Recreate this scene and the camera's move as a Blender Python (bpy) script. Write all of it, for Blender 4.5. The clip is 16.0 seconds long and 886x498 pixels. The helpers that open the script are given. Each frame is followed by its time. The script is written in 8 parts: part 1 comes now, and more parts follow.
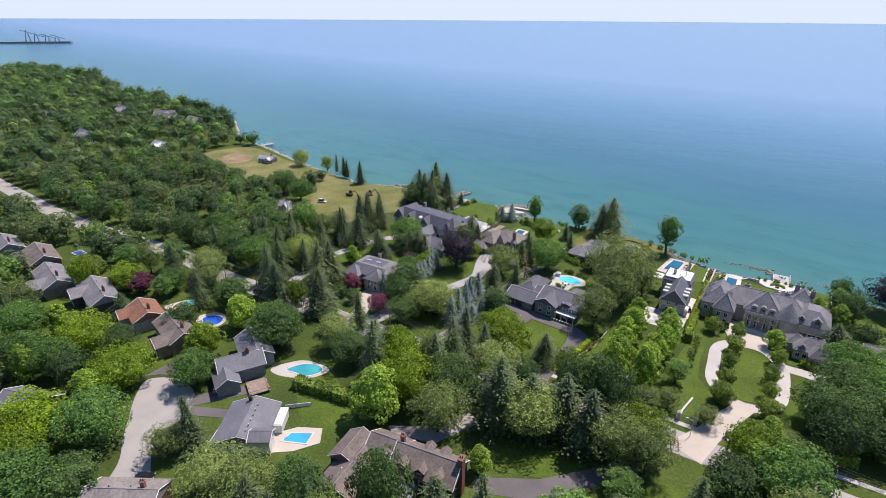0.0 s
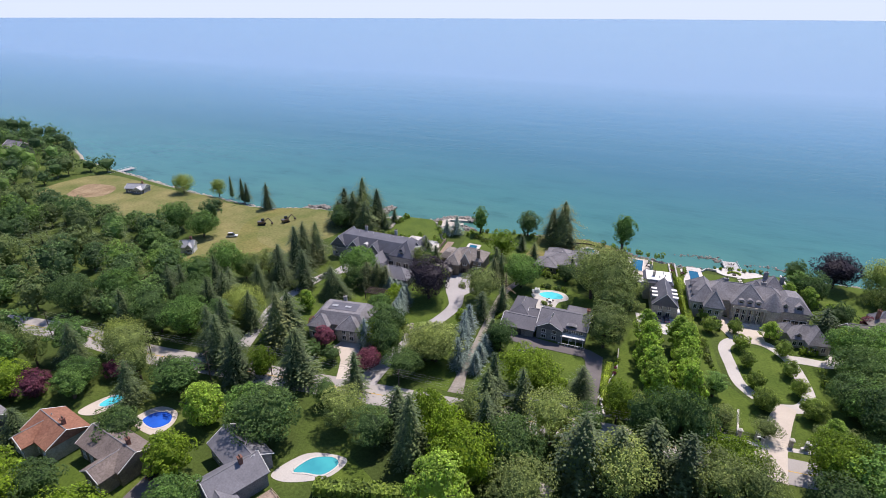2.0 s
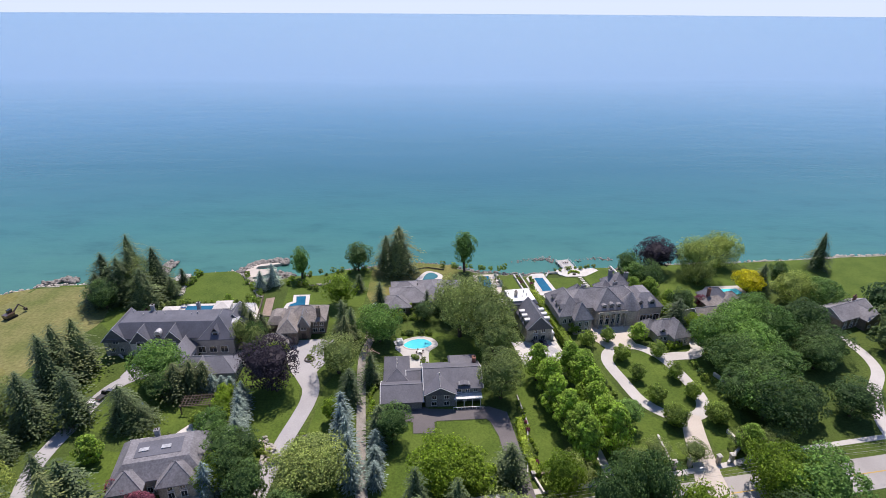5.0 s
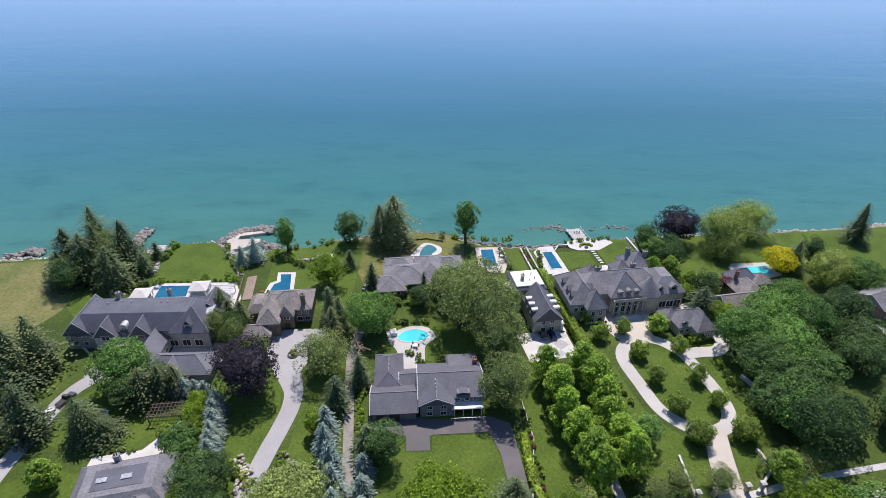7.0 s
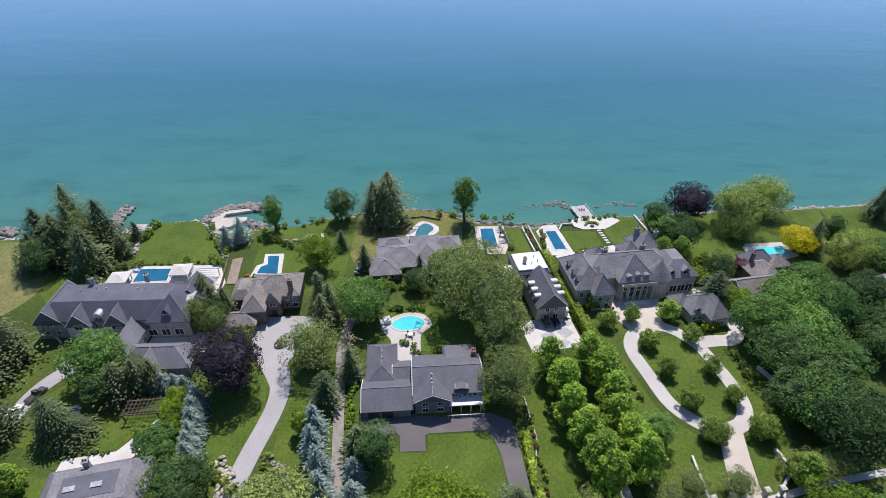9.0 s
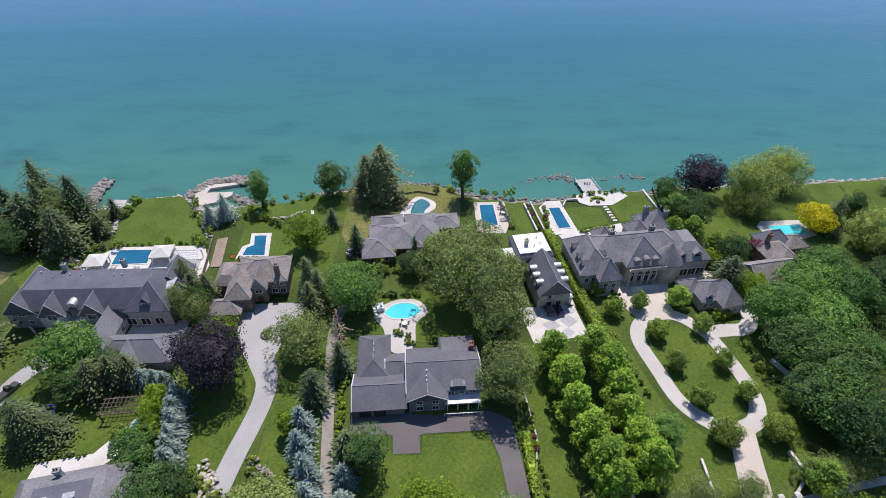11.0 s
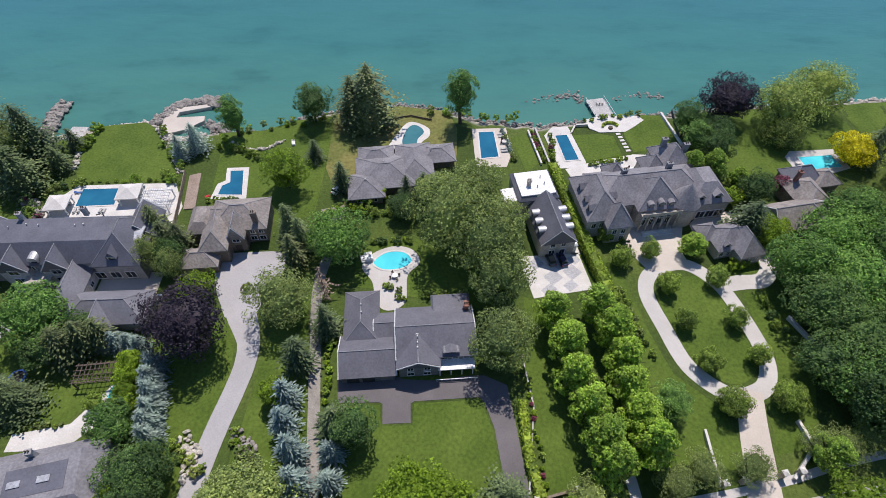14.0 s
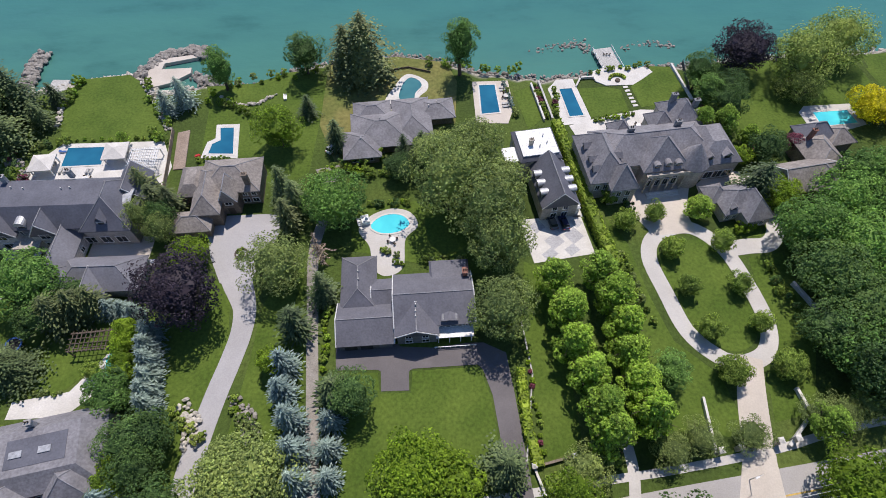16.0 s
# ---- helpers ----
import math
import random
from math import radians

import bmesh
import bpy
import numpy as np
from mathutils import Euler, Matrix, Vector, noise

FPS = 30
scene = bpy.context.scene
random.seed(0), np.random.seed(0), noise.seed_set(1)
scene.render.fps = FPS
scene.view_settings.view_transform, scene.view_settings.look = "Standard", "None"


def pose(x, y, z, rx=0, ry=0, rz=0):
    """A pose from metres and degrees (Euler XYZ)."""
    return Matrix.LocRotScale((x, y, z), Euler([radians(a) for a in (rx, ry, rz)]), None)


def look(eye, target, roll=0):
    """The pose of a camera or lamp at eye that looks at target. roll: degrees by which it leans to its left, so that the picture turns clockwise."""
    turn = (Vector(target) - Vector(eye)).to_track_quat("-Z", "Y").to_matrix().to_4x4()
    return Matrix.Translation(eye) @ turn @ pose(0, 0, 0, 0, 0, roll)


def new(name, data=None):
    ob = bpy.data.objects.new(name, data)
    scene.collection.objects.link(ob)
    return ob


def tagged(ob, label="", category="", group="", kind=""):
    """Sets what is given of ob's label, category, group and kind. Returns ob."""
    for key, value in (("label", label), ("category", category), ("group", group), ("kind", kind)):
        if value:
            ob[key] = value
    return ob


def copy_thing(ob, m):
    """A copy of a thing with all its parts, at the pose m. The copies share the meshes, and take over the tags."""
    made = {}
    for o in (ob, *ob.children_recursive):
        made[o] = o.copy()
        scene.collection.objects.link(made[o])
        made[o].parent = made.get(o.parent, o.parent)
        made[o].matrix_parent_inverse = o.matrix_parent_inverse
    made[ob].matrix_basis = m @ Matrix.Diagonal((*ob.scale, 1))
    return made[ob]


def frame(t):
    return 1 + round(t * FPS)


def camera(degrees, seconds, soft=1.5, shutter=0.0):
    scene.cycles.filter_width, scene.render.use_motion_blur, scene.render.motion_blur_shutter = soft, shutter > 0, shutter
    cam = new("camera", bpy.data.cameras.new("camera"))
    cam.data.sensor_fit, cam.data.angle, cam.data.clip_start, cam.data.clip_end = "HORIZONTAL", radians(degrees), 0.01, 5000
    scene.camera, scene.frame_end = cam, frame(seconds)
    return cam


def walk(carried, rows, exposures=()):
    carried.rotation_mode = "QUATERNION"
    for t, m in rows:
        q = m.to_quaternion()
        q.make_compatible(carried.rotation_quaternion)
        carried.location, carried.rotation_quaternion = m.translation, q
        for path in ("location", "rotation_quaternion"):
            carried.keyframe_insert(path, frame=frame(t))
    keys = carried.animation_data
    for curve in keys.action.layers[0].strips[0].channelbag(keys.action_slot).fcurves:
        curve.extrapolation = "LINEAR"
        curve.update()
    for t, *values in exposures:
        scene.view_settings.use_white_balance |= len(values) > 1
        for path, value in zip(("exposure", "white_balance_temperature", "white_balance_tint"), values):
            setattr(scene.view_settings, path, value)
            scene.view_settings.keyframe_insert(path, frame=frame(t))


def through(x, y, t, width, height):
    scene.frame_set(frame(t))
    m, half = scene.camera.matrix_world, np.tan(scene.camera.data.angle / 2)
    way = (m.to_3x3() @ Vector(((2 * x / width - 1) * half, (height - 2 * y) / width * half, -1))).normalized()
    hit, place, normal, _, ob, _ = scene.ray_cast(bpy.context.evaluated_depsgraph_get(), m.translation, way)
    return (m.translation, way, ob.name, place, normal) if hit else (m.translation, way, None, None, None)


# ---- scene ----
cam = camera(79.37, 16.0, 0.65)
PATH = [
    (0, look((95.55, -146.52, 103.34), (34.67, -77.95, 63.46), 0.37)),
    (0.5, look((77.99, -149.46, 103.58), (22.53, -76.51, 63.54), -0.14)),
    (1, look((62.46, -151.27, 103.62), (13.13, -74.05, 63.57), 0.24)),
    (1.5, look((51.59, -150.29, 104.01), (7.26, -70.15, 63.86), 0.22)),
    (2, look((40.96, -148.80, 104.25), (2.35, -65.77, 64.07), 0.21)),
    (2.5, look((30.89, -146.39, 104.57), (-0.59, -60.44, 64.30), 0.22)),
    (3, look((22.44, -142.90, 104.86), (-0.86, -54.40, 64.54), 0.16)),
    (3.5, look((15.15, -138.07, 104.94), (-0.80, -47.97, 64.60), 0.19)),
    (4, look((9.03, -131.49, 104.83), (-0.07, -40.44, 64.50), 0.25)),
    (4.5, look((5.67, -122.78, 105.22), (4.82, -31.30, 64.85), 0.30)),
    (4.7, look((4.68, -118.88, 105.42), (7.16, -27.41, 65.09), 0.34)),
    (6.8, look((6.86, -87.66, 112.20), (8.58, -2.26, 60.20), 0.25)),
    (7, look((6.90, -86.13, 111.52), (8.70, -1.01, 59.06), 0.41)),
    (7.5, look((6.71, -82.86, 110.24), (8.77, 1.58, 56.71), 0.57)),
    (8, look((7.04, -79.90, 109.66), (9.08, 3.72, 54.86), 0.55)),
    (8.5, look((7.41, -76.88, 109.32), (9.41, 5.81, 53.14), 0.48)),
    (9, look((7.84, -74.04, 108.76), (9.76, 7.83, 51.36), 0.41)),
    (11.5, look((9.47, -57.91, 108.63), (11.30, 17.46, 42.93), 0.45)),
    (12, look((9.91, -54.44, 109.03), (11.66, 19.13, 41.31), 0.41)),
    (12.5, look((10.36, -51.10, 109.23), (12.06, 20.40, 39.34), 0.32)),
    (13, look((10.96, -47.83, 109.33), (12.49, 21.02, 36.83), 0.23)),
    (13.5, look((11.34, -44.41, 109.66), (12.73, 21.33, 34.31), 0.17)),
    (14, look((11.75, -41.49, 109.72), (12.98, 21.04, 31.70), 0.12)),
    (14.5, look((11.86, -39.51, 109.76), (13.08, 20.45, 29.74), 0.14)),
    (15, look((11.95, -38.15, 109.76), (13.14, 19.82, 28.28), 0.14)),
    (15.5, look((12.10, -36.92, 109.81), (13.19, 19.12, 26.99), 0.09)),
    (16, look((12.24, -35.58, 109.85), (13.29, 18.48, 25.73), 0.05)),
]
walk(cam, PATH, [(0, 0.3, 6900, 20), (4, 0.3, 6950, 21), (7, 0.26, 6550, 17), (12, 0.19, 6600, 17), (16, 0.14, 6700, 16)])

# world and sun: a clear June noon, the sun high over the lake
SUN_AZ = radians(9)          # heading from +y towards +x
SUN_EL = radians(63)
world = bpy.data.worlds.new("sky")
scene.world = world
world.use_nodes = True
wn = world.node_tree.nodes
sky = wn.new("ShaderNodeTexSky")
sky.sky_type = 'NISHITA'
sky.sun_disc = False
sky.sun_elevation = SUN_EL
sky.sun_rotation = SUN_AZ
sky.dust_density = 0.0
sky.altitude = 2500
sky.air_density = 1.0
sky.ozone_density = 6.0
wn["Background"].inputs["Strength"].default_value = 0.15
haze = wn.new("ShaderNodeMix")           # lake haze: the sky near the horizon is no brighter than pale blue
haze.data_type, haze.blend_type = 'RGBA', 'DARKEN'
haze.inputs["Factor"].default_value = 1.0
haze.inputs[7].default_value = (3.75, 4.65, 5.75, 1)
world.node_tree.links.new(sky.outputs[0], haze.inputs[6])
world.node_tree.links.new(haze.outputs[2], wn["Background"].inputs[0])
sun_data = bpy.data.lights.new("sun", 'SUN')
sun_data.energy = 4.0
sun_data.angle = radians(0.6)
sun_data.color = (1.0, 0.96, 0.9)
sun = new("sun", sun_data)
sun_dir = Vector((math.sin(SUN_AZ) * math.cos(SUN_EL), math.cos(SUN_AZ) * math.cos(SUN_EL), math.sin(SUN_EL)))
sun.matrix_world = look(sun_dir * 300, (0, 0, 0))


# ---- materials ----
def nodes_of(name):
    m = bpy.data.materials.new(name)
    m.use_nodes = True
    t = m.node_tree
    return m, t, t.nodes["Principled BSDF"]


def link(t, a, b):
    t.links.new(a, b)


def ramp(t, src, stops):
    r = t.nodes.new("ShaderNodeValToRGB")
    while len(r.color_ramp.elements) < len(stops):
        r.color_ramp.elements.new(0.5)
    for e, (p, c) in zip(r.color_ramp.elements, stops):
        e.position, e.color = p, (*c, 1)
    link(t, src, r.inputs[0])
    return r.outputs[0]


def noise_of(t, scale, detail=3.0, stretch=None, rough=0.55):
    g = t.nodes.new("ShaderNodeNewGeometry")
    n = t.nodes.new("ShaderNodeTexNoise")
    n.inputs["Scale"].default_value = scale
    n.inputs["Detail"].default_value = detail
    n.inputs["Roughness"].default_value = rough
    src = g.outputs["Position"]
    if stretch:
        mp = t.nodes.new("ShaderNodeMapping")
        mp.inputs["Scale"].default_value = stretch
        link(t, src, mp.inputs[0])
        src = mp.outputs[0]
    link(t, src, n.inputs["Vector"])
    return n.outputs["Fac"]


def mix(t, fac, a, b, mode='MIX'):
    m = t.nodes.new("ShaderNodeMix")
    m.data_type, m.blend_type = 'RGBA', mode
    for sock, v in ((m.inputs["Factor"], fac), (m.inputs[6], a), (m.inputs[7], b)):
        if isinstance(v, (int, float)):
            sock.default_value = v
        elif isinstance(v, tuple):
            sock.default_value = (*v, 1)
        else:
            link(t, v, sock)
    return m.outputs[2]


def bump(t, bsdf, src, strength, dist):
    b = t.nodes.new("ShaderNodeBump")
    b.inputs["Strength"].default_value = strength
    b.inputs["Distance"].default_value = dist
    link(t, src, b.inputs["Height"])
    link(t, b.outputs[0], bsdf.inputs["Normal"])


def surface(name, dark, light, coarse=0.15, fine=3.0, rough=0.85, relief=0.03, spec=0.3, vary=0.0, metal=0.0, grain=1.0):
    """A matt surface that varies at two scales, and from object to object by vary."""
    m, t, b = nodes_of(name)
    big = noise_of(t, coarse)
    small = noise_of(t, fine, 4)
    col = mix(t, ramp(t, big, [(0.3, (0, 0, 0)), (0.7, (1, 1, 1))]), dark, light)
    speck = ramp(t, small, [(0.25, (1 - 0.38 * grain,) * 3), (0.75, (1 + 0.2 * grain,) * 3)])
    col = mix(t, 1.0, col, speck, 'MULTIPLY')
    if vary:
        oi = t.nodes.new("ShaderNodeObjectInfo")
        tone = ramp(t, oi.outputs["Random"], [(0, (1 - vary,) * 3), (1, (1 + vary,) * 3)])
        col = mix(t, 1.0, col, tone, 'MULTIPLY')
    link(t, col, b.inputs["Base Color"])
    b.inputs["Roughness"].default_value = rough
    b.inputs["Specular IOR Level"].default_value = spec
    b.inputs["Metallic"].default_value = metal
    if relief:
        bump(t, b, small, 0.6, relief)
    return m


def lake_material():
    """Shallow water is turquoise over stones and weed, deep water blue; far out, sky sheen and haze are painted in as
    paler blue.
    """
    m, t, b = nodes_of("lake_water")
    g = t.nodes.new("ShaderNodeNewGeometry")
    sep = t.nodes.new("ShaderNodeSeparateXYZ")
    link(t, g.outputs["Position"], sep.inputs[0])
    offshore = t.nodes.new("ShaderNodeMapRange")
    offshore.inputs["From Min"].default_value, offshore.inputs["From Max"].default_value = 90, 900
    link(t, sep.outputs["Y"], offshore.inputs[0])
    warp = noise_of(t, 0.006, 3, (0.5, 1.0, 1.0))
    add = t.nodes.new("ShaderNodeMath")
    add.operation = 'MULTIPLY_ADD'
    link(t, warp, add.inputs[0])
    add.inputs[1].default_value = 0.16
    link(t, offshore.outputs[0], add.inputs[2])
    # last two stops: horizon haze and reflected sky put into the body colour
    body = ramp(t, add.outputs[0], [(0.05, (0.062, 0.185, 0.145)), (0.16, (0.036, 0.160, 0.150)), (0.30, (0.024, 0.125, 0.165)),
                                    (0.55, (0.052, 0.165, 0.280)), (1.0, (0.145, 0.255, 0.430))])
    weed = noise_of(t, 0.045, 5, (0.6, 1.4, 1.0), 0.65)
    shallow = ramp(t, offshore.outputs[0], [(0.0, (1, 1, 1)), (0.22, (0, 0, 0))])
    patches = ramp(t, weed, [(0.40, (1.12, 1.10, 1.06)), (0.54, (1, 1, 1)), (0.68, (0.68, 0.74, 0.75))])
    body = mix(t, shallow, body, mix(t, 1.0, body, patches, 'MULTIPLY'))
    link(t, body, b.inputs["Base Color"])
    b.inputs["Roughness"].default_value = 0.22
    b.inputs["IOR"].default_value = 1.33
    waves = noise_of(t, 0.35, 4, (0.45, 1.0, 1.0), 0.6)
    swell = noise_of(t, 0.03, 3, (0.35, 1.0, 1.0))
    both = t.nodes.new("ShaderNodeMath")
    both.operation = 'MULTIPLY_ADD'
    link(t, swell, both.inputs[0])
    both.inputs[1].default_value = 3.0
    link(t, waves, both.inputs[2])
    bump(t, b, both.outputs[0], 0.35, 0.35)
    return m


def ground_material():
    """Rough grass and leaf litter, with stones and sand where the land drops to the lake."""
    m, t, b = nodes_of("ground_cover")
    big, small = noise_of(t, 0.035, 4), noise_of(t, 1.2, 5, None, 0.7)
    col = ramp(t, big, [(0.3, (0.048, 0.072, 0.020)), (0.5, (0.072, 0.112, 0.024)), (0.7, (0.108, 0.146, 0.034))])
    col = mix(t, 1.0, col, ramp(t, small, [(0.25, (0.55, 0.55, 0.55)), (0.75, (1.3, 1.3, 1.3))]), 'MULTIPLY')
    g = t.nodes.new("ShaderNodeNewGeometry")
    sep = t.nodes.new("ShaderNodeSeparateXYZ")
    link(t, g.outputs["Position"], sep.inputs[0])
    low = t.nodes.new("ShaderNodeMapRange")
    low.inputs["From Min"].default_value, low.inputs["From Max"].default_value = -0.5, -1.3
    link(t, sep.outputs["Z"], low.inputs[0])
    stone = ramp(t, noise_of(t, 1.6, 6, None, 0.75), [(0.3, (0.16, 0.15, 0.12)), (0.7, (0.5, 0.47, 0.4))])
    link(t, mix(t, low.outputs[0], col, stone), b.inputs["Base Color"])
    b.inputs["Roughness"].default_value = 0.95
    b.inputs["Specular IOR Level"].default_value = 0.15
    bump(t, b, small, 0.8, 0.25)
    return m


M_LAKE = lake_material()
M_GROUND = ground_material()
M_LAWN = surface("mown_lawn", (0.064, 0.112, 0.015), (0.110, 0.165, 0.026), 0.09, 1.4, 0.9, 0.05, 0.2)
M_DRYGRASS = surface("dry_grass", (0.105, 0.145, 0.035), (0.26, 0.225, 0.085), 0.05, 0.9, 0.95, 0.06, 0.15)
M_MEADOW = surface("meadow_grass", (0.125, 0.155, 0.045), (0.270, 0.245, 0.105), 0.05, 0.9, 0.95, 0.06, 0.15)
M_SOIL = surface("bare_soil", (0.24, 0.17, 0.10), (0.38, 0.29, 0.18), 0.12, 0.8, 0.95, 0.06, 0.15)
M_ROAD = surface("worn_asphalt", (0.33, 0.315, 0.30), (0.42, 0.40, 0.38), 0.08, 4.0, 0.9, 0.01, 0.3, 0, 0, 0.35)
M_ASPHALT = surface("dark_asphalt", (0.125, 0.115, 0.117), (0.170, 0.156, 0.158), 0.12, 4.0, 0.9, 0.01, 0.3, 0, 0, 0.4)
M_PAVER = surface("pale_paving", (0.47, 0.45, 0.42), (0.56, 0.54, 0.51), 0.12, 3.0, 0.85, 0.01, 0.3, 0, 0, 0.3)
M_BEIGE = surface("beige_paving", (0.50, 0.445, 0.38), (0.60, 0.545, 0.475), 0.12, 3.0, 0.85, 0.01, 0.3, 0, 0, 0.3)
M_STONE = surface("white_stone", (0.54, 0.52, 0.48), (0.66, 0.64, 0.60), 0.25, 3.0, 0.8, 0.01, 0.3, 0, 0, 0.4)
M_DRIVE = surface("grey_drive_paving", (0.36, 0.35, 0.35), (0.43, 0.42, 0.42), 0.12, 3.0, 0.85, 0.01, 0.3, 0, 0, 0.35)
M_GRAVEL = surface("grey_gravel", (0.24, 0.22, 0.19), (0.36, 0.335, 0.30), 0.3, 5.0, 0.95, 0.03)
M_PAVINGGREY = surface("grey_paving", (0.40, 0.40, 0.41), (0.48, 0.48, 0.49), 0.3, 3.0, 0.8, 0.0)
M_YELLOW = surface("road_paint", (0.50, 0.33, 0.08), (0.62, 0.42, 0.12), 0.4, 3.0, 0.8, 0.0)
M_SLATE = surface("grey_slate_roof", (0.150, 0.152, 0.172), (0.205, 0.207, 0.232), 0.2, 2.2, 0.65, 0.04, 0.4, 0, 0, 0.6)
M_BLUESHINGLE = surface("blue_grey_shingle_roof", (0.112, 0.113, 0.132), (0.155, 0.156, 0.180), 0.2, 2.2, 0.7, 0.04, 0.35, 0, 0, 0.6)
M_RIDGE = surface("ridge_capping", (0.22, 0.22, 0.23), (0.30, 0.30, 0.31), 0.4, 2.0, 0.8, 0.0)
M_DARKSLATE = surface("dark_slate_roof", (0.092, 0.095, 0.115), (0.132, 0.136, 0.162), 0.2, 2.2, 0.6, 0.04, 0.45, 0, 0, 0.6)
M_MAUVE = surface("weathered_shingle_roof", (0.185, 0.180, 0.190), (0.270, 0.263, 0.275), 0.25, 2.0, 0.8, 0.05, 0.3, 0, 0, 0.8)
M_CEDAR = surface("cedar_shake_roof", (0.225, 0.202, 0.185), (0.325, 0.295, 0.270), 0.3, 1.8, 0.85, 0.07, 0.25)
M_BROWNROOF = surface("brown_shingle_roof", (0.17, 0.14, 0.125), (0.24, 0.20, 0.18), 0.3, 2.0, 0.85, 0.05, 0.25)
M_REDROOF = surface("red_shingle_roof", (0.25, 0.115, 0.075), (0.33, 0.165, 0.11), 0.3, 2.0, 0.85, 0.05, 0.25)
M_WHITEROOF = surface("white_roof_membrane", (0.78, 0.78, 0.76), (0.86, 0.86, 0.84), 0.4, 2.0, 0.6, 0.0)
M_LEAD = surface("pale_metal_roof", (0.40, 0.41, 0.42), (0.50, 0.51, 0.52), 0.4, 2.0, 0.45, 0.0, 0.5, 0, 0.3)
M_LIMESTONE = surface("limestone_wall", (0.38, 0.35, 0.30), (0.50, 0.46, 0.40), 0.5, 2.6, 0.85, 0.03)
M_PALESTONE = surface("pale_rendered_wall", (0.52, 0.51, 0.49), (0.62, 0.61, 0.59), 0.5, 2.6, 0.85, 0.03)
M_GREYSTONE = surface("grey_stone_wall", (0.30, 0.295, 0.29), (0.40, 0.39, 0.38), 0.5, 2.6, 0.85, 0.03)
M_BROWNSTONE = surface("brown_stone_wall", (0.17, 0.135, 0.105), (0.27, 0.22, 0.175), 0.5, 2.6, 0.85, 0.03)
M_SIDING = surface("grey_siding", (0.20, 0.205, 0.215), (0.25, 0.255, 0.265), 0.5, 3.0, 0.7, 0.02)
M_BRICK = surface("red_brick_wall", (0.22, 0.10, 0.075), (0.32, 0.16, 0.12), 0.5, 3.0, 0.85, 0.03)
M_WHITE = surface("white_painted_wood", (0.74, 0.74, 0.72), (0.82, 0.82, 0.80), 0.5, 3.0, 0.5, 0.0)
M_DARKWALL = surface("dark_stained_wall", (0.05, 0.052, 0.058), (0.075, 0.078, 0.085), 0.5, 3.0, 0.7, 0.02)
M_DECK = surface("weathered_wood_deck", (0.26, 0.20, 0.155), (0.38, 0.30, 0.24), 0.4, 3.0, 0.85, 0.02)
M_TIMBER = surface("dark_timber", (0.09, 0.07, 0.055), (0.15, 0.12, 0.095), 0.4, 3.0, 0.85, 0.02)
M_ROCK = surface("shore_rock", (0.20, 0.185, 0.165), (0.36, 0.335, 0.30), 0.5, 2.0, 0.9, 0.08, 0.25)
M_PALEROCK = surface("pale_shore_rock", (0.42, 0.39, 0.33), (0.58, 0.54, 0.47), 0.5, 2.0, 0.9, 0.08, 0.25)
M_BARK = surface("tree_bark", (0.075, 0.058, 0.042), (0.14, 0.11, 0.085), 0.8, 5.0, 0.95, 0.05, 0.15)
M_CONCRETE = surface("concrete", (0.42, 0.41, 0.39), (0.54, 0.53, 0.50), 0.3, 3.0, 0.85, 0.01)
M_TYRE = surface("tyre_rubber", (0.018, 0.018, 0.018), (0.03, 0.03, 0.03), 1, 6, 0.85, 0)
M_RED = surface("red_fabric", (0.45, 0.03, 0.03), (0.55, 0.05, 0.05), 1, 4, 0.8, 0)
M_BLUECLOTH = surface("blue_cushion", (0.04, 0.11, 0.32), (0.06, 0.15, 0.4), 1, 4, 0.8, 0)


def glass_pane():
    m, t, b = nodes_of("window_glass")
    b.inputs["Base Color"].default_value = (0.02, 0.025, 0.03, 1)
    b.inputs["Roughness"].default_value = 0.06
    b.inputs["Specular IOR Level"].default_value = 0.7
    return m


def pool_water(name, shallow, deep):
    m, t, b = nodes_of(name)
    link(t, ramp(t, noise_of(t, 0.16, 2), [(0.35, deep), (0.65, shallow)]), b.inputs["Base Color"])
    b.inputs["Roughness"].default_value = 0.05
    b.inputs["IOR"].default_value = 1.33
    bump(t, b, noise_of(t, 2.5, 3), 0.15, 0.06)
    return m


def car_paint(name, col, metal=0.3):
    m, t, b = nodes_of(name)
    b.inputs["Base Color"].default_value = (*col, 1)
    b.inputs["Metallic"].default_value = metal
    b.inputs["Roughness"].default_value = 0.3
    b.inputs["Coat Weight"].default_value = 0.8
    return m


M_GLASS = glass_pane()
M_POOL_CYAN = pool_water("cyan_pool_water", (0.08, 0.66, 0.72), (0.05, 0.52, 0.62))
M_POOL_BLUE = pool_water("blue_pool_water", (0.018, 0.15, 0.25), (0.012, 0.11, 0.20))
M_POOL_TEAL = pool_water("teal_pool_water", (0.06, 0.20, 0.22), (0.04, 0.15, 0.18))
M_POOL_DEEP = pool_water("deep_blue_pool_water", (0.02, 0.13, 0.62), (0.015, 0.09, 0.48))
M_POOL_AQUA = pool_water("turquoise_pool_water", (0.05, 0.42, 0.46), (0.035, 0.32, 0.38))
M_POOL_SKY = pool_water("sky_blue_pool_water", (0.04, 0.42, 0.66), (0.03, 0.32, 0.58))


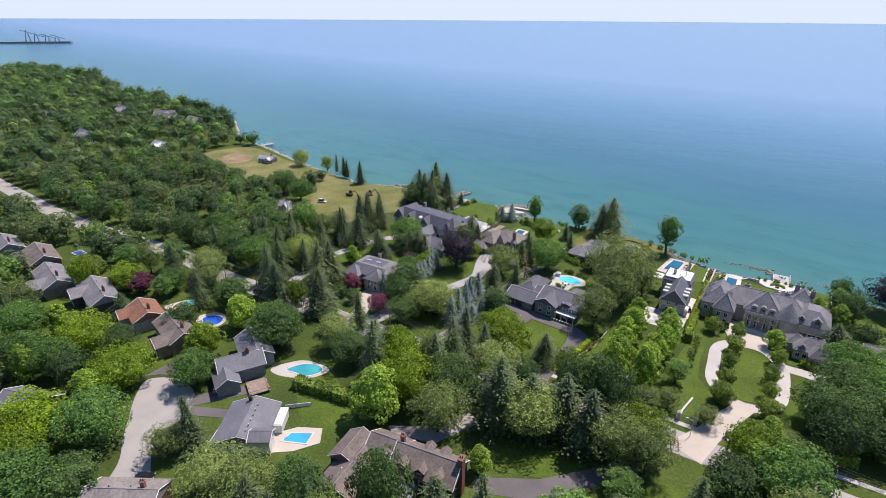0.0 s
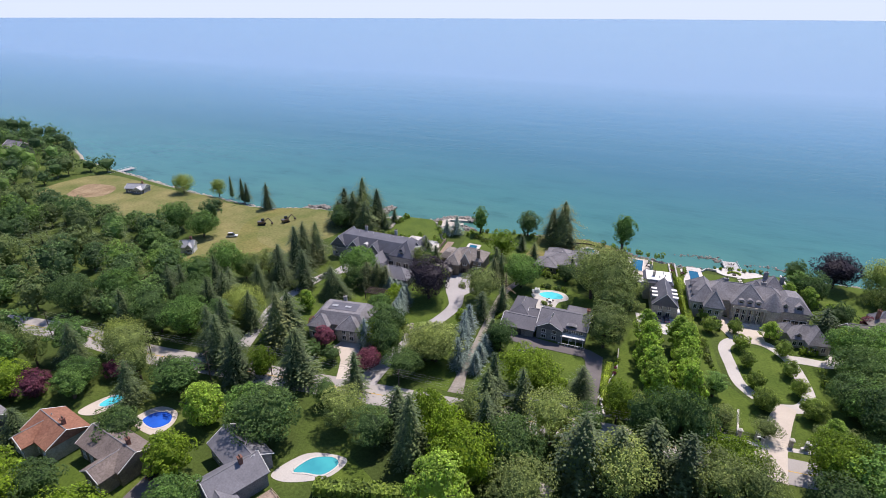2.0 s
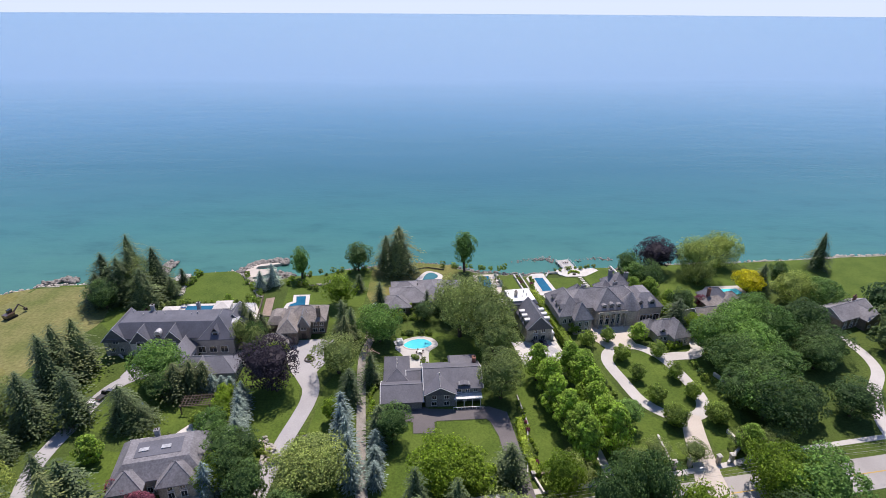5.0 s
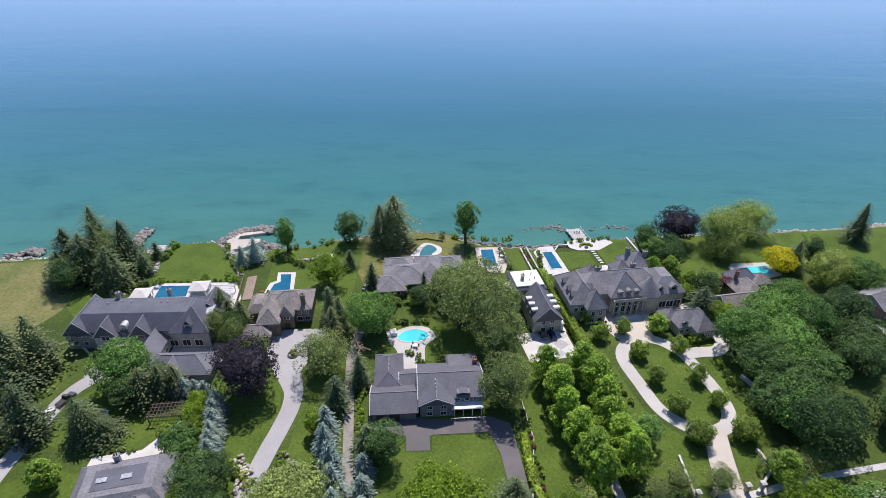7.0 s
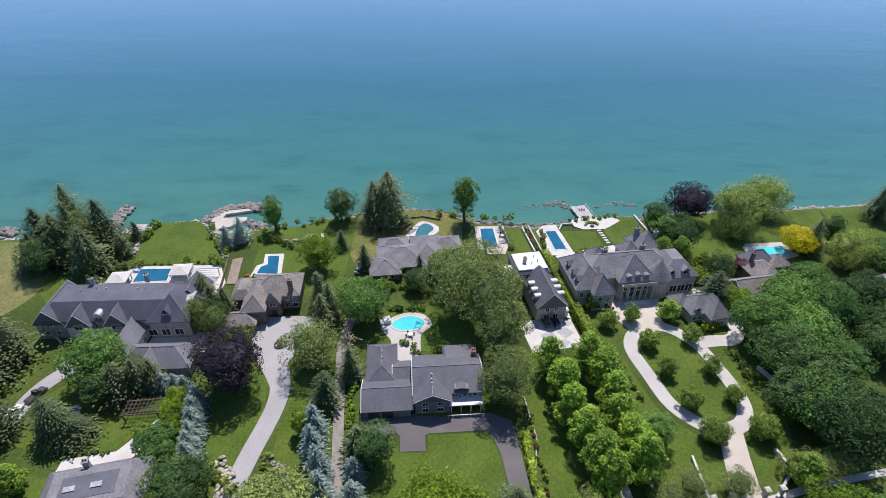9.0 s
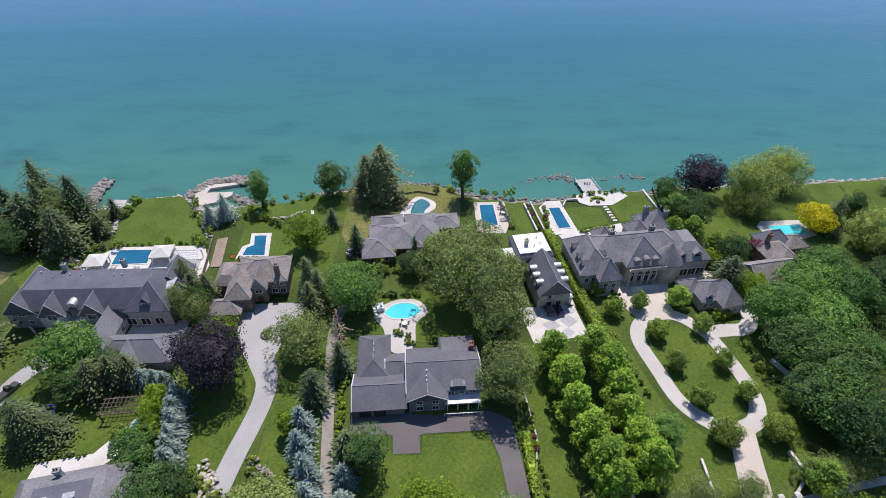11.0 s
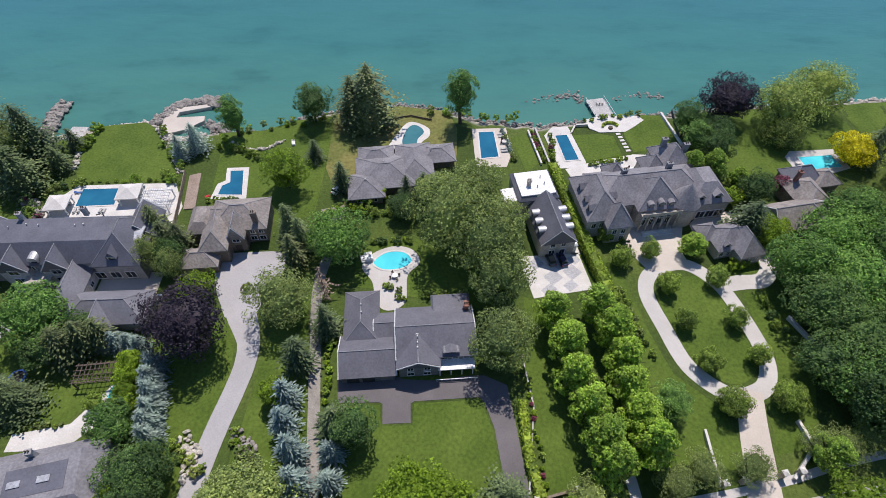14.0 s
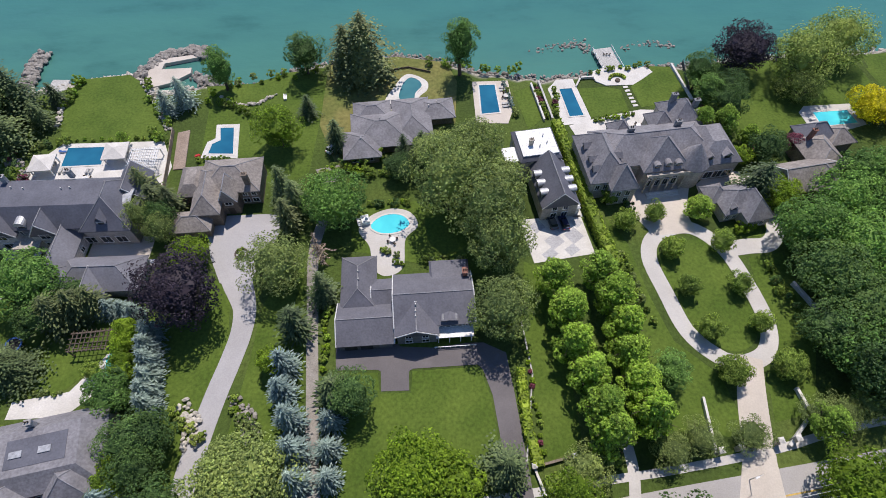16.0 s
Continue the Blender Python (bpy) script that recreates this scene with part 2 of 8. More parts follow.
def foliage(name, dark, light, vary=0.28, through=0.42):
    """Leaf clumps: each differs a little, and each tree from the next; some light comes through."""
    m, t, b = nodes_of(name)
    g = t.nodes.new("ShaderNodeNewGeometry")
    oi = t.nodes.new("ShaderNodeObjectInfo")
    col = ramp(t, g.outputs["Random Per Island"], [(0.0, dark), (0.85, light), (1.0, tuple(min(1, c * 1.35) for c in light))])
    tone = ramp(t, oi.outputs["Random"], [(0, (1 - vary, 1 - vary * 0.9, 1 - vary)), (1, (1 + vary * 1.1, 1 + vary * 0.9, 1 + vary * 0.4))])
    patch = ramp(t, noise_of(t, 0.35, 3), [(0.3, (0.75, 0.75, 0.75)), (0.7, (1.2, 1.2, 1.2))])
    grove = ramp(t, noise_of(t, 0.06, 2), [(0.35, (0.76, 0.80, 0.84)), (0.65, (1.10, 1.08, 1.0))])
    col = mix(t, 1.0, mix(t, 1.0, mix(t, 1.0, col, tone, 'MULTIPLY'), patch, 'MULTIPLY'), grove, 'MULTIPLY')
    link(t, col, b.inputs["Base Color"])
    b.inputs["Roughness"].default_value = 0.6
    b.inputs["Specular IOR Level"].default_value = 0.25
    tr = t.nodes.new("ShaderNodeBsdfTranslucent")
    link(t, col, tr.inputs[0])
    ms = t.nodes.new("ShaderNodeMixShader")
    ms.inputs[0].default_value = through
    link(t, b.outputs[0], ms.inputs[1])
    link(t, tr.outputs[0], ms.inputs[2])
    link(t, ms.outputs[0], t.nodes["Material Output"].inputs[0])
    return m


LEAF = {
    "maple": foliage("maple_leaves", (0.075, 0.158, 0.042), (0.200, 0.375, 0.090)),
    "dark": foliage("oak_leaves", (0.055, 0.115, 0.040), (0.150, 0.260, 0.080)),
    "lime": foliage("linden_leaves", (0.117, 0.201, 0.017), (0.296, 0.451, 0.040)),
    "fresh": foliage("ash_leaves", (0.140, 0.240, 0.034), (0.430, 0.640, 0.095), 0.12),
    "bush": foliage("hornbeam_leaves", (0.112, 0.190, 0.034), (0.340, 0.470, 0.090)),
    "olive": foliage("elm_leaves", (0.118, 0.172, 0.056), (0.345, 0.435, 0.142)),
    "willow": foliage("willow_leaves", (0.159, 0.230, 0.057), (0.398, 0.486, 0.131)),
    "gold": foliage("golden_leaves", (0.314, 0.297, 0.010), (0.620, 0.594, 0.020)),
    "beech": foliage("copper_beech_leaves", (0.016, 0.012, 0.020), (0.046, 0.034, 0.052), 0.1, 0.12),
    "purple": foliage("plum_leaves", (0.110, 0.029, 0.051), (0.305, 0.085, 0.125), 0.1, 0.2),
    "spruce": foliage("spruce_needles", (0.050, 0.085, 0.036), (0.135, 0.190, 0.076), 0.22, 0.12),
    "cedar": foliage("cedar_needles", (0.062, 0.092, 0.034), (0.170, 0.205, 0.076), 0.15, 0.12),
    "blue": foliage("blue_spruce_needles", (0.115, 0.172, 0.155), (0.310, 0.405, 0.360), 0.12, 0.15),
    "dead": foliage("bare_twigs", (0.152, 0.110, 0.083), (0.386, 0.293, 0.227), 0.1, 0.05),
    "hedge": foliage("hedge_leaves", (0.180, 0.270, 0.031), (0.415, 0.551, 0.065), 0.1),
    "wood_dark": foliage("dark_woodland_leaves", (0.054, 0.112, 0.044), (0.122, 0.218, 0.076), 0.1),
    "wood_mid": foliage("woodland_leaves", (0.076, 0.152, 0.046), (0.172, 0.298, 0.088), 0.1),
    "wood_olive": foliage("grey_green_woodland_leaves", (0.092, 0.146, 0.054), (0.195, 0.272, 0.100), 0.1),
    "wood_light": foliage("fresh_woodland_leaves", (0.110, 0.205, 0.046), (0.235, 0.390, 0.085), 0.1),
}


# ---- the setting ----
CLEAR = []     # outlines of what no wild tree grows in


def part(name, bm, material, parent=None, label="", smooth=False):
    me = bpy.data.meshes.new(name)
    bm.to_mesh(me)
    bm.free()
    for m in (material if isinstance(material, (list, tuple)) else [material]):
        me.materials.append(m)
    if smooth:
        for p in me.polygons:
            p.use_smooth = True
    ob = new(name, me)
    ob.parent = parent
    if label:
        ob["label"] = label
    return ob


def closed_curve(pts, steps=6):
    """A closed smooth outline through a few corner points."""
    n, out = len(pts), []
    for i in range(n):
        p0, p1, p2, p3 = (Vector((*pts[(i + k - 1) % n], 0)) for k in range(4))
        for s in range(steps):
            t = s / steps
            out.append(0.5 * (2 * p1 + (p2 - p0) * t + (2 * p0 - 5 * p1 + 4 * p2 - p3) * t * t + (3 * p1 - p0 - 3 * p2 + p3) * t ** 3))
    return [(p.x, p.y) for p in out]


def open_curve(pts, steps=8):
    n, out = len(pts), []
    for i in range(n - 1):
        p0, p1, p2, p3 = (Vector((*pts[min(max(i + k - 1, 0), n - 1)], 0)) for k in range(4))
        for s in range(steps):
            t = s / steps
            out.append(0.5 * (2 * p1 + (p2 - p0) * t + (2 * p0 - 5 * p1 + 4 * p2 - p3) * t * t + (3 * p1 - p0 - 3 * p2 + p3) * t ** 3))
    out.append(Vector((*pts[-1], 0)))
    return [(p.x, p.y) for p in out]


def prism(bm, pts, z0, z1):
    """An upright prism over an outline."""
    lo = [bm.verts.new((x, y, z0)) for x, y in pts]
    hi = [bm.verts.new((x, y, z1)) for x, y in pts]
    n = len(pts)
    area = sum(pts[i][0] * pts[(i + 1) % n][1] - pts[(i + 1) % n][0] * pts[i][1] for i in range(n))
    if area < 0:
        lo.reverse()
        hi.reverse()
    top = bm.faces.new(hi)
    for i in range(n):
        j = (i + 1) % n
        bm.faces.new((lo[i], lo[j], hi[j], hi[i]))
    return top


def slab(name, pts, top, material, label, curved=False, kind="structure", thick=0.3, category=""):
    bm = bmesh.new()
    outline = closed_curve(pts) if curved else pts
    CLEAR.append(outline)
    prism(bm, outline, top - thick, top)
    bm.normal_update()
    bmesh.ops.triangulate(bm, faces=[f for f in bm.faces if len(f.verts) > 4])
    return tagged(part(name, bm, material), label, category or name.replace("_", " "), "", kind)


def ribbon(name, pts, width, top, material, label, thick=0.3, kind="structure", steps=8, category=""):
    """A way of even or changing width along a smooth line; width may be a list with one value a point."""
    line = open_curve(pts, steps)
    ws = width if isinstance(width, (list, tuple)) else [width] * len(pts)
    n = len(line)
    bm = bmesh.new()
    rows = []
    for i, (x, y) in enumerate(line):
        a, b = Vector(line[max(i - 1, 0)]), Vector(line[min(i + 1, n - 1)])
        d = (b - a).normalized()
        u = i / (n - 1) * (len(ws) - 1)
        k = min(int(u), len(ws) - 2)
        w = (ws[k] + (ws[k + 1] - ws[k]) * (u - k)) / 2
        nx, ny = -d.y * w, d.x * w
        rows.append([bm.verts.new(c) for c in ((x + nx, y + ny, top), (x - nx, y - ny, top), (x + nx, y + ny, top - thick), (x - nx, y - ny, top - thick))])
    for p, q in zip(rows, rows[1:]):
        bm.faces.new((p[0], p[1], q[1], q[0]))
        bm.faces.new((p[2], p[0], q[0], q[2]))
        bm.faces.new((p[1], p[3], q[3], q[1]))
    bm.faces.new((rows[0][1], rows[0][0], rows[0][2], rows[0][3]))
    bm.faces.new((rows[-1][0], rows[-1][1], rows[-1][3], rows[-1][2]))
    bmesh.ops.recalc_face_normals(bm, faces=bm.faces)
    CLEAR.append([(r[0].co.x, r[0].co.y) for r in rows] + [(r[1].co.x, r[1].co.y) for r in reversed(rows)])
    return tagged(part(name, bm, material), label, category or name.replace("_", " "), "", kind)


# the shore, from far west to far east
SHORE = [(-4800, 1400), (-2600, 420), (-1450, 128), (-1220, 172), (-1020, 185), (-830, 156), (-600, 149), (-470, 146), (-390, 108), (-330, 96), (-290, 90), (-235, 82),
         (-200, 80), (-176, 80), (-158, 91), (-140, 92), (-118, 94), (-105, 97), (-82, 103), (-72, 95), (-57, 97), (-42, 98.5), (-32, 104), (-18, 108), (0, 111.5), (14, 108),
         (28, 102), (44, 99), (60, 100), (73, 101), (88, 105), (120, 108), (150, 110), (180, 112.5), (200, 116), (320, 122), (600, 150), (1500, 270), (4800, 900)]


def shore_y(x):
    for (x0, y0), (x1, y1) in zip(SHORE, SHORE[1:]):
        if x0 <= x <= x1:
            s = (x - x0) / (x1 - x0)
            return y0 + (y1 - y0) * s + (noise.noise(Vector((x * 0.06, 3, 0))) * 1.6 + noise.noise(Vector((x * 0.25, 9, 0))) * 0.8)
    return 100


def build_ground():
    xs = sorted(set([-4800, -4000, -3300, -2600, -2000, -1600, -1400, -1200, -1000, -900, -800, -700] + list(range(-640, -240, 8))
                    + [x * 2 for x in range(-120, 110)] + list(range(220, 400, 10)) + [450, 520, 600, 800, 1100, 1500, 2200, 3200, 4800]))
    offs = [(-9000, 0), (-3000, 0), (-900, 0), (-300, 0), (-120, 0), (-60, 0), (-25, 0), (-12, 0), (-6, -0.1), (-3.5, -0.6), (-1.5, -1.5), (0, -2.1), (3, -2.9), (9, -4.2)]
    bm = bmesh.new()
    cols = []
    for x in xs:
        ys = shore_y(x)
        cols.append([bm.verts.new((x, max(ys + d, -4800) if d > -8000 else -4800, z + (noise.noise(Vector((x * 0.3, d, 5))) * 0.35 if -7 < d < 2 else 0)))
                     for d, z in offs])
    for a, b in zip(cols, cols[1:]):
        for i in range(len(offs) - 1):
            bm.faces.new((a[i], b[i], b[i + 1], a[i + 1]))
    tagged(part("ground", bm, M_GROUND, smooth=True), "rough grass and leaf litter sloping to a stony lake shore", "ground", "", "structure")


def build_lake():
    """One sheet of water; far out it lifts a little, so that it meets the sky as high as a lake seen from a drone does."""
    bm = bmesh.new()
    dist = [0, 60, 140, 260, 420, 700, 1000, 1400, 1900, 2500, 3100, 3700, 4300, 4880]
    rows = []
    for d in dist:
        ring = []
        for k in range(49):
            a = radians(-100 + 200 * k / 48)
            z = -2.0 + 78 * max(0, (d - 900) / 3980) ** 1.4
            ring.append(bm.verts.new((d * math.sin(a), 30 + d * math.cos(a) * 0.99, z)))
        rows.append(ring)
    for p, q in zip(rows, rows[1:]):
        for i in range(48):
            bm.faces.new((p[i], p[i + 1], q[i + 1], q[i]))
    bmesh.ops.remove_doubles(bm, verts=bm.verts, dist=0.001)
    bmesh.ops.recalc_face_normals(bm, faces=bm.faces)
    if sum(f.normal.z for f in bm.faces) < 0:
        bmesh.ops.reverse_faces(bm, faces=bm.faces)
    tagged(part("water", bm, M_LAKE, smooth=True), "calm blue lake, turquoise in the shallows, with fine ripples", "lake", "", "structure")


build_ground()
build_lake()
ROAD = [(-420, -92), (-250, -78), (-156, -59), (-116, -55.5), (-88, -50.5), (-36, -41), (-2, -35), (40, -27), (98, -18.5), (180, -6), (420, 34)]
ribbon("road", ROAD, 9.4, 0.05, M_ROAD, "pale worn two-lane asphalt road between the lots")
ribbon("road_line", ROAD, 0.3, 0.06, M_YELLOW, "faded yellow centre line on the road", 0.02)
ribbon("pavement", [(-2, -24.5), (41, -18.6), (58, -16.5), (79, -13), (102, -8), (180, 4)], 1.6, 0.06, M_PAVER, "narrow concrete pavement along the road")
slab("cul_de_sac", [(-62, -106), (-56, -100), (-46, -99), (-38, -104), (-36, -110), (-31, -117), (-20, -123), (-6, -140), (6, -162), (-6, -168), (-18, -146), (-30, -127), (-42, -120), (-56, -112)],
     0.05, M_ROAD, "pale worn asphalt turning circle of a side street", True)

# drives, courts and paths
ribbon("driveway", [(-86, -38), (-91, -24), (-95.5, -10), (-95, 5), (-93.5, 19), (-88, 27), (-80, 31)], [5, 4.4, 4.4, 4.4, 4.4, 5, 6], 0.07, M_DRIVE, "long curved grey paved driveway")
slab("forecourt", [(-93, 26), (-86, 25), (-78.5, 27), (-78.5, 39), (-92, 37)], 0.064, M_DRIVE, "grey paved forecourt before a grey mansion", False)
slab("forecourt", [(-72.5, 28), (-57.5, 29), (-57.5, 40), (-72.5, 41)], 0.064, M_BEIGE, "beige paved garage court of a grey mansion", False)
ribbon("driveway", [(-44, -38), (-49, -29), (-54, -21.5), (-57, -20.4)], [6, 5, 9, 10], 0.07, M_BEIGE, "beige paved driveway leading to a hipped house")
ribbon("driveway", [(-37.4, -37), (-37, -21), (-35.7, -9), (-34.2, 0), (-32.6, 7.5), (-31.6, 14), (-32, 20), (-35, 27), (-36, 31)], [7, 4.7, 4.7, 4.7, 4.7, 4.8, 5.2, 7, 9], 0.07, M_DRIVE, "curved grey paved driveway between lawns")
slab("forecourt", [(-39, 26.4), (-32.6, 25.4), (-30.4, 31), (-28, 37), (-26.8, 42), (-27.6, 46), (-31.5, 46.4), (-42, 46), (-45.5, 42), (-42.6, 33.4)], 0.074, M_DRIVE, "grey paved forecourt of a brown stone house")
ribbon("lane", [(-10.2, -29.5), (-12.3, -18), (-14.2, -1), (-16.2, 17), (-17.8, 36), (-15, 52), (-17, 62)], [5, 2.6, 2.6, 2.6, 2.6, 2.6, 7], 0.05, M_GRAVEL, "narrow gravel lane between two rows of spruces")
slab("driveway", [(-10.4, 10.4), (-9.8, 4.6), (-0.9, 4.6), (-0.2, 4.2), (0, -0.1), (5.9, 0), (5.8, 4.2), (6.6, 4.7), (20.5, 5.4), (21.6, 4.2), (23.3, -1.4), (25.4, -20.8), (26.6, -30), (31.2, -29.5),
     (29.7, -20.8), (27.8, -0.2), (26.8, 8), (22, 10.4)], 0.07, M_ASPHALT, "dark asphalt driveway with a short turning stub")
slab("courtyard", [(33, 43.4), (35.5, 30.5), (50.6, 33), (48.8, 44.6)], 0.07, M_STONE, "white stone parking court with grey paving squares")
ribbon("path", [(48.2, 44), (46.8, 52), (45.6, 62)], 2.4, 0.07, M_STONE, "white stone path along a dark-roofed house")
ribbon("path", [(47.8, -26), (49.3, -18), (49.2, -12), (48, -2)], 2.2, 0.064, M_PAVER, "pale concrete path between trees")
LOOP = [(78.6, 4.6), (73.7, 5.6), (67.8, 11.8), (65.2, 21.7), (63.5, 32), (67, 38.3), (75.5, 40.2), (82, 34), (84.8, 24.4), (86.0, 13.5), (83.4, 7), (78.6, 4.6)]
ribbon("driveway", LOOP, 3.8, 0.07, M_PAVER, "pale paved loop driveway round an oval lawn")
ribbon("driveway", [(72, -25.5), (74.5, -15), (77, -3), (79.6, 6)], [10, 6.5, 6, 5], 0.076, M_BEIGE, "beige paved entrance drive through a stone gateway")
ribbon("driveway", [(82.5, 33.5), (88, 34.4), (94, 35.2), (97.2, 40.4), (95.8, 47.6), (93, 56)], [4, 4.4, 4.2, 4.2, 4.6, 7], 0.082, M_PAVER, "pale paved branch drive to the garages of a stone mansion")
slab("forecourt", [(61.5, 54.5), (60.8, 47), (66, 38), (77, 38.8), (76, 45), (79.4, 54.5)], 0.088, M_BEIGE, "beige paved forecourt of a stone mansion")
slab("forecourt", [(81, 54), (81, 50.5), (93, 52.4), (94, 58), (88, 60)], 0.094, M_BEIGE, "beige paved garage court behind a guest house")
ribbon("driveway", [(128, -18), (132, 0), (140, 14), (150, 26), (152, 40), (146, 52)], 3.6, 0.07, M_PAVER, "curved pale driveway under trees")
slab("lawn", [(134, 4), (144, 20), (152, 30), (160, 26), (156, 6), (146, -6)], 0.03, M_LAWN, "sunny lawn beside a driveway")
slab("driveway", [(-66.5, -90.5), (-60, -91.3), (-57, -99), (-62, -102.5), (-64.6, -106)], 0.07, M_ASPHALT, "dark asphalt driveway edged with pale kerbs")
slab("driveway", [(-44, -100), (-36.5, -86), (-32.6, -88.2), (-40.5, -103.4)], 0.07, M_ASPHALT, "dark asphalt driveway beside a gabled house")
slab("driveway", [(-37.3, -105.3), (-40, -102.5), (-26, -93), (-21.5, -88.5), (-18, -91), (-28, -98.5)], 0.076, M_ASPHALT, "dark asphalt driveway behind a low white house")
slab("driveway", [(12, -72), (22, -66), (26, -52), (21, -51), (16, -63), (8, -70)], 0.06, M_ROAD, "worn grey driveway behind a brown-roofed house")
slab("driveway", [(39, -72), (52, -64), (66, -42), (64, -27), (60, -27), (60, -42), (49, -58), (37, -68)], 0.06, M_ASPHALT, "dark driveway under tall trees")

# lawns and fields
slab("lawn", [(-99.5, 90), (-96, 99), (-82, 100.8), (-77, 97), (-64.5, 75.5), (-68, 73.2), (-93, 73)], 0.03, M_LAWN, "smooth mown lawn between a pool and the lake", False)
slab("lawn", [(-150, 88), (-118, 90), (-104, 93), (-101, 62), (-104, 46), (-116, 58), (-130, 66)], 0.026, M_LAWN, "green lawn between spruces and the lake")
slab("lawn", [(-104, 40), (-98, 26), (-101, 8), (-106, 14), (-108, 30)], 0.026, M_LAWN, "strip of lawn beside a curved driveway")
slab("lawn", [(-92.6, 4), (-90.5, 17), (-84, 25.5), (-76, 24), (-58, 21), (-57, 11), (-66, 1.4), (-78, -1)], 0.026, M_LAWN, "green lawn behind a hipped house")
slab("lawn", [(-88.5, -33), (-92, -24), (-92.8, -8), (-84, -4), (-74, -6), (-73, -22), (-66, -36)], 0.026, M_LAWN, "front lawn beside a curved driveway")
slab("lawn", [(-58, 22), (-52, 28), (-44, 30), (-36, 24), (-34, 11), (-36, 0), (-38, -18), (-40, -30), (-47, -22), (-48, -2), (-56, 4)], 0.03, M_LAWN, "green lawn under a copper beech", False)
slab("lawn", [(-30, -30), (-30.2, -8), (-28.5, 8), (-28, 20), (-23, 34), (-20, 34), (-18, 16), (-16, -1), (-14.4, -18), (-13, -30)], 0.03, M_LAWN, "green lawn beside a curved driveway")
slab("lawn", [(-57, 95), (-43, 96), (-33, 101), (-20, 103), (-22, 60), (-28, 56), (-52, 60), (-54, 84)], 0.026, M_LAWN, "lawn with flower beds above the shore")
slab("lawn", [(-21, 104), (0, 108), (16, 105), (19, 96), (18, 78), (-14, 60), (-21, 78)], 0.03, M_DRYGRASS, "dry brownish lawn round a low lakeside house")
slab("lawn", [(-9, 4), (-0.8, 4), (-0.3, -0.6), (6.3, -0.5), (6.5, 4.2), (20.6, 4.9), (22.8, -1.4), (24.8, -20), (24, -27), (-5, -30), (-8, -18)], 0.036, M_LAWN, "mown front lawn enclosed by an asphalt driveway")
slab("lawn", [(-9, 48), (8, 50), (24, 44), (24, 28), (20, 28), (-9, 35)], 0.03, M_LAWN, "back lawn round an oval pool")
slab("lawn", [(2.6, 10.7), (20, 12), (19.6, 10.6), (11, 9.4), (4, 9.8)], 0.08, M_LAWN, "narrow strip of lawn before a grey house")
slab("lawn", [(33, 31), (36.4, 30), (39.6, 12), (40.5, -12), (33.2, -14.5), (31.6, 2), (31, 14)], 0.03, M_LAWN, "long strip of lawn between a hedge and a row of trees")
slab("lawn", [(35.8, 91), (40.8, 93), (43, 79), (38.8, 75)], 0.05, M_LAWN, "small square lawn beside a pool")
slab("lawn", [(55.4, 92), (64, 92.6), (68.4, 91.3), (69, 82.6), (57.6, 79.6)], 0.036, M_LAWN, "mown lawn beside a pool above the lake")
slab("lawn", [(71.8, 92), (74, 99), (79, 102), (86, 101.6), (88, 86.5), (73, 83.6)], 0.036, M_LAWN, "mown lawn with a stone path above the lake")
slab("lawn", [(72.6, 36), (79, 35.4), (82.4, 25), (83.6, 13), (79, 7.6), (73.6, 8.4), (69.4, 13), (67.2, 22), (66, 31)], 0.036, M_LAWN, "oval lawn with small trees inside the loop driveway", True)
slab("lawn", [(55, 44), (59, 36), (61, 22), (64, 10), (72, 2), (74, -10), (60, -12), (57, 0), (55, 20)], 0.03, M_LAWN, "lawn beside a loop driveway")
slab("lawn", [(87.5, 31), (96, 32.5), (97, 20), (94, 6), (89, -6), (80, -8), (82, 2), (86, 6), (88.4, 14), (87, 24)], 0.03, M_LAWN, "lawn beside a loop driveway with shrubs")
slab("lawn", [(81, 36.6), (92.6, 37.4), (94.6, 41), (93.6, 43), (82, 39.6)], 0.07, M_LAWN, "small lawn before a guest house")
slab("lawn", [(92, 102), (110, 104), (145, 106), (146, 84), (120, 66), (104, 66), (96, 80)], 0.026, M_LAWN, "open lawn under willows beside the lake")
slab("lawn", [(146, 106), (190, 110), (230, 112), (230, 78), (170, 70), (150, 80)], 0.03, M_LAWN, "lakeside lawn in shade of trees")
slab("lawn", [(-28, -63), (-20, -66), (2, -76), (-2, -84), (-14, -84), (-24, -78)], 0.03, M_LAWN, "garden lawn behind a low white house")
slab("lawn", [(-44, -100), (-36, -104), (-25, -96.5), (-28, -94), (-40, -101)], 0.03, M_LAWN, "front garden lawn between two driveways")
slab("lawn", [(-70, -88), (-86, -97), (-82, -108), (-66, -108), (-65, -100)], 0.03, M_LAWN, "front lawn beside an asphalt driveway")
slab("lawn", [(-168, -113), (-142, -116), (-110, -110), (-90, -106), (-86, -100), (-100, -100), (-130, -107), (-160, -111.5)], 0.03, M_LAWN, "row of front lawns along a side street")
slab("lawn", [(38, -64), (58, -52), (58, -36), (36, -42), (30, -56)], 0.03, M_LAWN, "bright lawn under tall trees")
slab("lawn", [(40, -78), (58, -72), (80, -50), (90, -40), (72, -38), (60, -60), (42, -70)], 0.024, M_LAWN, "lawn in dappled shade")
slab("meadow", [(-262, 74), (-222, 73), (-190, 74), (-176, 74), (-162, 84), (-140, 87), (-128, 84), (-117, 60), (-124, 40), (-127, 13), (-152, 3), (-174, 10), (-182, 32), (-184, 46), (-210, 58), (-250, 62)], 0.03, M_MEADOW, "half-mown dry meadow with wheel tracks", True)
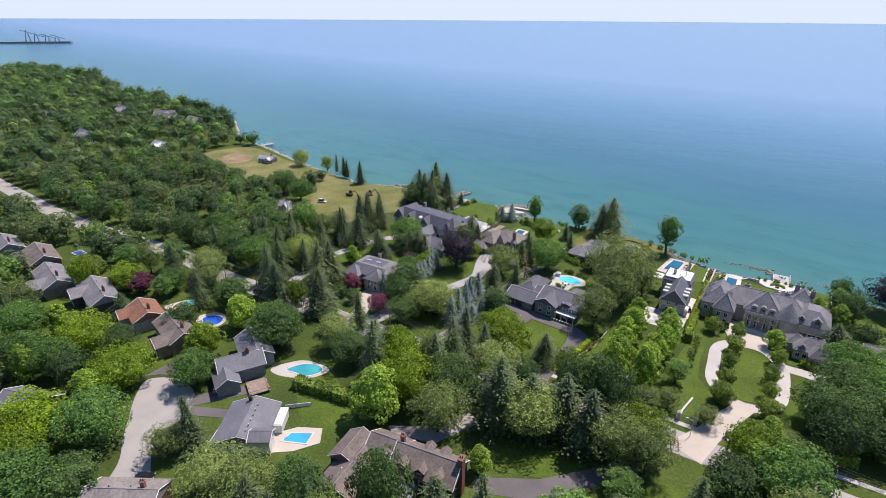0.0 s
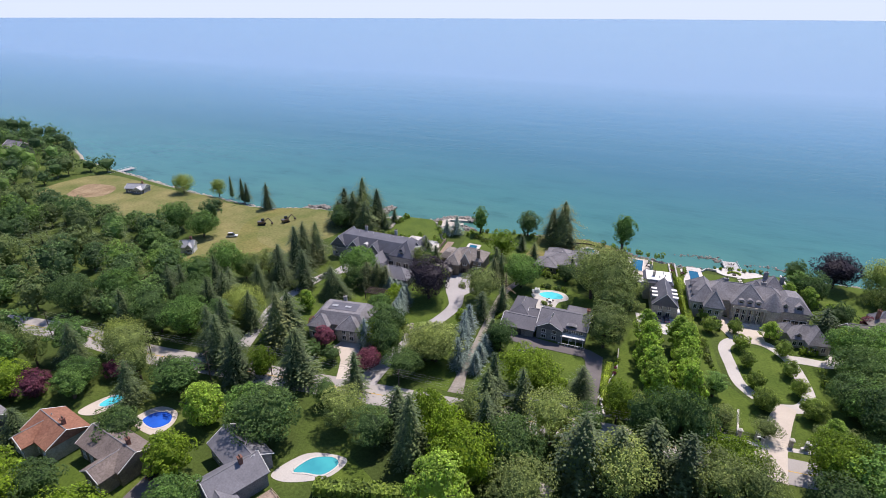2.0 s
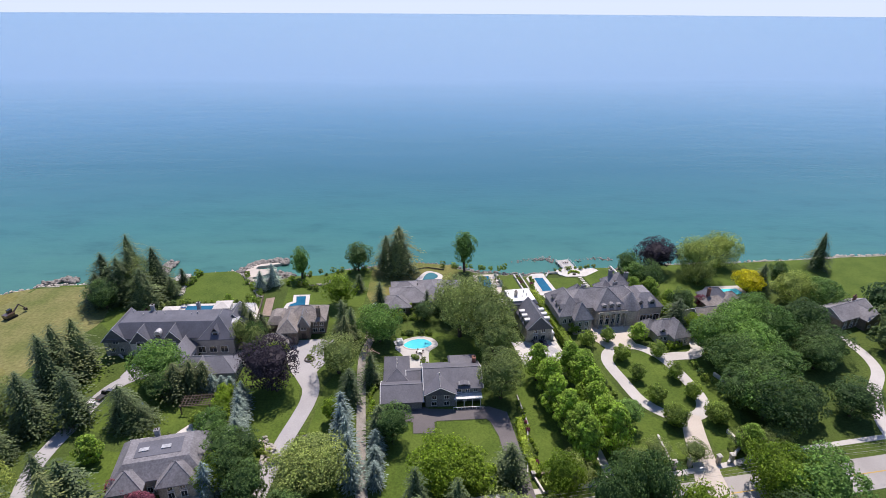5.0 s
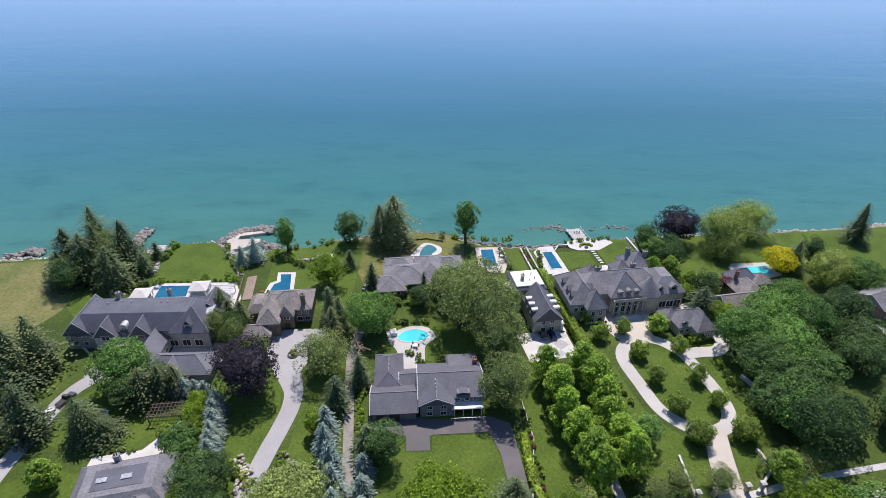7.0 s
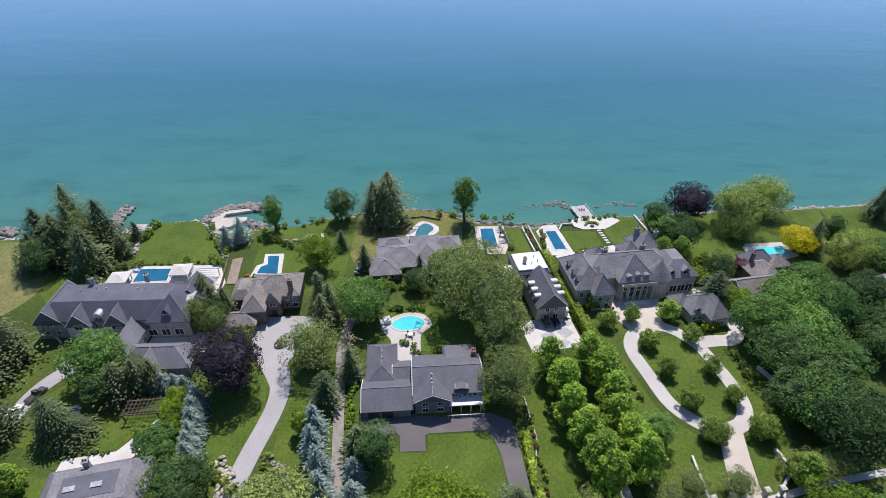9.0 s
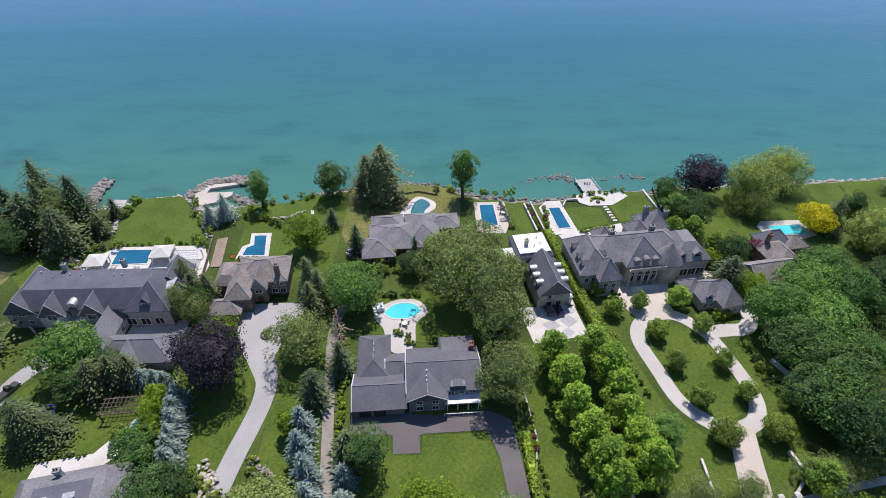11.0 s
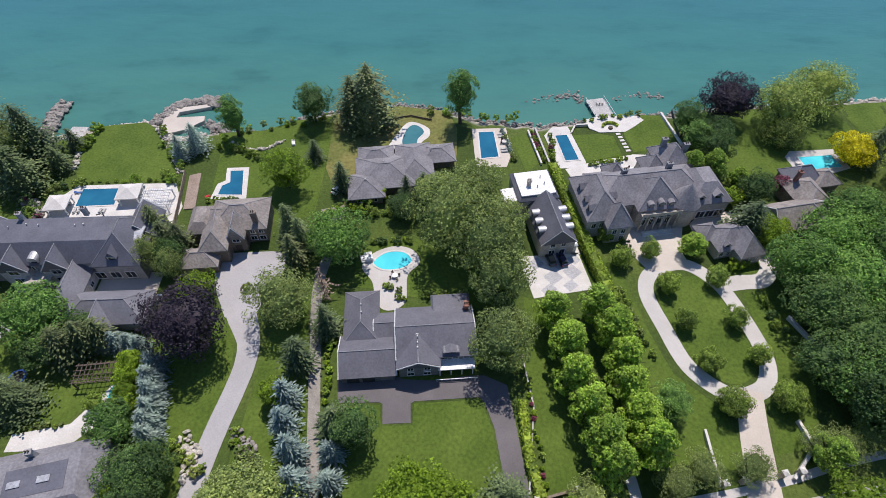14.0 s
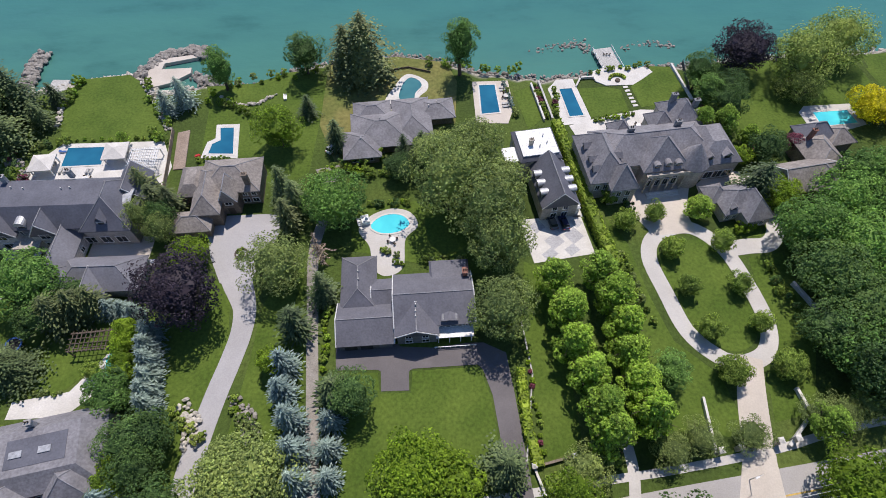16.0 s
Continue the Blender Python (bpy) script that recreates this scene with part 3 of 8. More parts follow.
slab("meadow", [(-330, 82), (-262, 78), (-215, 77), (-196, 60), (-202, 40), (-238, 26), (-300, 26), (-335, 42)], 0.026, M_MEADOW, "half-dry green meadow sloping to the lake", True)
slab("bare_soil", [(-158, 2), (-134, 18), (-131, 30), (-150, 38), (-164, 62), (-160, 78), (-170, 80), (-174, 70), (-170, 50), (-156, 30), (-146, 20), (-162, 8)], 0.06, M_DRYGRASS, "dry worn brown track across a meadow", True)
slab("meadow", [(-318, 62), (-296, 66), (-286, 50), (-306, 40)], 0.05, M_SOIL, "dry brown patch of a meadow", True)


# ---- vegetation ----
def mesh_object(name, verts, faces, material, parent=None):
    me = bpy.data.meshes.new(name)
    me.from_pydata(verts, [], faces)
    me.materials.append(material)
    ob = new(name, me)
    ob.parent = parent
    return ob


def tube(bm, a, b, ra, rb, sides=7):
    """A tapered limb from a to b."""
    a, b = Vector(a), Vector(b)
    q = (b - a).to_track_quat("Z", "Y").to_matrix()
    rings = []
    for c, r in ((a, ra), (b, rb)):
        rings.append([bm.verts.new(c + q @ Vector((r * math.cos(k * 2 * math.pi / sides), r * math.sin(k * 2 * math.pi / sides), 0))) for k in range(sides)])
    for k in range(sides):
        j = (k + 1) % sides
        bm.faces.new((rings[0][k], rings[0][j], rings[1][j], rings[1][k]))
    bm.faces.new(rings[1])


def sprays(verts, faces, c, n, size, rng):
    """Small sprays of leaves at the places c: bent, uneven quads that look along n."""
    k = len(c)
    n = n / (np.linalg.norm(n, axis=1)[:, None] + 1e-9)
    h = np.where(np.abs(n[:, 2:3]) < 0.9, np.array([[0, 0, 1.0]]), np.array([[1.0, 0, 0]]))
    u = np.cross(n, h)
    u /= np.linalg.norm(u, axis=1)[:, None]
    v = np.cross(n, u)
    a = rng.uniform(0, 6.283, (k, 1))
    u, v = u * np.cos(a) + v * np.sin(a), v * np.cos(a) - u * np.sin(a)
    e = rng.uniform(0.6, 1.25, (4, k, 1)) * size[:, None] * 0.5
    z = n * size[:, None]
    quads = np.stack([c - u * e[0] + z * 0.1, c + v * e[1] * 0.8 - z * 0.14, c + u * e[2] + z * 0.12, c - v * e[3] * 0.8 - z * 0.14], 1).reshape(-1, 3)
    i = len(verts)
    verts.extend(quads.tolist())
    for q in range(i, i + 4 * k, 4):
        faces.append((q, q + 1, q + 2))
        faces.append((q, q + 2, q + 3))


def leafy(verts, faces, rng, h, r, lobes, per, droop=0.0, low=0.22, at=(0, 0, 0), leaf=1.0, taper=0.0):
    """A broadleaf crown: lobes of leaf sprays round a tapering, uneven body."""
    cz, hz = h * (0.5 + low / 2), h * (0.5 - low / 2)
    at = np.array(at, float)
    for k in range(lobes):
        z = 1 - 2 * (k + 0.5) / lobes
        a = k * 2.39996 + rng.uniform(-0.3, 0.3)
        s = math.sqrt(max(0, 1 - z * z)) * rng.uniform(0.45, 0.92)
        wide = 1.0 - taper * (0.5 + 0.5 * z) if z > 0 or taper > 0 else 1.0 - 0.25 * abs(z)
        c = np.array((r * s * wide * math.cos(a), r * s * wide * math.sin(a), cz + hz * z * rng.uniform(0.68, 0.84)))
        lr = r * rng.uniform(0.19, 0.40) * (1 - 0.5 * taper)
        out = c - np.array((0, 0, cz - hz * 0.3))
        out /= np.linalg.norm(out) + 1e-9
        d = rng.normal(size=(per, 3))
        d /= np.linalg.norm(d, axis=1)[:, None]
        d[d @ out < -0.35] *= -1
        p = c + d * lr * np.array((1, 1, 0.8)) * rng.uniform(0.72, 1.08, (per, 1))
        p[:, 2] -= droop * rng.uniform(0, 1, per) * lr
        sprays(verts, faces, p + at, d + out * 0.5 + np.array((0, 0, 0.5)) + rng.normal(size=(per, 3)) * 0.5, leaf * (0.42 + 0.10 * r) * rng.uniform(0.7, 1.3, per), rng)



BALL = bmesh.new()
bmesh.ops.create_icosphere(BALL, subdivisions=1, radius=1.0)
BALL_V = np.array([tuple(v.co) for v in BALL.verts])
BALL_F = [tuple(v.index for v in f.verts) for f in BALL.faces]
BALL.free()


def dense_heart(verts, faces, rng, h, r, at, low=0.04, full=1.0, taper=0.0):
    """The dense inner mass of a crown, lumpy, under its leaf sprays."""
    cz, hz = h * (0.5 + low / 2), h * (0.5 - low / 2)
    lumps = rng.normal(size=(7, 3))
    lumps /= np.linalg.norm(lumps, axis=1)[:, None]
    grow = full * (0.52 + 0.22 * np.max(np.clip(BALL_V @ lumps.T, 0, 1) ** 3, axis=1) + rng.uniform(-0.07, 0.07, len(BALL_V)))
    p = BALL_V * grow[:, None]
    slim = 1 - taper * (0.5 + 0.5 * BALL_V[:, 2:3])
    p = p * np.concatenate([slim * r, slim * r, np.full_like(slim, hz)], 1) + np.array(at) + np.array((0, 0, cz))
    n = len(verts)
    verts.extend(p.tolist())
    faces.extend([(a + n, b + n, c + n) for a, b, c in BALL_F])


def needle_heart(verts, faces, rng, h, r, full, at=(0, 0, 0)):
    """The shaded inner boughs of a conifer, a ragged spire."""
    n, sides, rings = len(verts), 9, 7
    for k in range(rings):
        f = k / (rings - 1)
        reach = r * 0.55 * max(0.01, 1 - f) ** full
        for q in range(sides):
            a = q * 6.283 / sides
            w = reach * rng.uniform(0.75, 1.15)
            verts.append((at[0] + w * math.cos(a), at[1] + w * math.sin(a), at[2] + h * (0.05 + 0.9 * f)))
    for k in range(rings - 1):
        for q in range(sides):
            i, j = n + k * sides + q, n + k * sides + (q + 1) % sides
            faces.append((i, j, j + sides))
            faces.append((i, j + sides, i + sides))


def needles(verts, faces, rng, h, r, whorls, arms, ragged=0.18, at=(0, 0, 0), full=1.0):
    """A conifer crown: whorls of drooping, needled arms that shorten towards the tip."""
    at = np.array(at, float)
    for w in range(whorls):
        f = (w + rng.uniform(-0.3, 0.3)) / whorls
        z = h * (0.06 + 0.94 * f)
        reach = r * ((1 - f) ** full * (0.8 + 0.2 * min(1, f * 5))) * rng.uniform(1 - ragged, 1 + ragged) + 0.2
        n = max(4, int(arms * (1 - 0.55 * f)))
        for k in range(n):
            a = k * 6.283 / n + w * 0.9 + rng.uniform(-0.25, 0.25)
            L = reach * rng.uniform(0.42, 1.36)
            dx, dy = math.cos(a), math.sin(a)
            steps = max(2, int(L / 0.55))
            lng = L / steps * 1.25
            for s in range(steps):
                q = (s + 0.7) / steps
                sw = rng.uniform(-0.16, 0.16) * L
                x, y, zz = at[0] + dx * L * q - dy * sw, at[1] + dy * L * q + dx * sw, at[2] + z - 0.42 * L * q * q + 0.14 * L + rng.uniform(-0.2, 0.2)
                wd = max(0.26, 0.20 * L * (1.15 - 0.75 * q)) * 0.5
                i = len(verts)
                verts.extend([(x - dx * lng * 0.5, y - dy * lng * 0.5, zz), (x - dy * wd, y + dx * wd, zz - 0.36 * wd),
                              (x + dx * lng * 0.6, y + dy * lng * 0.6, zz - 0.22 * lng), (x + dy * wd, y - dx * wd, zz - 0.36 * wd)])
                faces.append((i, i + 1, i + 2))
                faces.append((i, i + 2, i + 3))


TREE_TEXT = {
    "maple": ("maple_tree", "tall green maple with a full rounded crown", "tree"),
    "dark": ("oak_tree", "dark green broadleaf tree with a dense crown", "tree"),
    "lime": ("linden_tree", "bright lime-green tree in fresh leaf", "tree"),
    "fresh": ("ash_tree", "fresh green tree with an upright crown", "tree"),
    "bush": ("hornbeam_tree", "small clipped green lawn tree", "small tree"),
    "olive": ("elm_tree", "grey-green broadleaf tree with an open crown", "tree"),
    "willow": ("willow_tree", "pale green willow with drooping boughs", "tree"),
    "gold": ("golden_tree", "small spreading tree with bright yellow leaves", "tree"),
    "beech": ("copper_beech", "wide copper beech with near-black purple leaves", "tree"),
    "purple": ("plum_tree", "small ornamental plum with purple leaves", "tree"),
    "spruce": ("spruce_tree", "tall dark green spruce with drooping boughs", "conifer"),
    "cedar": ("cedar_tree", "broad shaggy evergreen cedar beside the lake", "conifer"),
    "blue": ("blue_spruce", "silvery blue spruce with dense layered boughs", "conifer"),
    "dead": ("bare_larch", "half-bare greyish larch with dead twigs", "conifer"),
}
MASTERS, PLANTED, COUNT = {}, [], {}
CONIFERS = ("spruce", "blue", "cedar", "dead")


def make_tree(kind, variant, h, r):
    name, label, category = TREE_TEXT[kind]
    rng = np.random.default_rng(sum(ord(c) for c in kind) * 7 + variant)
    tree = tagged(new(name), label, category)
    bm = bmesh.new()
    verts, faces = [], []
    if kind in CONIFERS:
        tube(bm, (0, 0, -0.3), (0, 0, h * 0.5), 0.018 * h, 0.011 * h)
        tube(bm, (0, 0, h * 0.5), (0.1, 0, h * 0.97), 0.011 * h, 0.03)
        if kind == "cedar":
            needles(verts, faces, rng, h, r, 26, 20, 0.4, full=0.5)
            needle_heart(verts, faces, rng, h, r, 0.6)
        elif kind == "dead":
            needles(verts, faces, rng, h, r * 0.8, 11, 7, 0.4)
        else:
            needles(verts, faces, rng, h, r * (1.08 if kind == "spruce" else 0.95), 28 if kind == "spruce" else 26, 18, 0.38 if kind == "spruce" else 0.16, full=0.5 if kind == "spruce" else 0.62)
            needle_heart(verts, faces, rng, h, r, 0.7)
    else:
        tall = 0.5 * h
        lean = rng.uniform(-0.03, 0.03, 2) * h
        tube(bm, (0, 0, -0.3), (lean[0], lean[1], tall * 0.6), 0.03 * h, 0.022 * h, 9)
        for k in range(6):
            a = k * 1.05 + rng.uniform(-0.3, 0.3)
            base = (lean[0] * 0.8, lean[1] * 0.8, tall * rng.uniform(0.4, 0.6))
            mid = (0.4 * r * math.cos(a), 0.4 * r * math.sin(a), tall * rng.uniform(0.8, 1.1))
            tube(bm, base, mid, 0.014 * h, 0.008 * h)
            tube(bm, mid, (0.75 * r * math.cos(a + 0.2), 0.75 * r * math.sin(a + 0.2), tall * rng.uniform(1.1, 1.5)), 0.008 * h, 0.02)
        big = r > 7
        low = 0.06 if kind in ("bush", "fresh") else 0.16
        taper = 0.62 if kind == "fresh" else 0.0
        leafy(verts, faces, rng, h, r, 54 if big else (42 if r > 3.5 else 24), 88 if big else (72 if r > 3.5 else 60), 0.9 if kind == "willow" else 0.0,
              low, leaf=0.44 if kind in ("olive", "willow", "beech") else 0.50, taper=taper)
        dense_heart(verts, faces, rng, h, r, (0, 0, 0), low, 0.98 if kind in ("olive", "willow") else 1.12, taper)
    part("trunk", bm, M_BARK, tree)
    mesh_object("crown", verts, faces, LEAF[kind], tree)
    return tree


def plant(kind, x, y, h, r, label="", group=""):
    """Plants one tree; trees of a kind and size share their meshes, turned and scaled."""
    size = "s" if r < 3.6 else ("m" if r < 7 else "l")
    n = COUNT[kind, size] = COUNT.get((kind, size), 0) + 1
    key = (kind, size, n % 3)
    z = 0 if y < shore_y(x) - 6 else -0.6
    if key not in MASTERS:
        MASTERS[key] = (make_tree(kind, n % 3 + len(size) * 10 + (ord(size)), h, r), h, r)
        ob = MASTERS[key][0]
        ob.matrix_basis = pose(x, y, z, 0, 0, (n * 137) % 360)
    else:
        src, h0, r0 = MASTERS[key]
        ob = copy_thing(src, pose(x, y, z, 0, 0, (n * 137) % 360) @ Matrix.Diagonal((r / r0, r / r0, h / h0, 1)))
    if label:
        ob["label"] = label
    if group:
        ob["group"] = group
    PLANTED.append((x, y, r))
    return ob


plant("spruce", -116.4, 85.5, 25, 7.4)
plant("spruce", -123.4, 78.3, 20, 7.2)
plant("spruce", -115.8, 74.9, 20, 7.6)
plant("spruce", -106.7, 84.2, 20, 6.8)
plant("spruce", -123.7, 72.3, 14, 6.4)
plant("olive", -112.0, 79.5, 17, 6.5)
plant("dark", -119.5, 68.5, 13, 6.2)
plant("spruce", -105.3, 70.5, 17, 6.6)
plant("spruce", -98.8, 78.5, 9, 3)
plant("spruce", -98.4, 88.1, 8, 2)
plant("fresh", -74.0, 71.2, 5, 2.5)
plant("blue", -60.5, 86.3, 11, 4)
plant("blue", -64.8, 83.4, 9, 3.2)
plant("maple", -50.4, 93.4, 16, 4.2)
plant("dark", -26.8, 100.4, 14.5, 6)
plant("cedar", -8.4, 98, 23, 9.5)
plant("cedar", -14.2, 99.4, 18, 6)
plant("maple", 20, 99, 20.5, 5.4)
plant("lime", -30.4, 70.0, 13, 6.5)
plant("maple", -12.9, 44.6, 14, 8)
plant("blue", -50.1, 12.9, 8.5, 2.9, "", "row of blue spruces")
plant("blue", -49.6, 9.4, 8.9, 2.9, "", "row of blue spruces")
plant("blue", -48.5, 6.1, 9.3, 2.9, "", "row of blue spruces")
plant("blue", -47.8, 2.9, 8.5, 2.9, "", "row of blue spruces")
plant("blue", -47.2, -0.1, 8.9, 2.9, "", "row of blue spruces")
plant("blue", -46.3, -3.1, 9.3, 2.9, "", "row of blue spruces")
plant("blue", -63.8, 19.0, 6, 2.4, "", "row of blue spruces")
plant("blue", -61.1, 19.2, 6.4, 2.4, "", "row of blue spruces")
plant("blue", -58.1, 18.9, 6, 2.4, "", "row of blue spruces")
plant("blue", -55.3, 17.9, 6.4, 2.4, "", "row of blue spruces")
plant("lime", -55.1, 13.4, 7, 2.8)
plant("lime", -54.7, 9.7, 7, 2.8)
plant("lime", -53.9, 6.1, 7, 2.8)
plant("lime", -53.3, 3.4, 7, 2.8)
plant("maple", -53.9, -0.9, 9, 5.2)
plant("dark", -44.4, -11.4, 9, 5)
plant("bush", -60.6, 5.0, 4, 2.2)
plant("lime", -46.8, -16.6, 7, 3.6)
plant("fresh", -50.3, -17.0, 7, 3.4)
plant("lime", -48.2, -12.1, 6, 2.6)
plant("cedar", -70.5, 16.9, 12, 5)
plant("cedar", -66.5, 19.4, 10, 3.4)
plant("dark", -75.1, 16.2, 9, 5)
plant("spruce", -76.6, 5.1, 9, 4)
plant("dark", -53.1, 2.0, 8, 3)
plant("spruce", -26.4, 50.6, 14, 3.2)
plant("spruce", -22.6, 46.6, 13, 3)
plant("cedar", -24.0, 41.4, 13, 3)
plant("olive", 22.0, 57.6, 19, 8)
plant("olive", 26.0, 30.0, 20, 8)
plant("olive", 12.0, 60.0, 14, 6)
plant("olive", 29.0, 49.5, 15, 6)
plant("dark", 2.5, 58.0, 8, 4.4)
plant("cedar", -60.8, 51.5, 13, 3.4)
plant("cedar", -56.9, 46.7, 12, 3.4)
plant("olive", -59.3, 42.0, 11, 4)
plant("dark", -54.8, 42.0, 10, 4)
plant("fresh", 84.7, 71.4, 12, 4.6)
plant("dark", 93.7, 76.8, 13, 5)
plant("maple", 90.3, 82.6, 12, 5)
plant("spruce", 93.0, 49.3, 14, 5)
plant("lime", 99.5, 47.1, 8, 4.4)
plant("fresh", 98.5, 68.8, 7, 3.6)
plant("lime", 93.9, 61.5, 6, 3)
plant("purple", 110.3, 65.8, 6, 3)
plant("spruce", -14.7, 68.8, 11, 2.4)
plant("spruce", -24.2, 81.9, 8, 2.4)
plant("olive", 15.3, 47.3, 24, 10)
plant("olive", 24.5, 38.7, 24, 9.5)
plant("olive", 25.7, 14.2, 17, 7.5)
plant("spruce", 3.6, 64.2, 10, 2)
plant("spruce", 8.4, 65.2, 10, 2.2)
plant("beech", -43.4, 19.2, 18, 9.5)
plant("olive", -24.4, 27.0, 14, 7.8)
plant("lime", -45.8, 32.6, 8, 4.5)
plant("olive", -53.4, 38.0, 11, 3.6)
plant("cedar", -53.6, 47.0, 11, 3.2)
plant("dead", -15.5, 31.9, 13, 4)
plant("blue", -20.0, 4.9, 11, 3.3, "", "blue spruces along the lane")
plant("blue", -19.3, -1.1, 12, 3.3, "", "blue spruces along the lane")
plant("blue", -17.0, -6.8, 13, 3.3, "", "blue spruces along the lane")
plant("blue", -15.6, -12.6, 13, 3.3, "", "blue spruces along the lane")
plant("blue", -14.5, -17.9, 12, 3.3, "", "blue spruces along the lane")
plant("blue", -9.5, -6.6, 8, 2.9, "", "blue spruces along the lane")
plant("blue", -9.3, -12.2, 8, 2.9, "", "blue spruces along the lane")
plant("blue", -8.8, -17.3, 8, 2.9, "", "blue spruces along the lane")
plant("spruce", -13.5, 22.0, 12, 3)
plant("spruce", -18.7, 13.6, 12, 3.5)
plant("lime", -23.1, 5.2, 8, 3)
plant("dark", -5.4, -2.9, 12, 5)
plant("spruce", -9.0, -1.2, 11, 3)
plant("lime", 7.4, -17.6, 13, 8.2)
plant("lime", 13.6, -19.4, 11, 6.4)
plant("spruce", 24.2, -16.2, 12, 4.5)
plant("olive", -23.8, -17.6, 13, 7.5)
plant("dark", -43.7, -9.2, 10, 5)
plant("lime", -47.6, -15.0, 8, 4)
plant("lime", -48.1, -18.3, 8, 4)
plant("maple", -78.5, 23.1, 14, 8)
plant("cedar", -66.6, 18.4, 12, 3.4)
plant("cedar", -63.4, 19.6, 11, 3.2)
plant("spruce", -76.1, 4.7, 8, 4.5)
plant("fresh", 37.9, 22.4, 14.6, 5.6, "", "row of ash trees")
plant("fresh", 39.7, 14.6, 15.2, 5.9, "", "row of ash trees")
plant("fresh", 40.4, 7.4, 14.1, 5.9, "", "row of ash trees")
plant("fresh", 42.2, 0.6, 14.7, 5.7, "", "row of ash trees")
plant("fresh", 43.6, -6.3, 15.5, 5.6, "", "row of ash trees")
plant("fresh", 44.4, -10.7, 15.1, 5.9, "", "row of ash trees")
plant("fresh", 48.5, 24.4, 13.8, 5.8, "", "row of ash trees")
plant("fresh", 50.8, 17.9, 14.9, 5.8, "", "row of ash trees")
plant("fresh", 51.5, 11.1, 13.8, 5.8, "", "row of ash trees")
plant("fresh", 51.1, 4.7, 14.0, 5.8, "", "row of ash trees")
plant("fresh", 51.9, -1.4, 13.6, 5.6, "", "row of ash trees")
plant("fresh", 52.7, -7.6, 16.2, 5.9, "", "row of ash trees")
plant("maple", 59.8, 1.7, 9, 4)
plant("bush", 58.7, 40.8, 6, 3.2, "", "lawn trees round the loop drive")
plant("bush", 66.6, 42.9, 6, 3.2, "", "lawn trees round the loop drive")
plant("fresh", 77.6, 43.7, 8, 4.5)
plant("bush", 68.2, 32.5, 6, 3, "", "lawn trees round the loop drive")
plant("bush", 80.8, 34.2, 6, 3.2, "", "lawn trees round the loop drive")
plant("bush", 69.7, 22.1, 6, 3, "", "lawn trees round the loop drive")
plant("bush", 71.3, 11.6, 6, 3, "", "lawn trees round the loop drive")
plant("bush", 81.5, 22.6, 6, 3, "", "lawn trees round the loop drive")
plant("bush", 83.1, 13.0, 6, 3, "", "lawn trees round the loop drive")
plant("bush", 73.1, 1.8, 7, 3.8, "", "lawn trees round the loop drive")
plant("bush", 85.2, 2.8, 7, 3.8, "", "lawn trees round the loop drive")
plant("bush", 56.6, 48.9, 5, 2.6, "", "lawn trees round the loop drive")
plant("olive", 87.3, -7.5, 6, 4)
plant("olive", 92.5, -7.1, 6, 4)
plant("olive", 98.3, -5.5, 6, 4)
plant("olive", 62.3, -11.5, 7, 4)
plant("olive", 72.6, -11.1, 6, 4)
plant("olive", 39.7, -16.7, 7, 5)
plant("olive", 56.5, -13.9, 6, 4)
plant("dark", 89.7, 90.9, 13, 5)
plant("dark", 95.4, 82.3, 13, 5)
plant("fresh", 92.0, 72.3, 11, 5)
plant("beech", 104.9, 99.5, 15, 9)
plant("willow", 120.2, 94.4, 18, 10)
plant("willow", 135.5, 104.1, 17, 10)
plant("willow", 118.7, 86.2, 10, 6)
plant("gold", 135.5, 77.7, 10, 6.5)
plant("dark", 100.4, 62.1, 10, 5)
plant("lime", 102.0, 50.9, 7, 4)
plant("fresh", 97.9, 46.4, 7, 4)
plant("maple", 98.8, 34.2, 16, 8)
plant("maple", 111.4, 42.7, 15, 8)
plant("maple", 109.0, 29.6, 15, 9)
plant("dark", 99.5, 22.4, 15, 8)
plant("maple", 120.0, 49.6, 15, 8)
plant("dark", 103.1, 14.2, 14, 8)
plant("maple", 99.7, 4.1, 14, 8)
plant("dark", 95.3, 9.4, 13, 7)
plant("willow", 147.8, 68.9, 14, 8)
plant("spruce", 140.7, 77.9, 14, 4)
plant("dark", 150.2, 82.7, 12, 4)
plant("dark", 136.7, 45.6, 14, 8)
plant("spruce", 179.4, 99.9, 18, 5)
plant("maple", 122.0, 40.1, 15, 8)
plant("spruce", -106.5, 17.0, 22, 6)
plant("spruce", -103.6, 2.6, 20, 5)
plant("spruce", -94.1, 5.9, 18, 5)
plant("spruce", -112.9, 78.4, 22, 5)
plant("spruce", -176.4, 76.0, 17, 4)
plant("spruce", -201.0, 81.7, 15, 3)
plant("spruce", -213.1, 84.8, 14, 2.2)
plant("spruce", -196.7, 80.8, 13, 2.5)
plant("willow", -221.6, 82.4, 12, 5)
plant("willow", -245.2, 76.5, 13, 7)
plant("dark", -201.7, 62.4, 7, 4)
plant("spruce", -80.1, -25.9, 21, 5)
plant("spruce", -55.7, -46.3, 20, 5)
plant("spruce", -91.2, -27.6, 16, 4)
plant("spruce", -83.3, -49.4, 20, 5)
plant("spruce", -73.2, -52.4, 18, 5)
plant("purple", -60.4, -26.2, 8, 4)
plant("purple", -39.6, -30.8, 8, 4)
plant("purple", -67.4, -20.2, 7, 3.5)
plant("dark", -37.8, -22.3, 12, 5)
plant("olive", -26.4, -18.4, 13, 8)
plant("dark", -28.1, -28.9, 10, 6)
plant("spruce", -79.0, 4.9, 13, 4)
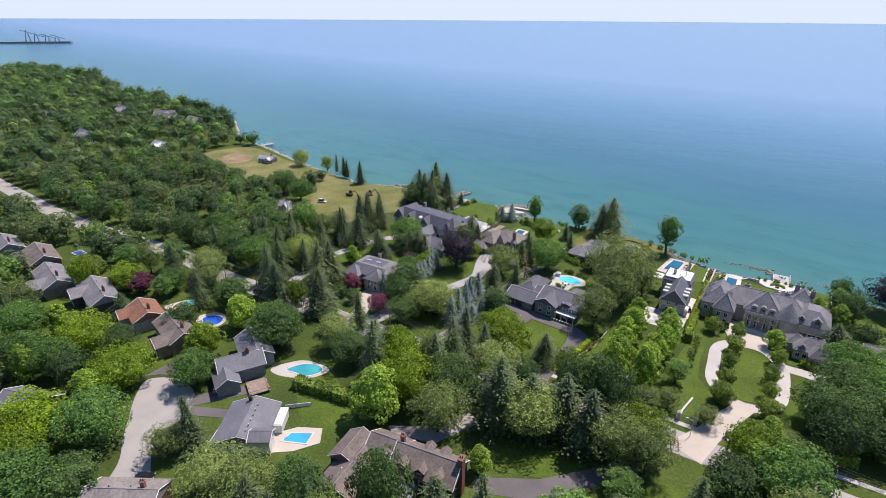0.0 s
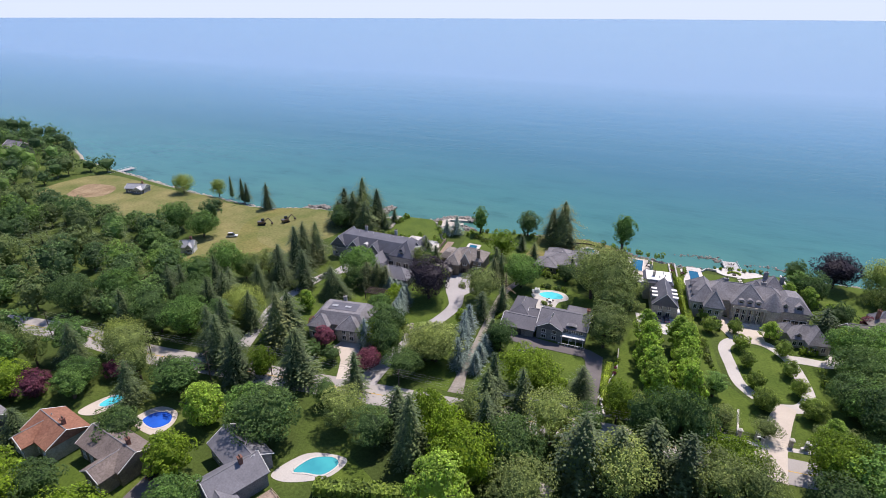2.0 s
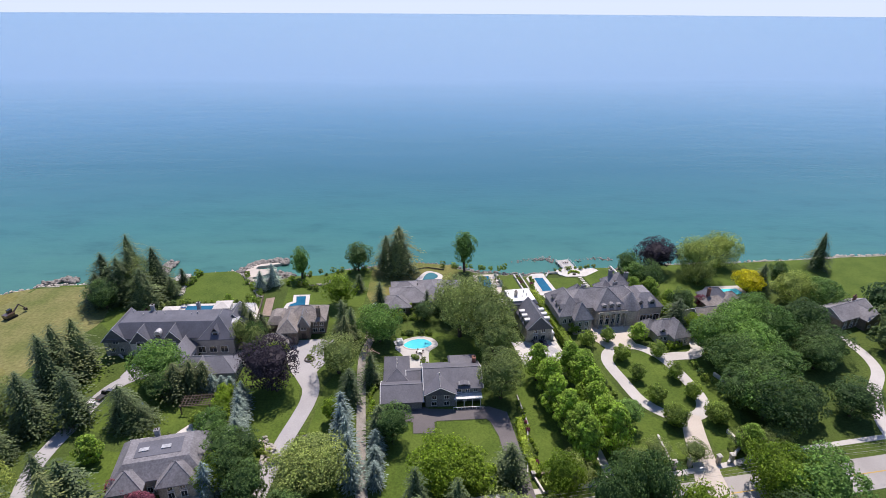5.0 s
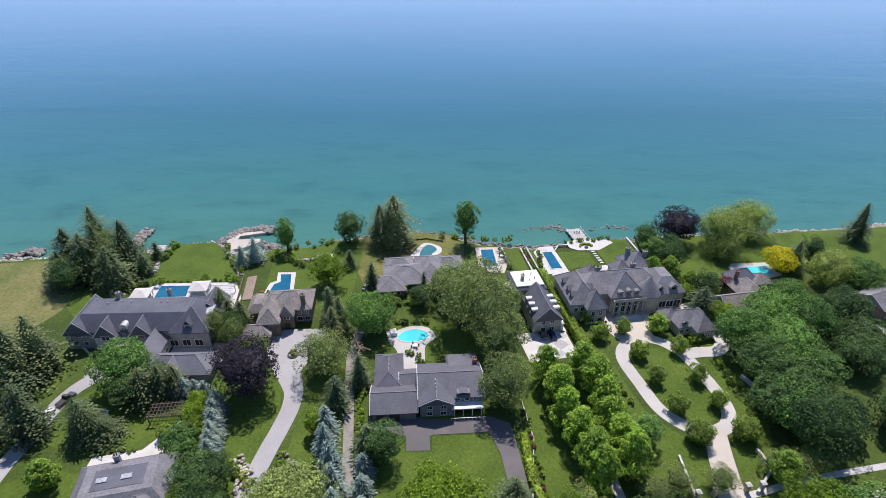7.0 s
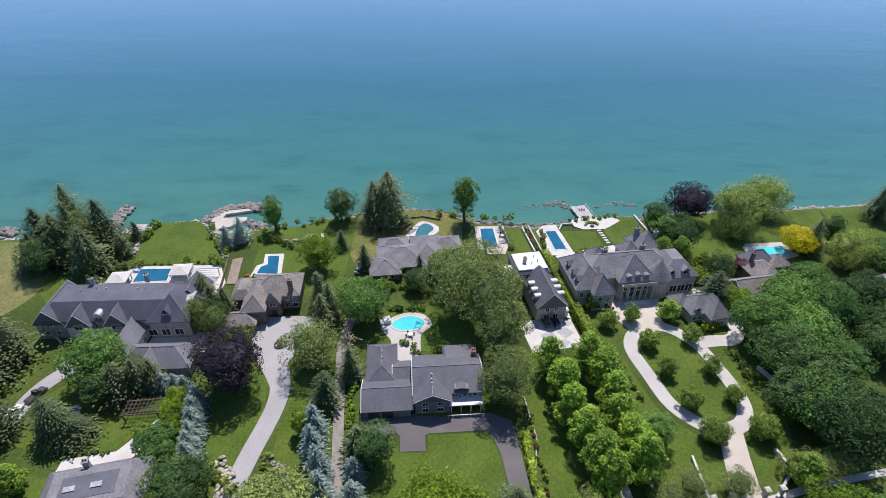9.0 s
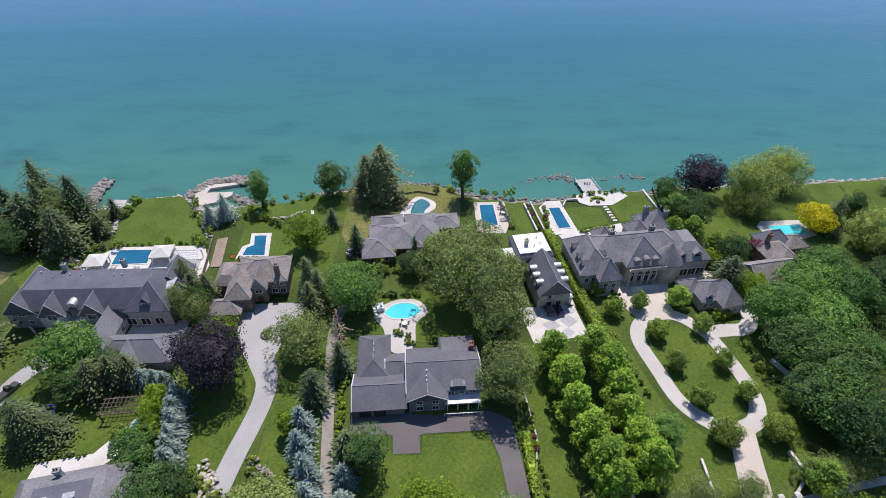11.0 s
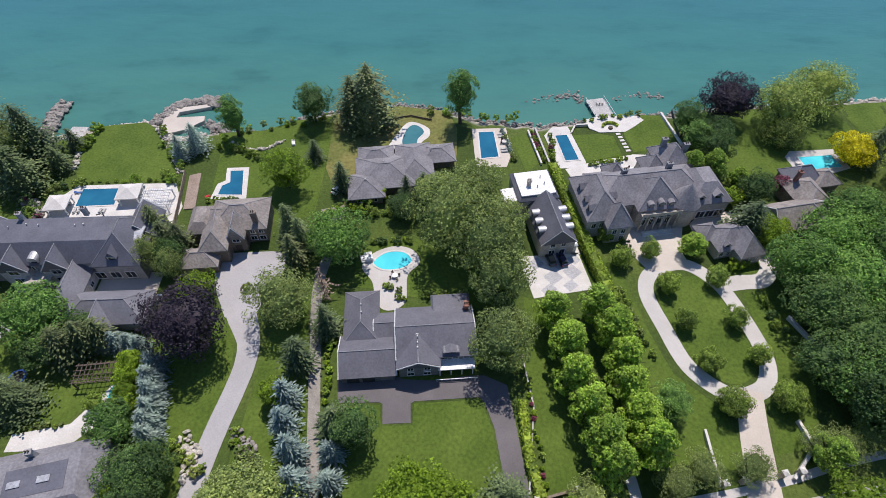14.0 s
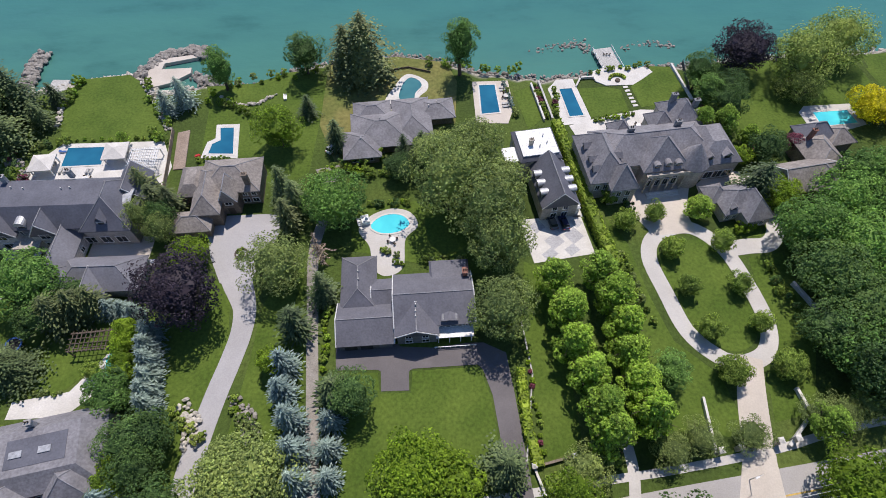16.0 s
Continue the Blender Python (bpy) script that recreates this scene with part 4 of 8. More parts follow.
plant("spruce", 1.4, -28.7, 18, 4)
plant("spruce", 10.4, -30.8, 17, 4)
plant("maple", -175.4, 28.0, 14, 8)
plant("maple", -194.9, 28.7, 15, 9)
plant("lime", -90.8, -112.9, 14, 9)
plant("lime", -63.7, -112.2, 13, 9)
plant("lime", -56.5, -136.1, 14, 9)
plant("lime", -54.6, -139.1, 13, 7)
plant("maple", -43.9, -125.5, 15, 9)
plant("maple", -48.4, -97.3, 12, 7)
plant("maple", -113.7, -125.4, 15, 9)
plant("maple", -95.3, -128.9, 13, 8)
plant("fresh", 3.5, -70.1, 18, 10)
plant("olive", 19.4, -62.4, 15, 8)
plant("spruce", 30.7, -50.2, 24, 7)
plant("dark", -21.0, -58.5, 12, 6)
plant("olive", -110.9, -60.8, 14, 8)
plant("maple", -34.4, -143.3, 14, 9)
plant("dark", -27.4, -135.6, 12, 7)
plant("olive", -25.2, -115.5, 10, 5)
plant("olive", 1.9, -108.8, 12, 8)
plant("olive", -6.3, -112.9, 12, 8)
plant("maple", 8.2, -99.9, 10, 5)
plant("spruce", 44.9, -40.5, 20, 6)
plant("spruce", 38.3, -46.5, 20, 6)
plant("purple", -121.5, -84.2, 9, 5)
plant("purple", -109.2, -67.2, 6, 4)
plant("spruce", -108.6, -96.2, 10, 4)
plant("dark", -82.5, -85.7, 10, 6)
plant("maple", -111.2, -79.6, 10, 5)
plant("fresh", -155.4, -89.8, 9, 5)
plant("dark", -82.1, -106.0, 11, 6)
plant("lime", 62.4, -34.1, 14, 8)
plant("fresh", 36.8, -66.2, 9, 4)
plant("maple", 66.2, -51.2, 9, 5)
plant("lime", 86.9, -22.3, 14, 8)
plant("maple", 94.5, -25.5, 15, 9)
plant("dark", 85.2, -34.0, 12, 7)


plant("spruce", -75.0, -26.1, 19, 6)
plant("willow", -98.7, -23.8, 14, 8)
plant("spruce", -105.0, -8.1, 15, 4)
plant("cedar", -107.2, 23.2, 22, 6.5)
plant("spruce", -110.7, 21.2, 20, 5)
plant("cedar", -105.6, 29.8, 20, 6)
plant("spruce", -80.5, 6.1, 13, 4.5)
plant("fresh", -81.9, -8.4, 9, 4.5)
plant("dark", -68.4, 21.9, 9, 3.5)
plant("dark", -46.4, -10.6, 12, 5)
plant("blue", -47.7, -20.6, 12, 3)
plant("dark", -43.6, -16.1, 11, 4.5)
plant("olive", -22.5, -17.5, 14, 8.5)
plant("dark", -27.1, -26.7, 9, 5)
plant("dark", -60.8, -32.3, 6, 3.4)
plant("dark", -53.1, -32.2, 6, 3.4)
plant("spruce", -91.4, -45.4, 19, 4.5)
plant("spruce", -90.2, -40.4, 20, 5)
plant("spruce", -74.0, -52.2, 19, 4.5)
plant("lime", -68.3, -47.5, 10, 4.2)
plant("spruce", -55.5, -45.1, 20, 6)
plant("dark", -42.0, -50.5, 9, 4.2)
plant("spruce", -37.4, -42.0, 15, 3.5)
plant("dark", -47.3, -68.3, 16, 9)
plant("olive", -32.0, -56.0, 13, 7.0)
plant("fresh", -67.8, -70.8, 14, 8)
plant("dark", -91.3, -62.4, 9, 5)
plant("willow", -119.6, -57.9, 13, 7)
plant("cedar", -74.5, -31.9, 21, 6)
plant("dark", -159.4, -47.6, 15, 8)
plant("maple", -108.2, -40.5, 15, 8)
plant("dark", -126.2, -41.2, 16, 8)
plant("maple", -149.9, -36.2, 15, 8)
plant("spruce", -109.3, -28.6, 18, 5)
plant("maple", -114.5, -75.5, 10, 6)
plant("lime", 5.4, -59.5, 16, 9)
plant("dark", 13.8, -51.8, 16, 8)
plant("olive", 20.9, -38.2, 17, 8)
plant("spruce", 2.2, -36.4, 18, 5)
plant("olive", 38.9, -47.7, 17, 9)
plant("dark", 48.0, -29.4, 21, 6)
plant("dark", 42.9, -33.2, 21, 5.5)
plant("dark", 53.1, -28.8, 20, 6)
plant("spruce", 52.9, -42.1, 20, 6)
plant("olive", 60.4, -41.3, 16, 8)
plant("olive", 66.8, -39.4, 15, 7)
plant("fresh", 87.7, -25.5, 14, 8)
plant("fresh", 87.4, -9.6, 11, 5)
plant("dark", 100.5, -0.7, 16, 8)
plant("lime", 35.4, -22.4, 14, 5)
plant("olive", 30.6, -47.7, 15, 7)


def inside(x, y, poly):
    hit, n = False, len(poly)
    for i in range(n):
        (x0, y0), (x1, y1) = poly[i], poly[i - 1]
        if (y0 > y) != (y1 > y) and x < (x1 - x0) * (y - y0) / (y1 - y0) + x0:
            hit = not hit
    return hit


GRID = {}


def free(x, y, r, gap=0.75):
    """Whether a wild tree of that radius has room at the place."""
    if y > shore_y(x) - 7:
        return False
    for a, b, c in PLANTED:
        if abs(x - a) < 15 and (x - a) ** 2 + (y - b) ** 2 < (gap * (r + c)) ** 2:
            return False
    if len(GRID) != len(CLEAR):
        GRID.clear()
        for k, p in enumerate(CLEAR):
            GRID[k] = (min(q[0] for q in p), max(q[0] for q in p), min(q[1] for q in p), max(q[1] for q in p), p)
    e = r * 0.55
    for x0, x1, y0, y1, p in GRID.values():
        if x0 - e < x < x1 + e and y0 - e < y < y1 + e and any(inside(x + dx, y + dy, p) for dx, dy in ((0, 0), (e, 0), (-e, 0), (0, e), (0, -e))):
            return False
    return True


def hedge(name, pts, width, height, material, label, step=0.45):
    """A clipped hedge: sprays of leaves over a straight-sided body along a line."""
    rng = np.random.default_rng(len(name) + int(abs(pts[0][0]) * 10))
    line = open_curve(pts, 10)
    root = tagged(new(name), label, "hedge")
    verts, faces = [], []
    bm = bmesh.new()
    for (x0, y0), (x1, y1) in zip(line, line[1:]):
        d = np.array((x1 - x0, y1 - y0, 0.0))
        L = np.linalg.norm(d)
        if L < 1e-6:
            continue
        d /= L
        n = np.array((-d[1], d[0], 0))
        a = math.degrees(math.atan2(d[1], d[0]))
        bmesh.ops.create_cube(bm, size=1, matrix=pose((x0 + x1) / 2, (y0 + y1) / 2, height * 0.46 - 0.1, 0, 0, a) @ Matrix.Diagonal((L * 1.02, width * 0.8, height * 0.92, 1)))
        k = int(L * (width + 2 * height) / step ** 2 * 0.9)
        u, q = rng.uniform(0, L, (k, 1)), rng.uniform(0, width + 2 * height, (k, 1))
        up = np.array([[0, 0, 1.0]])
        one, two = q < height, q < height + width
        p = np.where(one, n * width / 2 + up * q, np.where(two, n * (q - height - width / 2) + up * height, -n * width / 2 + up * (q - height - width)))
        nn = np.where(one, n[None], np.where(two, up, -n[None]))
        c = np.array((x0, y0, 0.0)) + d * u + p + rng.normal(size=(k, 3)) * 0.10
        sprays(verts, faces, c, nn + rng.normal(size=(k, 3)) * 0.5 + up * 0.3, step * 1.5 * rng.uniform(0.7, 1.3, k), rng)
    part("stem", bm, material, root)
    mesh_object("leaves", verts, faces, material, root)
    CLEAR.append([(x + 1, y) for x, y in line] + [(x - 1, y) for x, y in reversed(line)])
    return root


hedge("tall_hedge", [(46.2, 76), (47.6, 67.5), (51.9, 40), (54.6, 28)], 2.6, 3.4, LEAF["hedge"], "long tall clipped green hedge between two lots")
hedge("low_hedge", [(29.4, 4), (29.8, -8), (31.2, -15.7)], 1.8, 1.8, LEAF["hedge"], "clipped hedge beside an asphalt driveway")
hedge("garden_hedge", [(-26, -77), (-16, -73.5), (-6, -70)], 3.6, 3.2, LEAF["bush"], "thick dark green hedge between two gardens", 0.6)
hedge("road_hedge", [(32, -19), (42, -15.5), (47, -14.6)], 2.6, 2.2, LEAF["bush"], "shaggy roadside hedge behind a low wall", 0.5)
hedge("boundary_hedge", [(89, -8.4), (97, -5), (106, -1)], 3.0, 3.4, LEAF["bush"], "tall boundary hedge along the road", 0.5)

# garden shrubs: beds along walls, drives and pools
SHRUB_N = [0]


def shrub(x, y, r, kind, label):
    """A low rounded shrub of leaf sprays on a short stem."""
    rng = np.random.default_rng(900 + SHRUB_N[0])
    SHRUB_N[0] += 1
    root = tagged(new("shrub"), label, "shrub")
    root.location = (x, y, 0.02)
    bm = bmesh.new()
    tube(bm, (0, 0, -0.2), (0, 0, r * 0.8), 0.12, 0.05, 5)
    part("stem", bm, M_BARK, root)
    verts, faces = [], []
    leafy(verts, faces, rng, r * 1.7, r, 9, 26, 0, 0.0, leaf=0.9)
    mesh_object("leaves", verts, faces, LEAF[kind], root)


def shrub_bed(x0, y0, x1, y1, n, spread, size, kinds, label):
    rng = random.Random(int(x0 * 3 + y0 * 7 + n))
    for k in range(n):
        s = (k + 0.5) / n
        shrub(x0 + (x1 - x0) * s + rng.uniform(-spread, spread), y0 + (y1 - y0) * s + rng.uniform(-spread, spread), size * rng.uniform(0.7, 1.35), rng.choice(kinds), label)


shrub(-9.8, 64.2, 2.0, "fresh", "rounded green garden shrub before a bungalow")
shrub(-3.7, 65.0, 2.2, "lime", "rounded green garden shrub before a bungalow")
shrub(-7.1, 61.5, 1.8, "bush", "rounded green garden shrub before a bungalow")
shrub(-13.2, 62.3, 1.7, "dark", "rounded green garden shrub before a bungalow")
shrub(-0.3, 63.2, 1.5, "olive", "rounded green garden shrub before a bungalow")


# ---- buildings ----
def box(bm, x, y, z, w, d, h, rz=0):
    """A box on its base at z."""
    bmesh.ops.create_cube(bm, size=1, matrix=pose(x, y, z + h / 2, 0, 0, rz) @ Matrix.Diagonal((w, d, h, 1)))


def house(name, label, x, y, rz, category="house"):
    h = tagged(new(name), label, category)
    h.matrix_basis = pose(x, y, 0, 0, 0, rz)
    return h


def clear_rect(h, cx, cy, w, d):
    m = h.matrix_basis
    CLEAR.append([tuple((m @ Vector((cx + sx * (w / 2 + 1), cy + sy * (d / 2 + 1), 0)))[:2]) for sx, sy in ((-1, -1), (1, -1), (1, 1), (-1, 1))])


def roof_mesh(bm, cx, cy, w, d, eave, rise, form, axis, over, lip=0.28):
    """Hip, gable or decked roof over a rectangle; the ridge runs along axis."""
    turn = axis == 'y'
    L, B = (d, w) if turn else (w, d)
    L, B = L / 2 + (over if form != 'gable' else over * 0.7), B / 2 + over

    def P(u, v, z):
        return bm.verts.new((cx - v, cy + u, z) if turn else (cx + u, cy + v, z))
    low = [P(-L, -B, eave - lip), P(L, -B, eave - lip), P(L, B, eave - lip), P(-L, B, eave - lip)]
    base = [P(-L, -B, eave), P(L, -B, eave), P(L, B, eave), P(-L, B, eave)]
    bm.faces.new(low[::-1])
    for i in range(4):
        j = (i + 1) % 4
        bm.faces.new((low[i], low[j], base[j], base[i]))
    if form == 'deck':
        k = min(rise * 1.0, B * 0.7)
        top = [P(-L + k, -B + k, eave + rise), P(L - k, -B + k, eave + rise), P(L - k, B - k, eave + rise), P(-L + k, B - k, eave + rise)]
        for i in range(4):
            j = (i + 1) % 4
            bm.faces.new((base[i], base[j], top[j], top[i]))
        bm.faces.new(top)
    else:
        k = 0 if form == 'gable' else min(B, L * 0.98)
        a, b = P(-L + k, 0, eave + rise), P(L - k, 0, eave + rise)
        bm.faces.new((base[0], base[1], b, a))
        bm.faces.new((base[2], base[3], a, b))
        bm.faces.new((base[3], base[0], a))
        bm.faces.new((base[1], base[2], b))


def wing(h, cx, cy, w, d, eave, rise, form, axis, wall, roof, over=0.5, base=0.0):
    """One block of a house: its walls, its roof, a ridge cap and white eaves."""
    bm = bmesh.new()
    box(bm, cx, cy, base - (0.2 if base == 0 else 0), w, d, eave - base - 0.05)
    if form == 'gable':
        L, B = (d / 2 - 0.03, w / 2) if axis == 'y' else (w / 2 - 0.03, d / 2)
        for s in (-1, 1):
            pts = [(s * L, -B, eave - 0.3), (s * L, B, eave - 0.3), (s * L, 0, eave + rise * 0.94)]
            bm.faces.new([bm.verts.new((cx - v, cy + u, z) if axis == 'y' else (cx + u, cy + v, z)) for u, v, z in pts])
    part("wall", bm, wall, h)
    bm = bmesh.new()
    roof_mesh(bm, cx, cy, w, d, eave, rise, form, axis, over)
    bmesh.ops.recalc_face_normals(bm, faces=bm.faces)
    r = part("roof", bm, roof, h)
    bm = bmesh.new()
    turn = axis == 'y'
    L = (d if turn else w) / 2 + over
    B = (w if turn else d) / 2 + over
    if form != 'deck':
        k = over * 0.3 if form == 'gable' else min(B, L * 0.98)
        if L - k > 0.4:
            ends = [(-L + k, 0), (L - k, 0)]
            (u0, v0), (u1, v1) = ends
            if turn:
                tube(bm, (cx, cy + u0, eave + rise), (cx, cy + u1, eave + rise), 0.14, 0.14, 5)
            else:
                tube(bm, (cx + u0, cy, eave + rise), (cx + u1, cy, eave + rise), 0.14, 0.14, 5)
        if form == 'hip':
            for sx in (-1, 1):
                for sy in (-1, 1):
                    a, b = (sx * L, sy * B), (sx * (L - k), 0)
                    pa = (cx - a[1], cy + a[0], eave) if turn else (cx + a[0], cy + a[1], eave)
                    pb = (cx - b[1], cy + b[0], eave + rise) if turn else (cx + b[0], cy + b[1], eave + rise)
                    tube(bm, pa, pb, 0.11, 0.11, 5)
        part("ridge_cap", bm, M_RIDGE, r, "pale ridge capping")
    else:
        bm.free()
    if form == 'gable':
        for s in (-1, 1):
            bm = bmesh.new()
            for q in (-1, 1):
                a, b = (s * (L + 0.03), q * B), (s * (L + 0.03), 0)
                pa = (cx - a[1], cy + a[0], eave - 0.1) if turn else (cx + a[0], cy + a[1], eave - 0.1)
                pb = (cx - b[1], cy + b[0], eave + rise - 0.06) if turn else (cx + b[0], cy + b[1], eave + rise - 0.06)
                tube(bm, pa, pb, 0.13, 0.13, 4)
            part("verge_board", bm, M_WHITE, r, "white verge boards along the gable")
    clear_rect(h, cx, cy, w, d)
    return r


def window(h, x, y, z, w, hgt, face, frame_material=None, bars=2):
    """A window let into a wall: pale frame with bars, sill and a dark pane. face: the way it looks, in degrees of the house."""
    m = pose(x, y, z, 0, 0, face + 90)
    bm = bmesh.new()
    for bx, bz, bw, bh in ((-w / 2, 0, 0.12, hgt), (w / 2, 0, 0.12, hgt), (0, -hgt / 2, w + 0.3, 0.14), (0, hgt / 2, w + 0.12, 0.12)):
        bmesh.ops.create_cube(bm, size=1, matrix=m @ Matrix.Translation((bx, -0.06, bz)) @ Matrix.Diagonal((bw, 0.2, bh, 1)))
    for k in range(1, bars):
        bmesh.ops.create_cube(bm, size=1, matrix=m @ Matrix.Translation((-w / 2 + w * k / bars, -0.05, 0)) @ Matrix.Diagonal((0.07, 0.14, hgt, 1)))
    f = part("window", bm, frame_material or M_WHITE, h)
    bm = bmesh.new()
    bmesh.ops.create_cube(bm, size=1, matrix=m @ Matrix.Translation((0, -0.02, 0)) @ Matrix.Diagonal((w, 0.06, hgt, 1)))
    part("pane", bm, M_GLASS, f)


def windows(h, x0, x1, y, z, n, w=1.2, hgt=1.5, face=-90, frame_material=None):
    """A row of windows along one wall that looks along -y (face -90), +y (90), +x (0) or -x (180) of the house."""
    for k in range(n):
        s = x0 + (x1 - x0) * (k + 0.5) / n
        if face in (-90, 90):
            window(h, s, y, z, w, hgt, face, frame_material)
        else:
            window(h, y, s, z, w, hgt, face, frame_material)


def door(h, x, y, w, hgt, face, material, label):
    m = pose(x, y, hgt / 2, 0, 0, face + 90)
    bm = bmesh.new()
    bmesh.ops.create_cube(bm, size=1, matrix=m @ Matrix.Diagonal((w, 0.14, hgt, 1)))
    bmesh.ops.bevel(bm, geom=bm.edges[:], offset=0.03, segments=1, affect='EDGES')
    for k in range(3):
        bmesh.ops.create_cube(bm, size=1, matrix=m @ Matrix.Translation((0, -0.08, -hgt / 2 + hgt * (k + 0.5) / 3)) @ Matrix.Diagonal((w * 0.85, 0.06, hgt / 3 * 0.75, 1)))
    part("door", bm, material, h, label)


def chimney(h, x, y, z0, z1, w=1.1, d=0.9, material=None):
    bm = bmesh.new()
    box(bm, x, y, z0, w, d, z1 - z0)
    box(bm, x, y, z1, w + 0.25, d + 0.25, 0.2)
    c = part("chimney", bm, material or M_GREYSTONE, h)
    bm = bmesh.new()
    for s in (-0.25, 0.25):
        tube(bm, (x + s, y, z1 + 0.2), (x + s, y, z1 + 0.75), 0.16, 0.14, 8)
    part("flue", bm, M_TIMBER, c)


def dormer(h, x, y, z, w, d, hgt, rise, face, wall, roof, form='gable'):
    """A dormer that looks along face; its roof runs back into the slope."""
    m = pose(x, y, z, 0, 0, face + 90)
    bm = bmesh.new()
    bmesh.ops.create_cube(bm, size=1, matrix=m @ Matrix.Translation((0, d / 2, hgt / 2)) @ Matrix.Diagonal((w, d, hgt, 1)))
    body = part("dormer", bm, wall, h)
    bm = bmesh.new()
    if form == 'gable':
        o = 0.25
        pts = [(-w / 2 - o, hgt - 0.1), (0, hgt + rise), (w / 2 + o, hgt - 0.1), (w / 2 + o, hgt - 0.28), (0, hgt + rise - 0.3), (-w / 2 - o, hgt - 0.28)]
    else:
        pts = [((w / 2 + 0.12) * math.cos(math.pi - k * math.pi / 8), hgt - 0.1 + rise * math.sin(k * math.pi / 8)) for k in range(9)] + [(w / 2 + 0.12, hgt - 0.25), (-w / 2 - 0.12, hgt - 0.25)]
    a = [bm.verts.new(m @ Vector((u, -0.3, v))) for u, v in pts]
    b = [bm.verts.new(m @ Vector((u, d + 1.2, v))) for u, v in pts]
    bm.faces.new(a)
    bm.faces.new(b[::-1])
    for i in range(len(pts)):
        j = (i + 1) % len(pts)
        bm.faces.new((a[i], b[i], b[j], a[j]))
    bmesh.ops.recalc_face_normals(bm, faces=bm.faces)
    part("dormer_roof", bm, roof, body)
    c = m @ Vector((0, -0.02, hgt * 0.5))
    bm = bmesh.new()
    bmesh.ops.create_cube(bm, size=1, matrix=m @ Matrix.Translation((0, -0.04, hgt * 0.5)) @ Matrix.Diagonal((w * 0.62, 0.12, hgt * 0.66, 1)))
    part("pane", bm, M_GLASS, body)


def roof_bits(h, spots, material=None):
    """Vent pipes and skylights on a roof, each a part."""
    for x, y, z in spots:
        bm = bmesh.new()
        tube(bm, (x, y, z - 0.6), (x, y, z + 0.45), 0.16, 0.16, 7)
        part("roof_vent", bm, material or M_STONE, h)


def cone_tower(h, x, y, r, eave, rise, wall, roof):
    bm = bmesh.new()
    tube(bm, (x, y, -0.2), (x, y, eave), r, r, 18)
    part("turret", bm, wall, h)
    bm = bmesh.new()
    tube(bm, (x, y, eave - 0.2), (x, y, eave), r + 0.45, r + 0.45, 18)
    tube(bm, (x, y, eave), (x, y, eave + rise), r + 0.45, 0.05, 18)
    part("turret_roof", bm, roof, h)


# the long grey mansion with a pool terrace
h1 = house("grey_mansion", "long grey mansion with slate roofs, gables and dormers", -79, 46.6, 1.5)
wing(h1, -3, -0.9, 40, 14.5, 6.6, 4.0, 'deck', 'x', M_GREYSTONE, M_DARKSLATE)
wing(h1, 12.6, -1.2, 11, 15.6, 6.2, 5.6, 'hip', 'y', M_GREYSTONE, M_DARKSLATE)
wing(h1, 15.6, 4.6, 7, 8, 6.0, 4.2, 'gable', 'y', M_GREYSTONE, M_DARKSLATE)
wing(h1, -20.5, -1.6, 8, 13, 5.6, 4.9, 'gable', 'y', M_PALESTONE, M_DARKSLATE)
wing(h1, 2.6, -13.2, 6.0, 15, 3.9, 3.4, 'gable', 'y', M_PALESTONE, M_SLATE)
wing(h1, 13.5, -19.6, 18, 8.5, 3.6, 3.4, 'hip', 'x', M_GREYSTONE, M_SLATE)
wing(h1, 3.0, -20.6, 6.6, 7.0, 3.7, 3.6, 'hip', 'x', M_GREYSTONE, M_SLATE)
wing(h1, 12.2, -22.6, 6.4, 5.6, 3.5, 3.6, 'gable', 'y', M_PALESTONE, M_SLATE, 0.3)
for gx in (-11.6, -1.4):
    wing(h1, gx, -7.0, 6.8, 5.6, 5.8, 4.4, 'gable', 'y', M_PALESTONE, M_DARKSLATE, 0.2)
    window(h1, gx, -9.83, 5.4, 2.4, 1.7, -90)
    window(h1, gx, -9.83, 2.0, 2.8, 2.2, -90)
dormer(h1, -6.4, -8.2, 6.4, 2.2, 3, 1.7, 1.1, -90, M_PALESTONE, M_LEAD, 'barrel')
dormer(h1, 12.2, -8.2, 6.7, 2.2, 3, 1.5, 1.9, -90, M_PALESTONE, M_DARKSLATE)
dormer(h1, 17.6, -1, 7.0, 4.2, 3.0, 1.6, 0.25, 0, M_GREYSTONE, M_LEAD, 'gable')
window(h1, 12.2, -25.42, 2.0, 2.2, 1.8, -90)
windows(h1, 5.5, 16.5, -8.97, 2.2, 3, 2.4, 2.4)
windows(h1, -23.5, -17.5, -8.15, 2.2, 2)
window(h1, -20.5, -8.15, 5.4, 1.8, 1.6, -90)
windows(h1, -9.8, -3.0, -8.17, 5.0, 2, 1.2, 1.6)
windows(h1, -22, 8, 6.85, 2.4, 8, 1.8, 2.2, 90)
windows(h1, -17, -9.4, 5.65, 1.7, 2, 1.4, 1.4, 0)
bm = bmesh.new()
box(bm, -6.4, -10.0, 3.4, 6.2, 4.2, 0.5)
for px in (-9.1, -3.7):
    for py in (-11.7, -8.6):
        box(bm, px, py, 0, 0.5, 0.5, 3.4)
part("portico", bm, M_LIMESTONE, h1, "pale stone portico over the entrance")
chimney(h1, -12, 3, 10, 12.6)
chimney(h1, 3, 4.4, 10, 12.4)
